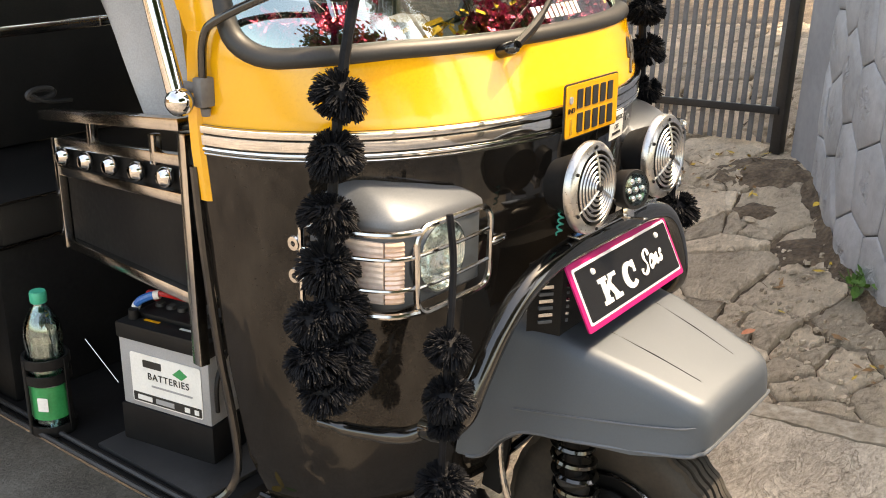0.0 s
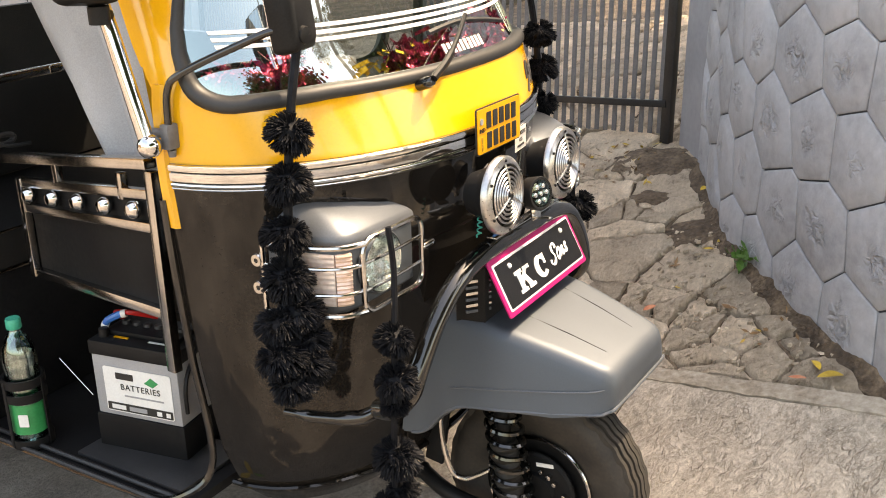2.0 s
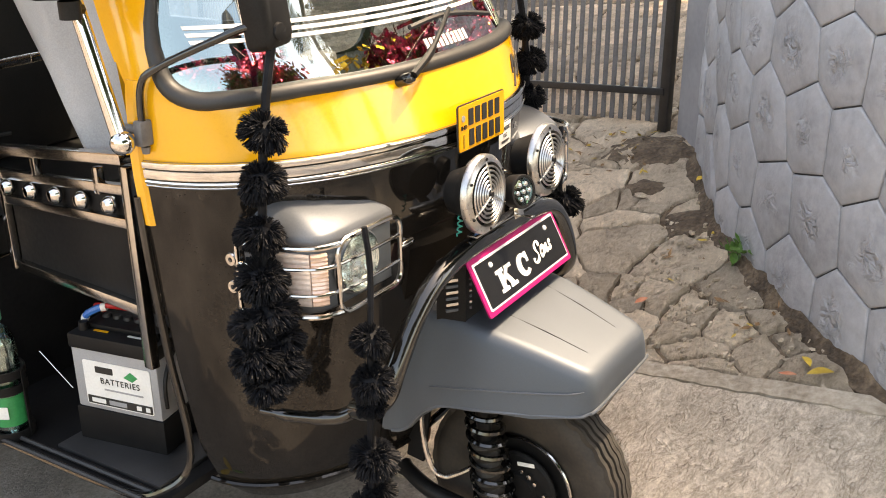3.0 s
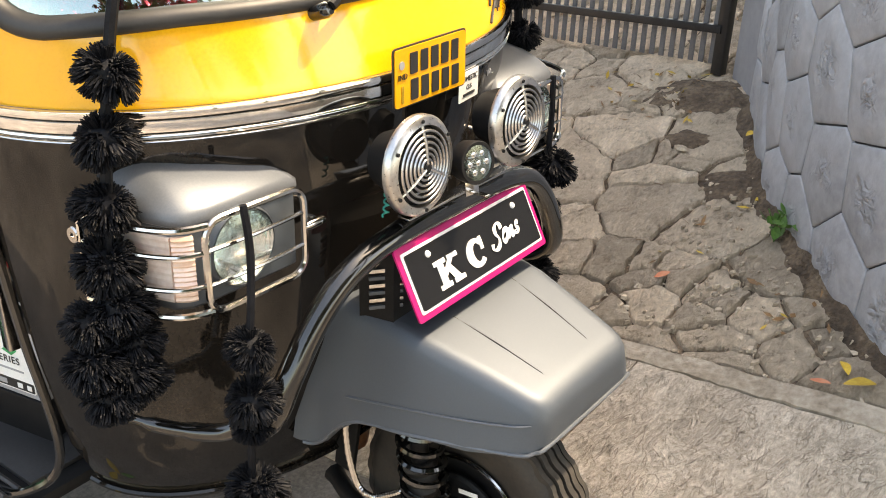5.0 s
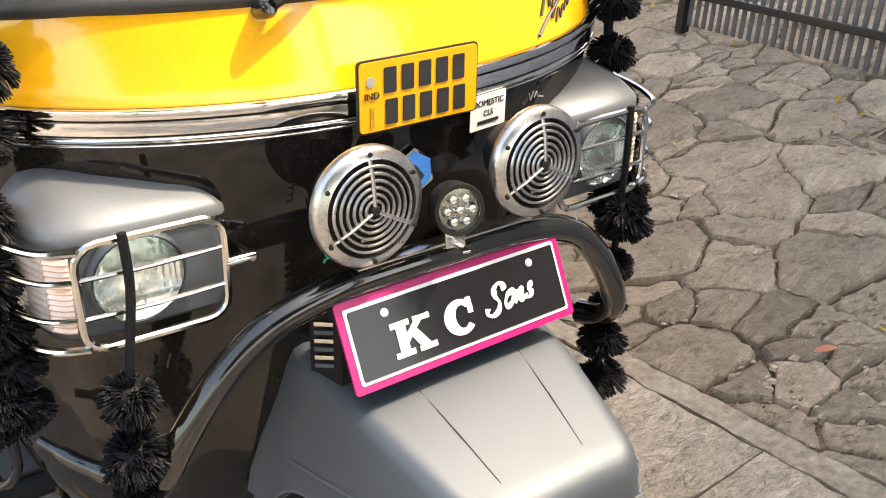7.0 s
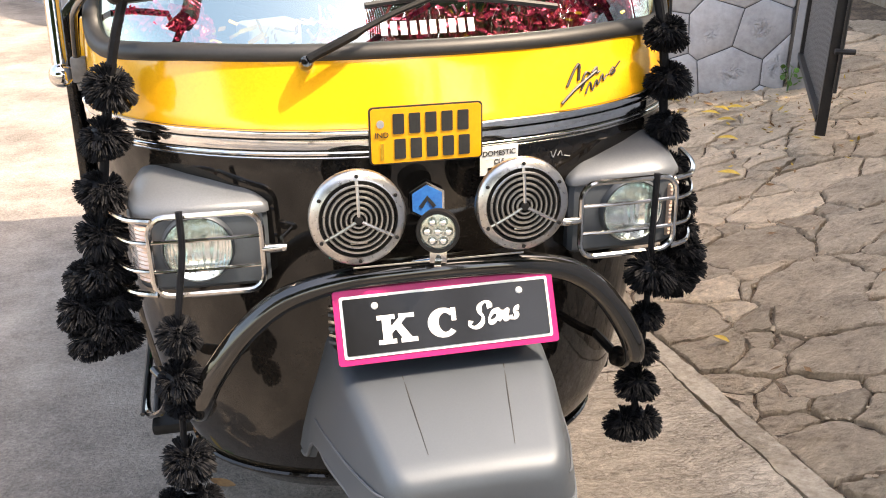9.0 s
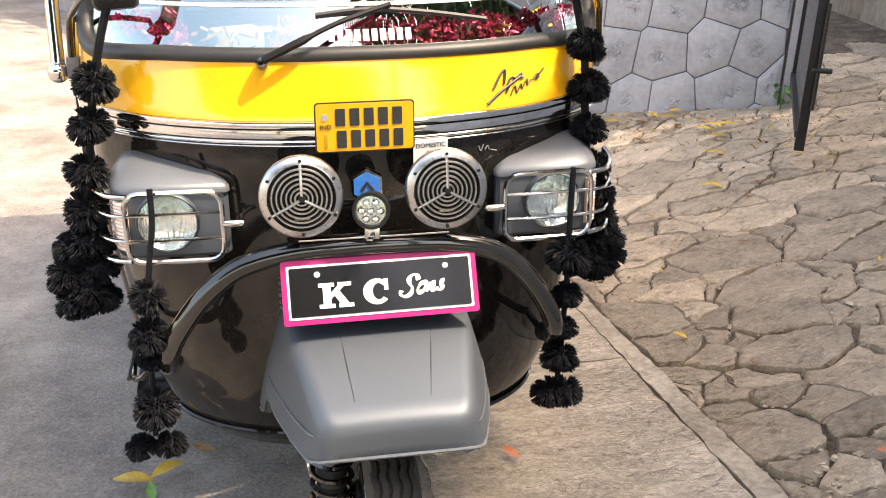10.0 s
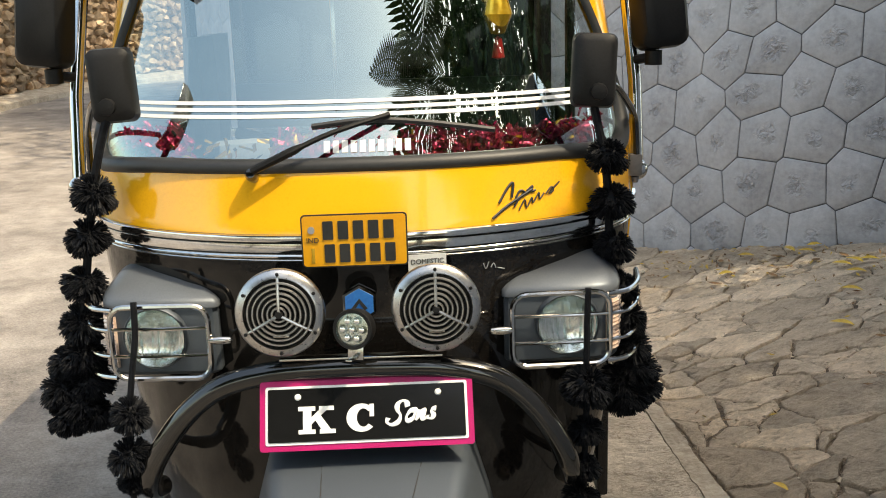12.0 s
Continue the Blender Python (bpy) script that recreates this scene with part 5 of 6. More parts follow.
tube(bm, [(-0.02, 0.30, 0.28), (-0.02, 0.26, 0.55), (-0.01, 0.22, 0.80)], 0.04, 14)
part("steering_column", bm, RUST, fork, "rusty steering column tube")
bm = bmesh.new()
line = catmull([(-0.15, 0.19, 0.50), (-0.155, 0.185, 0.40), (-0.15, 0.165, 0.31), (-0.14, 0.135, 0.285), (-0.13, 0.10, 0.30), (-0.12, 0.07, 0.32)], 14)
tube(bm, line, [0.0062 + 0.0014 * (i % 2) for i in range(len(line))], 8)
part("brake_hose", bm, STEEL, fork, "ribbed metal brake hose")
bm = bmesh.new()
lathe(bm, [(0.02, -0.02), (0.05, -0.022), (0.055, -0.012), (0.098, -0.012), (0.104, -0.006), (0.104, 0.0), (0.02, 0.0)], at(-0.045, -0.015, 0.25, 0, 90, 0), 28)
part("brake_drum", bm, INTER, fork, "black brake backing plate")
bm = bmesh.new()
box(bm, 0.012, 0.05, 0.24, at(-0.10, 0.225, 0.40, 8), 0.004)
part("fork_plate", bm, INTER, fork, "dark upright fork plate")
part("tag", plate_bm(round_rect(0.045, 0.010, 0.001), 0.001, at(-0.066, -0.045, 0.335, 0, 0, -90) @ at(0, 0, 0, 0, -8, 0)), STICK, fork, "small white paper tag")
for y, z, r in ((-0.055, 0.305, 0.007), (-0.07, 0.29, 0.006), (-0.085, 0.245, 0.006), (-0.035, 0.315, 0.006), (-0.095, 0.265, 0.005)):
    bm = bmesh.new()
    lathe(bm, [(0, 0.014), (r, 0.013), (r, 0.0), (0, 0.0)], at(-0.057, y, z, 0, -90, 0), 6)
    part("bolt", bm, STEEL, fork)

# details on the nose
cen = new("nose_grille")
cen.parent = car
bm = bmesh.new()
loft(bm, [[Vector((x, y, z)) for x, y in ((-0.185, 0.12), (-0.17, 0.055), (0.17, 0.055), (0.185, 0.12))] for z in (0.715, 0.86)])
part("backing", bm, MATBLK, cen)
for i in range(6):
    for sgn in (-1, 1):
        bm = bmesh.new()
        box(bm, 0.06, 0.006, 0.007, at(sgn * 0.170, 0.072, 0.752 + i * 0.014, 0, 0, sgn * 38), 0.001)
        part("slat", bm, STEEL if i % 2 else GREYPL, cen)
# thin dark tubes: shade of the top's creases put into the colour
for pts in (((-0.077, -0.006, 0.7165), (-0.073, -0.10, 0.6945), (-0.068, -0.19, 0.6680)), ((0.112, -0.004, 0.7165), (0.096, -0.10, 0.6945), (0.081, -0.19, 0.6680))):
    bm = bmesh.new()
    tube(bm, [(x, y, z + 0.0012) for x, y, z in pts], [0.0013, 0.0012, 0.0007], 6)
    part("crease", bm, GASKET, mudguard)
# paler side creases, and the lip below: edge highlights put into the colour
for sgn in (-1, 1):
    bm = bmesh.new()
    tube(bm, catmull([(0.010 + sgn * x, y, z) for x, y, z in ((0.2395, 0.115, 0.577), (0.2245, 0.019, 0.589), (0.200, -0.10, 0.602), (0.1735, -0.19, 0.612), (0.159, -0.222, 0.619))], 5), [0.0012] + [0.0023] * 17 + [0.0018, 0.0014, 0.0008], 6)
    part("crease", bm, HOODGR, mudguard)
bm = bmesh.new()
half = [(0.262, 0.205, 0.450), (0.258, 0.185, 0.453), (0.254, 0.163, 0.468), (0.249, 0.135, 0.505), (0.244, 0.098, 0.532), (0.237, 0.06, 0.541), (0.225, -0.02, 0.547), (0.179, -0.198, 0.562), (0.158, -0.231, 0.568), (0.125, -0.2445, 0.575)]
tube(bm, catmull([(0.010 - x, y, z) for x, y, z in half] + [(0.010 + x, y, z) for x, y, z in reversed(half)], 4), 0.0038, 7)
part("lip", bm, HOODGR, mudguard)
# rocker lip of the apron
bm = bmesh.new()
tube(bm, [p for p in cab_ring(0.33, 0.004)], 0.006, 6)
part("apron_seam", bm, BLACK, car)
# a scoop-like tread plate where the hoop meets the apron
for sgn in (-1,):
    bm = bmesh.new()
    tube(bm, catmull([(sgn * 0.432, 0.162, 0.607), (sgn * 0.455, 0.20, 0.588), (sgn * 0.50, 0.27, 0.592), (sgn * 0.535, 0.335, 0.605)], 6), [0.016] * 10 + [0.013] * 5 + [0.008] * 4, 10)
    part("hoop_foot", bm, TUBE, car, "black hoop mounting foot")
for sgn in (1,):
    bm = bmesh.new()
    tube(bm, [(sgn * 0.406, 0.16, 0.607), (sgn * 0.405, 0.24, 0.603), (sgn * 0.40, 0.33, 0.60)], 0.010, 8)
    part("hoop_stay", bm, MATBLK, car)
# script badge as plain strokes
script = new("script_badge")
script.parent = car


def on_nose(x, z, off=0.004):
    r = cab_ring(z, off)
    return Vector((x, interp(x, [p.x for p in r], [p.y for p in r]), z))


for pts, r in (([(0.268, 1.150), (0.30, 1.172), (0.345, 1.195), (0.352, 1.197)], 0.0028), ([(0.282, 1.178), (0.30, 1.205), (0.312, 1.214), (0.308, 1.186)], 0.0026), ([(0.316, 1.184), (0.326, 1.198), (0.336, 1.192), (0.326, 1.186), (0.312, 1.168)], 0.0022),
               ([(0.340, 1.196), (0.352, 1.204), (0.350, 1.194), (0.358, 1.196)], 0.0022), ([(0.322, 1.160), (0.335, 1.180), (0.338, 1.164), (0.350, 1.182), (0.352, 1.172), (0.365, 1.190), (0.366, 1.178), (0.376, 1.188)], 0.0016), ([(0.380, 1.186), (0.392, 1.198), (0.396, 1.190), (0.386, 1.186), (0.402, 1.200), (0.410, 1.206)], 0.0016)):
    bm = bmesh.new()
    tube(bm, [on_nose(x, z, 0.003) for x, z, _ in catmull([(x, z, 0) for x, z in pts], 4)], r * 1.05, 6)
    part("stroke", bm, INK, script, "dark script stroke")
# sticker and its writing
STM = Matrix.Translation(on_nose(0.136, 1.066, 0.013)) @ pose(0, 0, 0, 0, 0, 8)
part("sticker", plate_bm(round_rect(0.075, 0.055, 0.002), 0.001, STM), STICK, car, "white paper sticker")
for k, (t, z, s) in enumerate((("DOMESTIC", 0.013, 0.0135), ("CLS", -0.003, 0.0125))):
    part("writing", text_bm(t, s, STM @ at(0, -0.0006, z), 0.0004), INK, car, "small black capitals")
part("writing", plate_bm(round_rect(0.045, 0.005, 0.001), 0.0008, STM @ at(0, -0.0012, -0.016)), INK, car)

# white lines and bars on the glass, tinsel behind it
def on_glass(x, z, off=-0.010):
    r = cab_ring(z, off, n=60)
    return Vector((x, interp(x, [p.x for p in r], [p.y for p in r]), z))


for k in range(3):
    bm = bmesh.new()
    z0 = 1.352 + 0.013 * k
    a = [on_glass(x, z0) for x in np.linspace(-0.53, 0.53, 40)]
    b = [on_glass(x, z0 + 0.007) for x in np.linspace(-0.53, 0.53, 40)]
    va, vb = [bm.verts.new(p) for p in a], [bm.verts.new(p) for p in b]
    for i in range(39):
        bm.faces.new((va[i], va[i + 1], vb[i + 1], vb[i]))
    part("glass_stripe", bm, WHITE, windscreen, "white line on the glass")
for i in range(10):
    x = -0.055 + i * 0.0178
    bm = bmesh.new()
    q = [on_glass(x + dx, 1.297 + dz) for dx, dz in ((-0.006, -0.011), (0.006, -0.011), (0.006, 0.011), (-0.006, 0.011))]
    bm.faces.new([bm.verts.new(p) for p in q])
    part("glass_marking", bm, WHITE, windscreen, "white bar on the glass")


def tinsel(name, x0, x1, n, mat, seed, lift=0.0, label=""):
    rnd = random.Random(seed)
    bm = bmesh.new()
    for _ in range(n):
        x = rnd.uniform(x0, x1)
        r = cab_ring(1.29, -0.03)
        y = interp(x, [p.x for p in r], [p.y for p in r]) + rnd.uniform(0.0, 0.07)
        c = Vector((x, y, 1.258 + lift + abs(rnd.gauss(0, 0.022))))
        d = Vector((rnd.gauss(0, 1), rnd.gauss(0, 1), rnd.gauss(0, 1))).normalized()
        e = d.orthogonal().normalized() * rnd.uniform(0.0025, 0.006)
        d *= rnd.uniform(0.008, 0.02)
        bm.faces.new([bm.verts.new(c + k) for k in (d + e, d - e, -d - e, -d + e)])
    ob = tagged(mesh_object(name, bm, mat, smooth=0), label, "tinsel", kind="stuff")
    ob.matrix_world = car.matrix_world
    return ob


tinsel("tinsel", -0.16, 0.52, 3600, TINSEL, 1, label="crimson foil tinsel lying along the dashboard")
tinsel("tinsel", -0.53, -0.36, 1500, TINSEL, 2, label="crimson foil tinsel lying along the dashboard")
tinsel("gold_tinsel", -0.45, 0.49, 130, GOLD, 3, 0.01, label="gold foil shreds among the tinsel")
bm = bmesh.new()
box(bm, 0.11, 0.07, 0.05, car.matrix_world @ at(-0.25, 0.37, 1.27, 0, 0, 20), 0.012)
tagged(mesh_object("paper_packet", bm, CLOTH), "white paper packet lying on the dashboard", "packet")
# ornament hanging behind the glass
orn = thing("hanging_ornament", car.matrix_world @ at(0.30, 0.40, 1.66), "gold and red ornament hanging behind the windscreen", "ornament")
bm = bmesh.new()
tube(bm, [(0, 0, 0.08), (0, 0, 0)], 0.002, 5)
part("cord", bm, RED, orn)
bm = bmesh.new()
lathe(bm, [(0, 0.0), (0.02, -0.015), (0.03, -0.05), (0.022, -0.09), (0.032, -0.12), (0.015, -0.16), (0, -0.165)], seg=12)
part("figure", bm, GOLD, orn, "gilt plain-shaped pendant")
bm = bmesh.new()
lathe(bm, [(0, -0.165), (0.008, -0.17), (0.014, -0.21), (0, -0.215)], seg=10)
part("tassel", bm, RED, orn, "red tassel")

# teal coiled wire beside the horn
bm = bmesh.new()
tube(bm, [Vector((-0.190 + 0.005 * math.cos(i * 0.9) + 0.012 * math.sin(i / 59 * 2.6), 0.062 + 0.005 * math.sin(i * 0.9), 1.03 - 0.0017 * i)) for i in range(60)], 0.0018, 5)
part("coiled_wire", bm, TEAL, car, "coiled teal wire")

# ---- battery and bottle on the cab floor ----
battery = thing("battery", car.matrix_world @ at(-0.383, 0.886, 0.304, 0, 0, 10.5) @ Matrix.Diagonal((1.0, 1.04, 1.09, 1)), "grey car battery with black lid and white label on the floor", "battery")
bm = bmesh.new()
box(bm, 0.175, 0.25, 0.09, at(0, 0, 0.045), 0.006)
part("tray", bm, INTER, battery, "black battery tray")
bm = bmesh.new()
box(bm, 0.165, 0.24, 0.155, at(0, 0, 0.165), 0.006)
part("case", bm, BATGREY, battery, "grey plastic case")
bm = bmesh.new()
box(bm, 0.172, 0.248, 0.035, at(0, 0, 0.255), 0.006)
box(bm, 0.10, 0.20, 0.012, at(0.01, 0, 0.277), 0.004)
part("lid", bm, MATBLK, battery, "black lid")
for k in range(6):
    bm = bmesh.new()
    lathe(bm, [(0, 0.008), (0.010, 0.007), (0.012, 0.0), (0, 0.0)], at(0.01, -0.078 + 0.031 * k, 0.283), 12)
    part("vent_cap", bm, RUBBER, battery, "round black vent cap")
for y in (0.098, -0.098):
    bm = bmesh.new()
    lathe(bm, [(0, 0.020), (0.011, 0.019), (0.013, 0.0), (0, 0.0)], at(-0.052, y, 0.273), 14)
    part("terminal", bm, MATBLK, battery, "black capped terminal")
part("lid_tag", plate_bm(round_rect(0.055, 0.007, 0.001), 0.001, at(-0.052, -0.055, 0.2735, 90, 0, 90)), STICK, battery, "white tag on the lid")
BM = at(-0.0835, 0, 0.165, 0, 0, -90)
part("label", plate_bm(round_rect(0.190, 0.112, 0.006), 0.001, BM @ at(0.005, -0.001, -0.008)), STICK, battery, "white label")
part("label_band", plate_bm(round_rect(0.184, 0.020, 0.002), 0.0008, BM @ at(0.005, -0.002, -0.051)), INK, battery)
part("label_mark", plate_bm(round_rect(0.05, 0.016, 0.002), 0.0008, BM @ at(-0.03, -0.002, 0.028)), INK, battery)
part("label_mark", plate_bm([(-0.02, -0.004), (0.0, 0.012), (0.02, 0.0), (0.004, -0.012)], 0.0008, BM @ at(0.045, -0.002, 0.024)), GREEN, battery)
part("label_mark", text_bm("BATTERIES", 0.021, BM @ at(0.012, -0.002, 0.001), 0.0005, 0, 1.15), INK, battery, "dark label lettering")
part("label_mark", plate_bm(round_rect(0.11, 0.004, 0.001), 0.0008, BM @ at(0.02, -0.002, -0.020)), BATGREY, battery)
for x, w in ((-0.055, 0.04), (0.0, 0.05), (0.06, 0.014), (0.085, 0.012)):
    part("label_mark", plate_bm(round_rect(w, 0.011, 0.001), 0.0006, BM @ at(x, -0.003, -0.051)), STICK if w < 0.045 else BATGREY, battery)
bm = bmesh.new()
tube(bm, catmull([(0.03, 0.10, 0.285), (-0.01, 0.09, 0.315), (-0.02, 0.04, 0.325), (0.03, 0.0, 0.30)], 6), 0.006, 8)
part("red_cable", bm, RED, battery, "red terminal cable")
bm = bmesh.new()
tube(bm, catmull([(-0.03, 0.115, 0.27), (-0.035, 0.10, 0.30), (-0.03, 0.07, 0.318), (-0.02, 0.05, 0.322)], 6), 0.0085, 8)
part("blue_cable", bm, BLUE, battery, "blue terminal cover")
for p, q in (((-0.0335, 0.108, 0.288), (-0.0345, 0.102, 0.297)), ((-0.026, 0.060, 0.321), (-0.022, 0.048, 0.3235))):
    bm = bmesh.new()
    tube(bm, [p, q], 0.0095, 10)
    part("cable_band", bm, STICK, battery, "white tape band")
bm = bmesh.new()
tube(bm, catmull([(0.0, 0.03, 0.32), (0.04, -0.05, 0.315), (0.05, -0.11, 0.29), (-0.06, -0.128, 0.20), (-0.07, -0.128, 0.12)], 6), 0.005, 6)
part("black_cable", bm, MATBLK, battery)
part("strap", plate_bm(round_rect(0.04, 0.008, 0.001), 0.001, at(-0.05, 0.05, 0.2735, 90, 0, 90)), PLATEY, battery, "yellow tape")

bottle = thing("water_bottle", car.matrix_world @ at(-0.560, 1.175, 0.318) @ Matrix.Scale(1.13, 4), "clear plastic water bottle with green label in a black holder", "bottle")
bm = bmesh.new()
prof = [(0.002, 0.002), (0.03, 0.0), (0.038, 0.008), (0.038, 0.10), (0.036, 0.105), (0.038, 0.11)]
prof += [(0.038 if i % 2 else 0.0355, 0.12 + 0.012 * i) for i in range(6)]
prof += [(0.038, 0.20), (0.034, 0.225), (0.022, 0.25), (0.0135, 0.262), (0.0135, 0.272), (0.002, 0.272)]
lathe(bm, prof, seg=24)
pet = part("bottle_body", bm, PET, bottle, "clear ribbed plastic")
pet.visible_shadow = False
bm = bmesh.new()
lathe(bm, [(0.03, 0.01), (0.0345, 0.02), (0.0345, 0.205), (0.002, 0.206), (0.002, 0.01)], seg=20)
water = part("water", bm, PET, bottle)
water.visible_shadow = False
bm = bmesh.new()
lathe(bm, [(0.0385, 0.022), (0.0392, 0.022), (0.0392, 0.095), (0.0385, 0.095)], seg=24, closed=True)
part("label_band", bm, GREEN, bottle, "green paper label")
part("label_mark", plate_bm(round_rect(0.022, 0.03, 0.002), 0.001, at(0.0, 0, 0.058, 0, 0, -60) @ at(0.004, -0.0402, 0)), STICK, bottle)
bm = bmesh.new()
lathe(bm, [(0, 0.292), (0.015, 0.292), (0.0165, 0.288), (0.0165, 0.270), (0.015, 0.268), (0, 0.268)], seg=24)
part("cap", bm, CAPG, bottle, "green screw cap")
holder = thing("bottle_holder", car.matrix_world @ at(-0.560, 1.175, 0.302) @ Matrix.Scale(1.13, 4), "black plastic bottle holder on the cab floor", "bottle holder")
for z in (0.012, 0.125, 0.16):
    bm = bmesh.new()
    lathe(bm, [(0.0425, z - 0.010), (0.047, z - 0.010), (0.047, z + 0.010), (0.0425, z + 0.010)], seg=24, closed=True)
    part("ring", bm, MATBLK, holder)
for a in (20, 140, 260):
    bm = bmesh.new()
    box(bm, 0.012, 0.004, 0.165, at(0, 0, 0.085, 0, 0, a) @ at(0, -0.0465, 0), 0.001)
    part("stay", bm, MATBLK, holder)
bm = bmesh.new()
lathe(bm, [(0, 0.0), (0.047, 0.0), (0.047, 0.006), (0, 0.006)], seg=24)
part("base", bm, MATBLK, holder)

# hold-down rod of the battery, scratches on the nose
bm = bmesh.new()
tube(bm, [(-0.09, 0.21, 0.215), (-0.09, 0.125, 0.135)], 0.0012, 6)
part("hold_down_rod", bm, STEEL, battery, "thin bright hold-down rod")
for pts in (((0.247, 1.062), (0.252, 1.050), (0.258, 1.064)), ((0.262, 1.052), (0.268, 1.060), (0.272, 1.050)), ((0.276, 1.050), (0.290, 1.046))):
    bm = bmesh.new()
    tube(bm, [on_nose(x, z, 0.0008) for x, z, _ in catmull([(x, z, 0) for x, z in pts], 4)], 0.0011, 5)
    part("scratch", bm, BATGREY, car, "pale scratch in the black paint")

# ---- trees beyond the road and walls: some seen in the windscreen, some added unseen ----
def palm(x, y, h, seed, label):
    rnd = random.Random(seed)
    ob = thing("coconut_palm", at(x, y, ground_z(x, y) - 0.1), label, "palm tree", "palms across the road")
    bm = bmesh.new()
    pts = catmull([(0, 0, 0), (0.12, 0.05, h * 0.35), (0.10, 0.1, h * 0.7), (0.0, 0.0, h)], 8)
    tube(bm, pts, [0.17 - 0.07 * i / (len(pts) - 1) + 0.008 * (i % 2) for i in range(len(pts))], 12)
    part("trunk", bm, BARK, ob, "ringed grey trunk")
    for k in range(20):
        az, el = 2 * math.pi * k / 20 + rnd.uniform(-0.2, 0.2), rnd.uniform(-0.35, 1.1)
        L = rnd.uniform(2.4, 3.2)
        bm = bmesh.new()
        spine = []
        for i in range(13):
            t = i / 12
            r = L * t * math.cos(el) * (1 - 0.12 * t)
            spine.append(Vector((r * math.cos(az), r * math.sin(az), h + L * t * math.sin(el) - 1.3 * t * t * math.cos(el) - 0.4 * t * t)))
        tube(bm, spine, [0.025 - 0.02 * i / 12 for i in range(13)], 5)
        for i in range(1, 13):
            for u in (0, 0.5):
                p = spine[i - 1].lerp(spine[i], u)
                d = (spine[i] - spine[i - 1]).normalized()
                s = d.cross(Vector((0, 0, 1))).normalized()
                ln = 0.75 * math.sin(math.pi * (0.12 + 0.8 * i / 12))
                for sg in (-1, 1):
                    tip = p + (s * sg * 0.8 + d * 0.55) * ln + Vector((0, 0, -0.35 * ln))
                    w = d * 0.035
                    a, b, c = bm.verts.new(p - w), bm.verts.new(p + w), bm.verts.new(tip)
                    m1, m2 = bm.verts.new(p.lerp(tip, 0.5) - w * 1.2), bm.verts.new(p.lerp(tip, 0.5) + w * 1.2)
                    bm.faces.new((a, b, m2, m1))
                    bm.faces.new((m1, m2, c))
        part("frond", bm, FROND, ob, smooth=0)
    return ob


def broad_tree(x, y, h, spread, seed, label, limbs=9, dense=130, puff=0.55, size=1.0):
    rnd = random.Random(seed)
    ob = thing("broadleaf_tree", at(x, y, ground_z(x, y) - 0.1), label, "tree", "trees across the road")
    bm = bmesh.new()
    tube(bm, catmull([(0, 0, 0), (0.1, 0, h * 0.25), (-0.05, 0.1, h * 0.5), (0, 0, h * 0.75)], 5), [0.22 - 0.011 * i for i in range(16)], 10)
    part("trunk", bm, BARK, ob)
    tips = []
    for k in range(limbs):
        a, z0 = rnd.uniform(0, 6.28), h * rnd.uniform(0.35, 0.65)
        e = Vector((spread * math.cos(a) * rnd.uniform(0.5, 1), spread * math.sin(a) * rnd.uniform(0.5, 1), h * rnd.uniform(0.6, 0.98)))
        bm = bmesh.new()
        s = Vector((0, 0, z0))
        tube(bm, [s, s.lerp(e, 0.5) + Vector((0, 0, 0.3)), e], [0.09, 0.06, 0.02], 7)
        part("limb", bm, BARK, ob)
        tips += [s.lerp(e, t) for t in (0.45, 0.65, 0.85, 1.0)]
    bm = bmesh.new()
    for tp in tips:
        for _ in range(dense):
            c = tp + Vector((rnd.gauss(0, puff), rnd.gauss(0, puff), rnd.gauss(0, puff * 0.7)))
            d = Vector((rnd.gauss(0, 1), rnd.gauss(0, 1), rnd.gauss(0, 0.6))).normalized()
            e = d.orthogonal().normalized() * 0.05 * size
            d *= rnd.uniform(0.09, 0.15) * size
            bm.faces.new([bm.verts.new(c + k) for k in (d, e, -d, -e)])
    part("crown", bm, FROND, ob, smooth=0)
    return ob


palm(1.5, -6.2, 8.6, 4, "tall coconut palm with drooping fronds beside the road")
broad_tree(4.9, -7.4, 10.5, 1.6, 6, "leafy broadleaf tree beside the road", 18, 200, 0.5, 1.5)
broad_tree(6.4, -5.4, 10.0, 1.9, 9, "leafy broadleaf tree beside the road", 18, 260, 0.5, 1.5)
broad_tree(4.9, -0.3, 5.6, 1.25, 11, "spreading broadleaf tree shading the drive", 30, 80, 0.30, 1.6)
# unseen belt of trees, added to darken what paint and windscreen reflect
for x, y, h, k in ((-9.0, -12.5, 10.0, 31), (-5.0, -13.5, 11.0, 32), (-0.8, -13.5, 11.0, 33), (8.8, -9.5, 10.0, 34), (11.5, -4.5, 9.0, 35)):
    broad_tree(x, y, h, 2.8, k, "unseen leafy broadleaf tree across the road, added to darken reflections", 20, 90, 0.8, 2.6)
broad_tree(0.6, 10.2, 8.0, 1.8, 15, "thin broadleaf tree behind the road wall", 12, 60, 0.6, 1.3)
broad_tree(-1.2, 13.4, 9.0, 2.0, 16, "leafy broadleaf tree behind the road wall", 18, 130, 0.6, 1.6)
broad_tree(-2.4, 16.6, 9.0, 2.4, 17, "leafy broadleaf tree behind the road wall", 20, 170, 0.6, 1.6)
# out-of-view trees, added to shade the apron, drive, yard and road wall
broad_tree(3.6, -0.3, 5.6, 0.75, 44, "unseen slim broadleaf tree behind the drive wall, added to shade the apron", 18, 60, 0.24, 1.5)
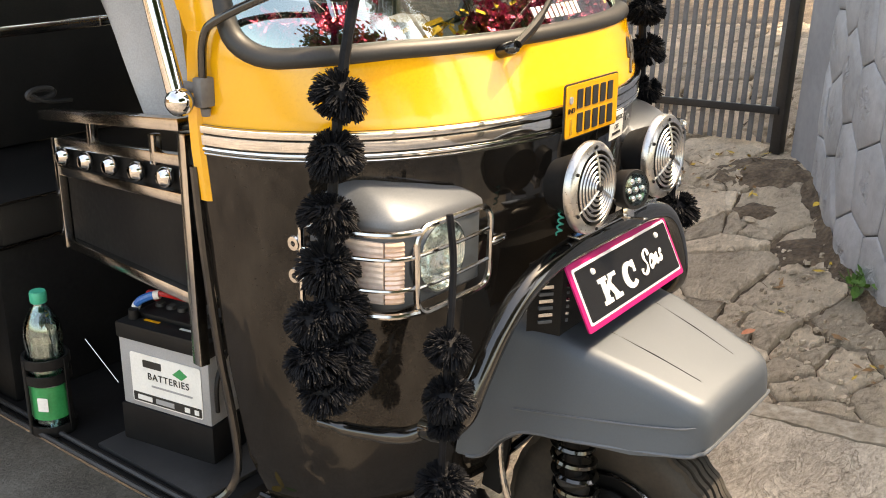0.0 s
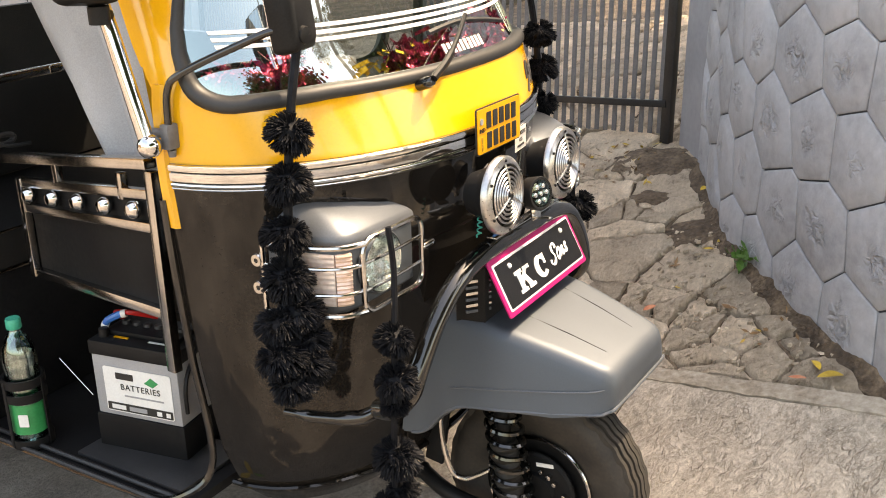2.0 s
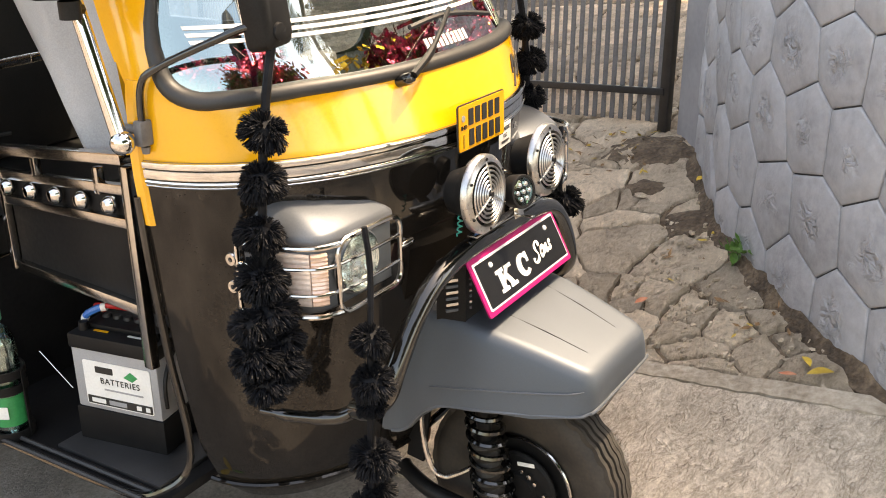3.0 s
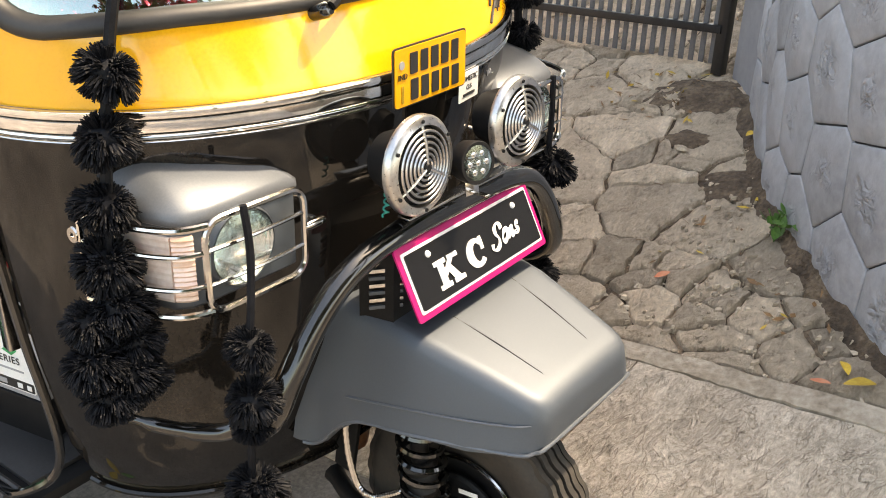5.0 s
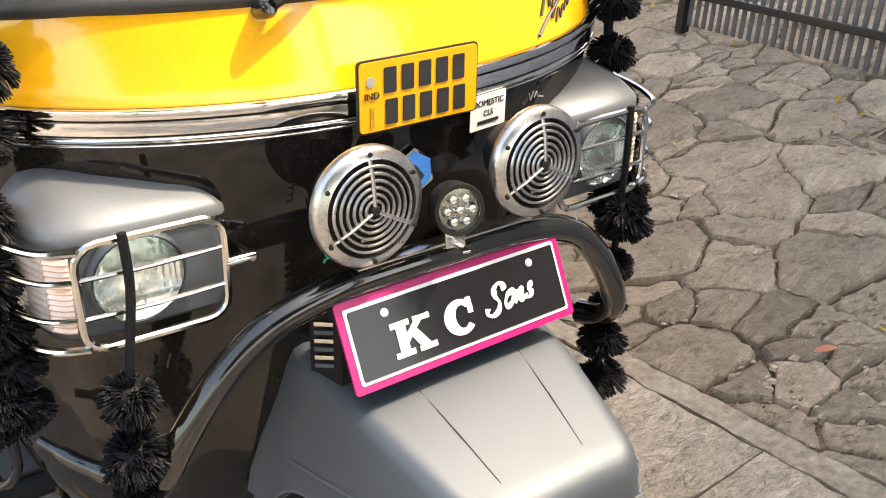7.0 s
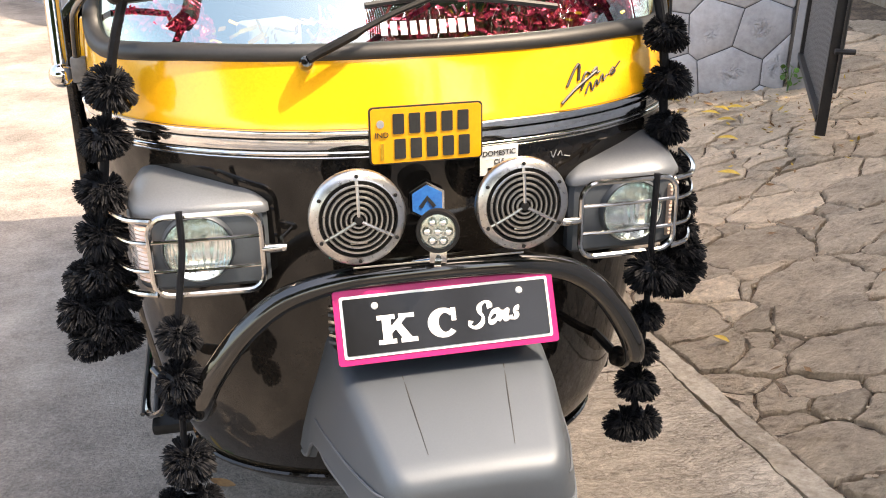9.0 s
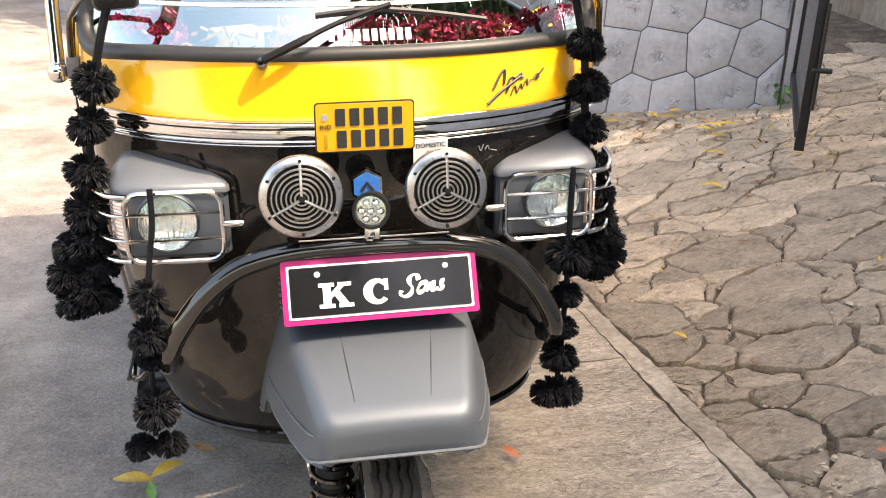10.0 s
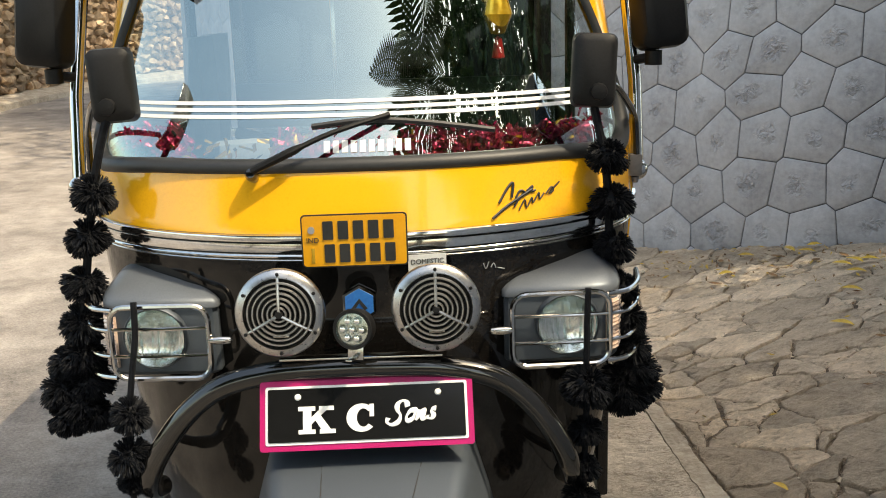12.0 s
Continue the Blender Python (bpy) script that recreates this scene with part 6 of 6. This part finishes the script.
broad_tree(6.7, 0.7, 8.2, 2.0, 41, "unseen leafy broadleaf tree beside the drive, added to shade it", 20, 90, 0.26, 1.6)
broad_tree(7.7, 4.2, 5.4, 2.0, 21, "spreading broadleaf tree inside the yard", 22, 115, 0.40, 1.7)
broad_tree(4.7, 4.75, 8.0, 1.3, 52, "unseen thin-crowned broadleaf tree inside the yard, added to shade the road wall", 20, 60, 0.27, 1.5)

# ---- gate ----
def gate_leaf(name, a, b, low, height, label, rails, face):
    """A leaf of upright bars on dark rails between two posts on the ground line a to b; low is the gap under it."""
    a, b = Vector((*a, 0)), Vector((*b, 0))
    d = (b - a).normalized()
    ln = (b - a).length
    z0 = ground_z(a.x, a.y)
    ang = math.degrees(math.atan2(d.y, d.x))
    ob = thing(name, at(a.x, a.y, z0, 0, 0, ang), label, "gate", "driveway gate")
    rise = (ground_z(b.x, b.y) - z0) / ln
    for x in (0.0, ln):
        bm = bmesh.new()
        box(bm, 0.05, 0.05, height + 0.12, at(x, 0, rise * x + low - 0.03 + (height + 0.12) / 2), 0.004)
        part("post", bm, GATEB, ob, "black square post")
    for z in rails:
        bm = bmesh.new()
        k = math.degrees(math.atan(rise))
        box(bm, ln, 0.03, 0.035, at(ln / 2, face * -0.018, rise * ln / 2 + low + z, 0, -k, 0), 0.003)
        part("rail", bm, GATEB, ob, "black steel rail")
    bm = bmesh.new()
    box(bm, 0.025, 0.008, height, at(0, 0, height / 2), 0.001)
    first = part("bar", bm, GATEG, ob)
    n = int(ln / 0.052) - 1
    mesh = first.data
    for i in range(1, n + 1):
        p = first if i == 1 else new("bar", mesh)
        p.parent = ob
        x = 0.045 + (ln - 0.09) * (i - 1) / (n - 1)
        p.matrix_basis = at(x, face * 0.002, rise * x + low + 0.015)
    return ob


gate_leaf("gate_leaf", (2.925, 0.735), (3.19, 2.38), 0.03, 1.75, "closed grey steel-bar gate leaf on black rails", (0.17, 0.95, 1.7), -1)
gate_leaf("gate_leaf", (3.28, 4.20), (2.56, 2.80), 0.17, 1.65, "open grey steel-bar gate leaf on black rails", (0.05, 0.9, 1.6), 1)
bm = bmesh.new()
tube(bm, [(2.56, 2.74, 0.52), (2.56, 2.74, 1.05)], 0.010, 8)
tube(bm, [(2.53, 2.75, 0.72), (2.62, 2.72, 0.72)], 0.014, 8)
bolt = tagged(mesh_object("gate_bolt", bm, GATEB), "black sliding gate bolt on the open leaf", "bolt")

# ---- walls ----
block("pillar_near", 2.875, 0.475, 0.30, 0.24, 2.2, 41, PILLAR, "plain grey plastered gate pillar", "pillar")
block("pillar_far", 3.345, 4.285, 0.13, 0.20, 2.2, -42, PILLAR, "plain grey plastered gate pillar", "pillar")
wall_1 = hex_wall("wall_drive", W1, [(0, 1.5), (0.3, 1.8), (0.6, 1.95), (1, 2.0)], 1, 3, "curved grey painted wall faced with hexagonal stones", -0.35, 0.30, 0.27)
wall_2 = hex_wall("wall_road", W2, 2.1, 1, 8, "long grey painted wall faced with hexagonal stones")


def rubble_wall(name, pts, top, label, step=0.55):
    rnd = random.Random(len(pts) * 7)
    place, length = wall_line(pts)
    bm = bmesh.new()
    n = int(length / 0.5)
    rings = []
    for i in range(n + 1):
        p, d = place(length * i / n)
        nrm = Vector((-d.y, d.x, 0))
        g = ground_z(p.x, p.y)
        rings.append([p + Vector((0, 0, g - 0.3)), p + Vector((0, 0, g + top)), p + nrm * 0.4 + Vector((0, 0, g + top)), p + nrm * 0.4 + Vector((0, 0, g - 0.3))])
    loft(bm, rings)
    wall = tagged(mesh_object(name, bm, LATER, smooth=0), label, "wall", kind="structure")
    bm = bmesh.new()
    s = 0.0
    while s < length:
        z = 0.0
        while z < top:
            w, h = step * rnd.uniform(0.6, 1.1), step * rnd.uniform(0.35, 0.6)
            p, d = place(s + rnd.uniform(0, 0.2))
            c = p + Vector((0, 0, ground_z(p.x, p.y) + z + h / 2))
            r = bmesh.ops.create_icosphere(bm, subdivisions=1, radius=0.5, matrix=Matrix.Translation(c) @ Matrix.Rotation(math.atan2(d.y, d.x), 4, "Z") @ Matrix.Diagonal((w * 1.15, 0.24, h * 1.1, 1)))
            for v in r["verts"]:
                v.co += Vector((rnd.gauss(0, 0.02), rnd.gauss(0, 0.02), rnd.gauss(0, 0.02)))
            z += h
        s += step * 0.8
    ob = mesh_object("rubble", bm, LATER, wall, smooth=0)
    ob["kind"] = "stuff"
    return wall


rubble_wall("wall_far", [(-7.6, 6), (-7.5, 12), (-7.3, 17), (-6.6, 21), (-4.6, 25.5), (-1.5, 29)], 3.2, "rough brown laterite wall along the far road side", 0.36)
place, length = wall_line([(5.5, 10.5), (5.3, 8.0), (5.1, 6.0), (5.0, 4.9)])
bm = bmesh.new()
rings = []
for i in range(13):
    p, d = place(length * i / 12)
    nrm, g = Vector((-d.y, d.x, 0)), ground_z(p.x, p.y)
    rings.append([p + nrm * k + Vector((0, 0, g + z)) for k, z in ((0, -0.3), (0, 1.42), (-0.04, 1.43), (-0.04, 1.5), (0.24, 1.5), (0.24, 1.43), (0.2, 1.42), (0.2, -0.3))])
loft(bm, rings)
tagged(mesh_object("wall_yard", bm, PLAST, smooth=30), "stained brown plastered wall inside the yard", "wall", kind="structure")

# pale verge along the far wall
place, length = wall_line([(-7.15, 6), (-7.05, 12), (-6.85, 17), (-6.2, 20.8), (-4.3, 25), (-1.2, 28.5)])
bm = bmesh.new()
rings = []
for i in range(90):
    p, d = place(length * i / 89)
    nrm = Vector((-d.y, d.x, 0))
    g, w = ground_z(p.x, p.y), 0.05 * noise.noise((i * 0.7, 2, 0))
    rings.append([p + nrm * k + Vector((0, 0, g + z)) for k, z in ((-0.12 + w, -0.1), (-0.08 + w, 0.09), (0.0 + w, 0.12), (0.55, 0.16 + w), (0.55, -0.1))])
loft(bm, rings)
tagged(mesh_object("verge", bm, KERB, smooth=50), "pale earthen verge at the foot of the rubble wall", "verge", kind="structure")

# ---- concrete apron and kerb ----
apron = tagged(new("concrete_apron"), "rough grey concrete apron in cast bays", "pavement", kind="structure")


def slab(name, x0, x1, y0, y1, mat, lift, parent, wob=0.0):
    bm = bmesh.new()
    cell = 0.035 if -1.5 < y0 < 1.3 else 0.12
    nx, ny = max(1, int((x1 - x0) / cell)), max(1, int((y1 - y0) / cell))
    rnd = random.Random(int(y0 * 100) + int(x0 * 10))
    e = 0.006
    top = []
    for j in range(ny + 1):
        row = []
        for i in range(nx + 1):
            x, y = x0 + (x1 - x0) * i / nx, y0 + (y1 - y0) * j / ny
            k = wob * noise.noise((x * 2, y * 2, 3))
            if i in (0, nx):
                k += 0.010 * noise.noise((y * 9, i * 3.1, x0)) + 0.006 * noise.noise((y * 27, i * 5.3, x0))
            row.append(bm.verts.new((x + k, y + (0.006 * noise.noise((x * 14, y0, 2)) if j in (0, ny) else 0), ground_z(x, y) + lift + 0.004 * noise.noise((x * 5, y * 5, 1)) + 0.005 * noise.noise((x * 16, y * 30, 4)) + 0.003 * noise.noise((x * 40, y * 55, 8)))))
        top.append(row)
    for a, b in zip(top, top[1:]):
        for i in range(nx):
            bm.faces.new((a[i], a[i + 1], b[i + 1], b[i]))
    r = bmesh.ops.extrude_face_region(bm, geom=bm.faces[:])
    for v in r["geom"]:
        if isinstance(v, bmesh.types.BMVert):
            v.co.z -= 0.05
    return part(name, bm, mat, parent, smooth=50)


YS = [-4.0, -1.45, 0.13, 1.26, 2.7, 5.2]
for y0, y1 in zip(YS, YS[1:]):
    slab("bay", 0.25, 1.085, y0 + 0.004, y1 - 0.004, CONC, 0.002, apron)
slab("kerb_strip", 1.089, 1.168, -1.49, 5.2, KERB, 0.006, apron, 0.020)

# ---- flagstone drive ----
drive = tagged(new("flagstone_drive"), "drive of irregular brown-grey flagstones with earthy joints", "pavement", kind="structure")
rnd = random.Random(21)
sites, heavy = [], []
yy = -1.6
while yy < 6.2:
    xx = 1.2
    while xx < 6.3:
        sites.append((xx + rnd.uniform(-0.13, 0.13), yy + rnd.uniform(-0.14, 0.14)))
        heavy.append(rnd.uniform(0.018, 0.040))
        xx += rnd.uniform(0.36, 0.66)
    yy += 0.36
for _ in range(700):
    x, y = rnd.uniform(1.2, 4.2), rnd.uniform(-0.8, 5.4)
    if all((x - a) ** 2 + (y - b) ** 2 > (0.17 ** 2 if h > 0 else 0.065 ** 2) for (a, b), h in zip(sites, heavy)):
        sites.append((x, y))
        heavy.append(0.0)
w1y, w1x = [p[1] for p in W1], [p[0] for p in W1]
w2 = sorted((p[0], p[1]) for p in W2)


def outside(x, y):
    if y < 0.48 and x > interp(y, w1y, w1x) + 0.22:
        return True
    if x < 3.34 and y > interp(x, [p[0] for p in w2], [p[1] for p in w2]) + 0.22:
        return True
    return x > 3.0 and (y < 0.3 or y > 5.6)


border = [(1.180, -1.5), (6.0, -1.5), (6.0, 6.0), (1.180, 6.0)]
edges = []
for poly in cells(sites, border, 0.0072, 1.3, heavy):
    cx, cy = sum(p[0] for p in poly) / len(poly), sum(p[1] for p in poly) / len(poly)
    if outside(cx, cy):
        continue
    fine = []
    for a, b in zip(poly, poly[1:] + poly[:1]):
        k = max(1, int(math.hypot(b[0] - a[0], b[1] - a[1]) / 0.026))
        fine += [(a[0] + (b[0] - a[0]) * i / k, a[1] + (b[1] - a[1]) * i / k) for i in range(k)]
    fine = [(x + 0.018 * noise.noise((x * 5, y * 5, 5)) + 0.012 * noise.noise((x * 19, y * 19, 7)) + 0.006 * noise.noise((x * 55, y * 55, 1)),
             y + 0.018 * noise.noise((x * 5, y * 5, 9)) + 0.012 * noise.noise((x * 19, y * 19, 3)) + 0.006 * noise.noise((x * 55, y * 55, 4))) for x, y in fine]
    # joints widen and close again along their length
    worn = []
    for x, y in fine:
        r = max(math.hypot(x - cx, y - cy), 1e-4)
        k = 1 - min(0.3, (0.012 * max(0.0, noise.noise((x * 4, y * 4, 12))) + 0.009 * max(0.0, noise.noise((x * 14, y * 14, 15)))) / r)
        worn.append((cx + (x - cx) * k, cy + (y - cy) * k))
    fine = worn
    edges += fine[::7]
    up, tx, ty = rnd.uniform(-0.004, 0.012), rnd.uniform(-0.03, 0.03), rnd.uniform(-0.03, 0.03)
    bm = bmesh.new()
    rings = []
    for inset, dz in ((0, -0.04), (0, -0.012), (0.005, -0.003), (0.016, 0.0), (0.045, 0.002), (0.08, 0.003), (0.12, 0.003), (0.17, 0.003)):
        ring = []
        for x, y in fine:
            r = math.hypot(x - cx, y - cy)
            k = max(0.2, 1 - inset / max(r, 1e-4))
            px, py = cx + (x - cx) * k, cy + (y - cy) * k
            rough = 0.012 * noise.noise((px * 8, py * 8, 2)) + 0.010 * noise.noise((px * 24, py * 34, 4)) + 0.004 * noise.noise((px * 60, py * 60, 6))
            ring.append(Vector((px - cx, py - cy, ground_z(px, py) - ground_z(cx, cy) + dz + up + tx * (px - cx) + ty * (py - cy) + (rough if inset else 0))))
        rings.append(ring)
    loft(bm, rings)
    ob = part("flagstone", bm, STONE, drive, smooth=35)
    ob.location = (cx, cy, ground_z(cx, cy))

rnd = random.Random(77)
bm = bmesh.new()
for ex, ey in edges:
    x, y = ex + rnd.gauss(0, 0.012), ey + rnd.gauss(0, 0.012)
    if outside(x, y) or x > 4.0:
        continue
    s = rnd.uniform(0.004, 0.012) * (2.0 if rnd.random() < 0.10 else 1.0)
    c = Vector((x, y, ground_z(x, y) + 0.001))
    q = [c + Vector((math.cos(a) * s * rnd.uniform(0.6, 1.2), math.sin(a) * s * rnd.uniform(0.6, 1.2), 0)) for a in (0.2, 1.5, 2.9, 4.3, 5.4)]
    t = bm.verts.new(c + Vector((rnd.uniform(-0.3, 0.3) * s, rnd.uniform(-0.3, 0.3) * s, s * rnd.uniform(0.35, 0.7))))
    v = [bm.verts.new(p) for p in q]
    for i in range(5):
        bm.faces.new((v[i], v[(i + 1) % 5], t))
for _ in range(900):
    x, y = rnd.uniform(1.22, 2.4), rnd.uniform(-0.8, 0.75)
    worn = 0.5 * noise.noise((x * 2.6, y * 2.6, 31)) + 0.55 * max(0.0, 1.0 - abs(y + 0.05) / 0.6)
    if outside(x, y) or worn < 0.22 or x > interp(y, w1y, w1x) - 0.03 and y < 0.48:
        continue
    s = rnd.uniform(0.006, 0.018)
    turn, flat = rnd.uniform(-0.5, 0.3), rnd.uniform(0.3, 0.6)
    c = Vector((x, y, ground_z(x, y) + 0.006 + rnd.uniform(0, 0.006)))
    lean = (rnd.uniform(-0.10, 0.10), rnd.uniform(-0.10, 0.10))
    v = []
    for k in range(6):
        a, q = 1.047 * k + rnd.uniform(-0.3, 0.3), s * rnd.uniform(0.6, 1.25)
        dx, dy = math.cos(a) * q, math.sin(a) * q * flat
        dx, dy = dx * math.cos(turn) - dy * math.sin(turn), dx * math.sin(turn) + dy * math.cos(turn)
        v.append(c + Vector((dx, dy, lean[0] * dx + lean[1] * dy)))
    top, low = [bm.verts.new(p) for p in v], [bm.verts.new(p + (p - c) * 0.3 - Vector((0, 0, 0.010))) for p in v]
    bm.faces.new(top)
    for k in range(6):
        bm.faces.new((top[k], low[k], low[(k + 1) % 6], top[(k + 1) % 6]))
chips = part("stone_chip", bm, CHIP, drive, smooth=0)
chips["kind"] = "stuff"

# ---- leaves and weeds ----
def leaf_mesh(name, mat, size, seed):
    rnd = random.Random(seed)
    bm = bmesh.new()
    n = 7
    rows = []
    for i in range(n):
        t = i / (n - 1)
        w = 0.36 * math.sin(math.pi * min(0.97, t * 0.9 + 0.06)) * size
        z = 0.18 * size * math.sin(t * 2.6 + seed)
        rows.append([bm.verts.new((-w, (t - 0.5) * size, z + 0.25 * w)), bm.verts.new((0, (t - 0.5) * size, z)), bm.verts.new((w, (t - 0.5) * size, z + 0.3 * w))])
    for a, b in zip(rows, rows[1:]):
        for k in range(2):
            bm.faces.new((a[k], a[k + 1], b[k + 1], b[k]))
    me = bpy.data.meshes.new(name)
    bm.to_mesh(me)
    bm.free()
    me.materials.append(mat)
    me.shade_smooth()
    return me


LY, LO, LB, LG = leaf_mesh("leaf", LEAFY, 0.09, 1), leaf_mesh("leaf", LEAFO, 0.06, 2), leaf_mesh("leaf", LEAFB, 0.07, 3), leaf_mesh("leaf", WEED, 0.06, 4)
for x, y, me, rz, s, label in ((1.205, -0.455, LY, 40, 1.0, "curled yellow dry leaf on the concrete"), (1.25, -0.40, LY, 120, 0.8, "curled yellow dry leaf on the concrete"), (1.18, -0.36, LO, 10, 0.9, "curled orange dry leaf on the concrete"), (1.476, 0.255, LO, 70, 1.1, "orange dry leaf on the flagstones"),
                             (2.394, 0.36, LY, 80, 0.8, "yellow dry leaf beside the grey wall"), (1.326, 1.316, LY, 30, 0.7, "yellow dry leaf on the flagstones"), (-0.585, 0.66, LY, 80, 1.25, "yellow-green leaf lying on the road"), (-0.495, 0.70, LY, 130, 1.2, "yellow-green leaf lying on the road"), (-0.53, 0.60, LG, 10, 1.2, "yellow-green leaf lying on the road"), (-0.396, 0.818, LB, 60, 1.1, "brown dry leaf lying on the road"), (0.50, 0.62, LO, 20, 1.4, "pale orange leaf beside the front wheel"),
                             *[(x, y, LY, rz, 1.25, "yellow dry leaf on the flagstones before the gate") for x, y, rz in ((2.62, 4.62, 70), (2.70, 4.70, 100), (2.64, 4.10, 62), (2.72, 4.12, 35), (2.62, 3.85, 75), (2.18, 2.95, 60), (2.55, 4.75, 20), (2.78, 4.05, 80), (2.1, 4.6, 110), (2.45, 3.5, 65), (2.3, 4.85, 85))],
                             *[(x, y, LB, rz, 1.3, "brown dry leaf on the flagstones before the gate") for x, y, rz in ((2.3, 4.3, 20), (2.6, 4.4, 130), (2.0, 4.5, 75), (2.75, 4.35, 15), (2.45, 4.7, 95), (2.15, 4.9, 150))]):
    ob = tagged(new("fallen_leaf", me), label, "leaf", "fallen leaves")
    ob.matrix_world = at(x, y, ground_z(x, y) + 0.030, 8, -6, rz) @ Matrix.Diagonal((s * 0.55, s * 1.0, s * 0.6, 1))

rnd = random.Random(33)
bm = bmesh.new()
spots = [(3.0, 4.0, 0.5, 130), (2.4, 4.7, 0.4, 120), (2.9, 3.4, 0.7, 90), (2.0, 5.1, 0.4, 80), (2.7, 0.9, 0.25, 70), (1.9, 0.1, 0.25, 24), (2.0, 2.2, 0.9, 30), (1.7, 0.9, 0.7, 14), (3.4, 2.9, 0.8, 90), (1.5, -0.15, 0.2, 20)]
for sx, sy, sp, n in spots:
    for _ in range(n):
        x, y = sx + rnd.gauss(0, sp * 0.6), sy + rnd.gauss(0, sp * 0.6)
        if outside(x, y) or x < 1.25:
            continue
        c = Vector((x, y, ground_z(x, y) + 0.012 + rnd.uniform(0, 0.008)))
        d = Vector((rnd.gauss(0, 1), rnd.gauss(0, 1), rnd.gauss(0, 0.25))).normalized()
        e = d.cross(Vector((rnd.gauss(0, 0.3), rnd.gauss(0, 0.3), 1))).normalized() * rnd.uniform(0.004, 0.010)
        d *= rnd.uniform(0.014, 0.030)
        f = bm.faces.new([bm.verts.new(c + k) for k in (d, e, -d, -e)])
        f.material_index = rnd.choice((0, 0, 0, 0, 0, 1, 1))
tagged(mesh_object("leaf_litter", bm, [LEAFB, LEAFY, LEAFO], smooth=0), "scattered dry leaves on the flagstone drive", "leaf litter", kind="stuff")


def weed(x, y, n, h, seed, label):
    rnd = random.Random(seed)
    ob = thing("weed", at(x, y, ground_z(x, y)), label, "weed", "weeds at the wall foot")
    for i in range(n):
        p = new("leaf", LG)
        p.parent = ob
        a = rnd.uniform(0, 360)
        p.matrix_basis = at(rnd.gauss(0, 0.03), rnd.gauss(0, 0.03), h * rnd.uniform(0.3, 1.0), rnd.uniform(-40, 40), rnd.uniform(-40, 40), a) @ Matrix.Diagonal((0.8, 0.8, 0.8, 1))
    bm = bmesh.new()
    for i in range(4):
        tube(bm, [(0, 0, 0), (rnd.gauss(0, 0.015), rnd.gauss(0, 0.015), h * 0.5), (rnd.gauss(0, 0.04), rnd.gauss(0, 0.04), h)], 0.002, 5)
    part("stem", bm, WEED, ob)


weed(1.80, 0.02, 16, 0.12, 1, "small green weed at the foot of the wall")
weed(3.22, 4.22, 14, 0.16, 2, "small green weed beside the gate pillar")

# soil drifted against the foot of the drive wall
place, length = wall_line(W1)
bm = bmesh.new()
rings = []
for i in range(61):
    s = length * (0.18 + 0.80 * i / 60)
    p, d = place(s)
    nrm = Vector((-d.y, d.x, 0))
    w = 0.045 + 0.035 * noise.noise((s * 4, 1, 0)) + 0.02 * noise.noise((s * 13, 2, 0))
    h = 0.045 + 0.035 * noise.noise((s * 3, 5, 0)) + 0.02 * noise.noise((s * 11, 7, 0))
    ring = []
    for k, z in ((-0.01, h), (0.012, h), (0.35, h * 0.45), (1.0, 0.002), (1.0, -0.05), (-0.01, -0.05)):
        q = p + nrm * (0.016 + max(0.012, w) * k)
        ring.append(Vector((q.x, q.y, ground_z(q.x, q.y) + z)))
    rings.append(ring)
loft(bm, rings)
tagged(mesh_object("soil_bank", bm, SOIL, smooth=50), "brown soil drifted against the grey wall's foot", "soil", kind="structure")


# earth washed over the stones before the gate
def soil_patch(x, y, rx, ry, h, seed):
    bm = bmesh.new()
    rows = []
    for k in (1.0, 0.86, 0.6, 0.3, 0.05):
        row = []
        for i in range(40):
            a = 2 * math.pi * i / 40
            w = 1 + 0.35 * noise.noise((math.cos(a) * 1.6 + seed, math.sin(a) * 1.6, 0)) + 0.16 * noise.noise((math.cos(a) * 5, math.sin(a) * 5, seed))
            px, py = x + rx * k * w * math.cos(a), y + ry * k * w * math.sin(a)
            row.append(Vector((px, py, ground_z(px, py) - 0.004 + h * (1 - k) ** 0.5 + 0.004 * noise.noise((px * 20, py * 20, 1)))))
        rows.append(row)
    loft(bm, rows)
    return tagged(mesh_object("soil_patch", bm, SOIL, smooth=60), "brown earth washed over the flagstones", "soil", kind="structure")


soil_patch(2.70, 0.72, 0.17, 0.24, 0.026, 1)
soil_patch(2.36, 0.60, 0.06, 0.10, 0.022, 4)
soil_patch(2.10, 0.30, 0.10, 0.12, 0.022, 7)
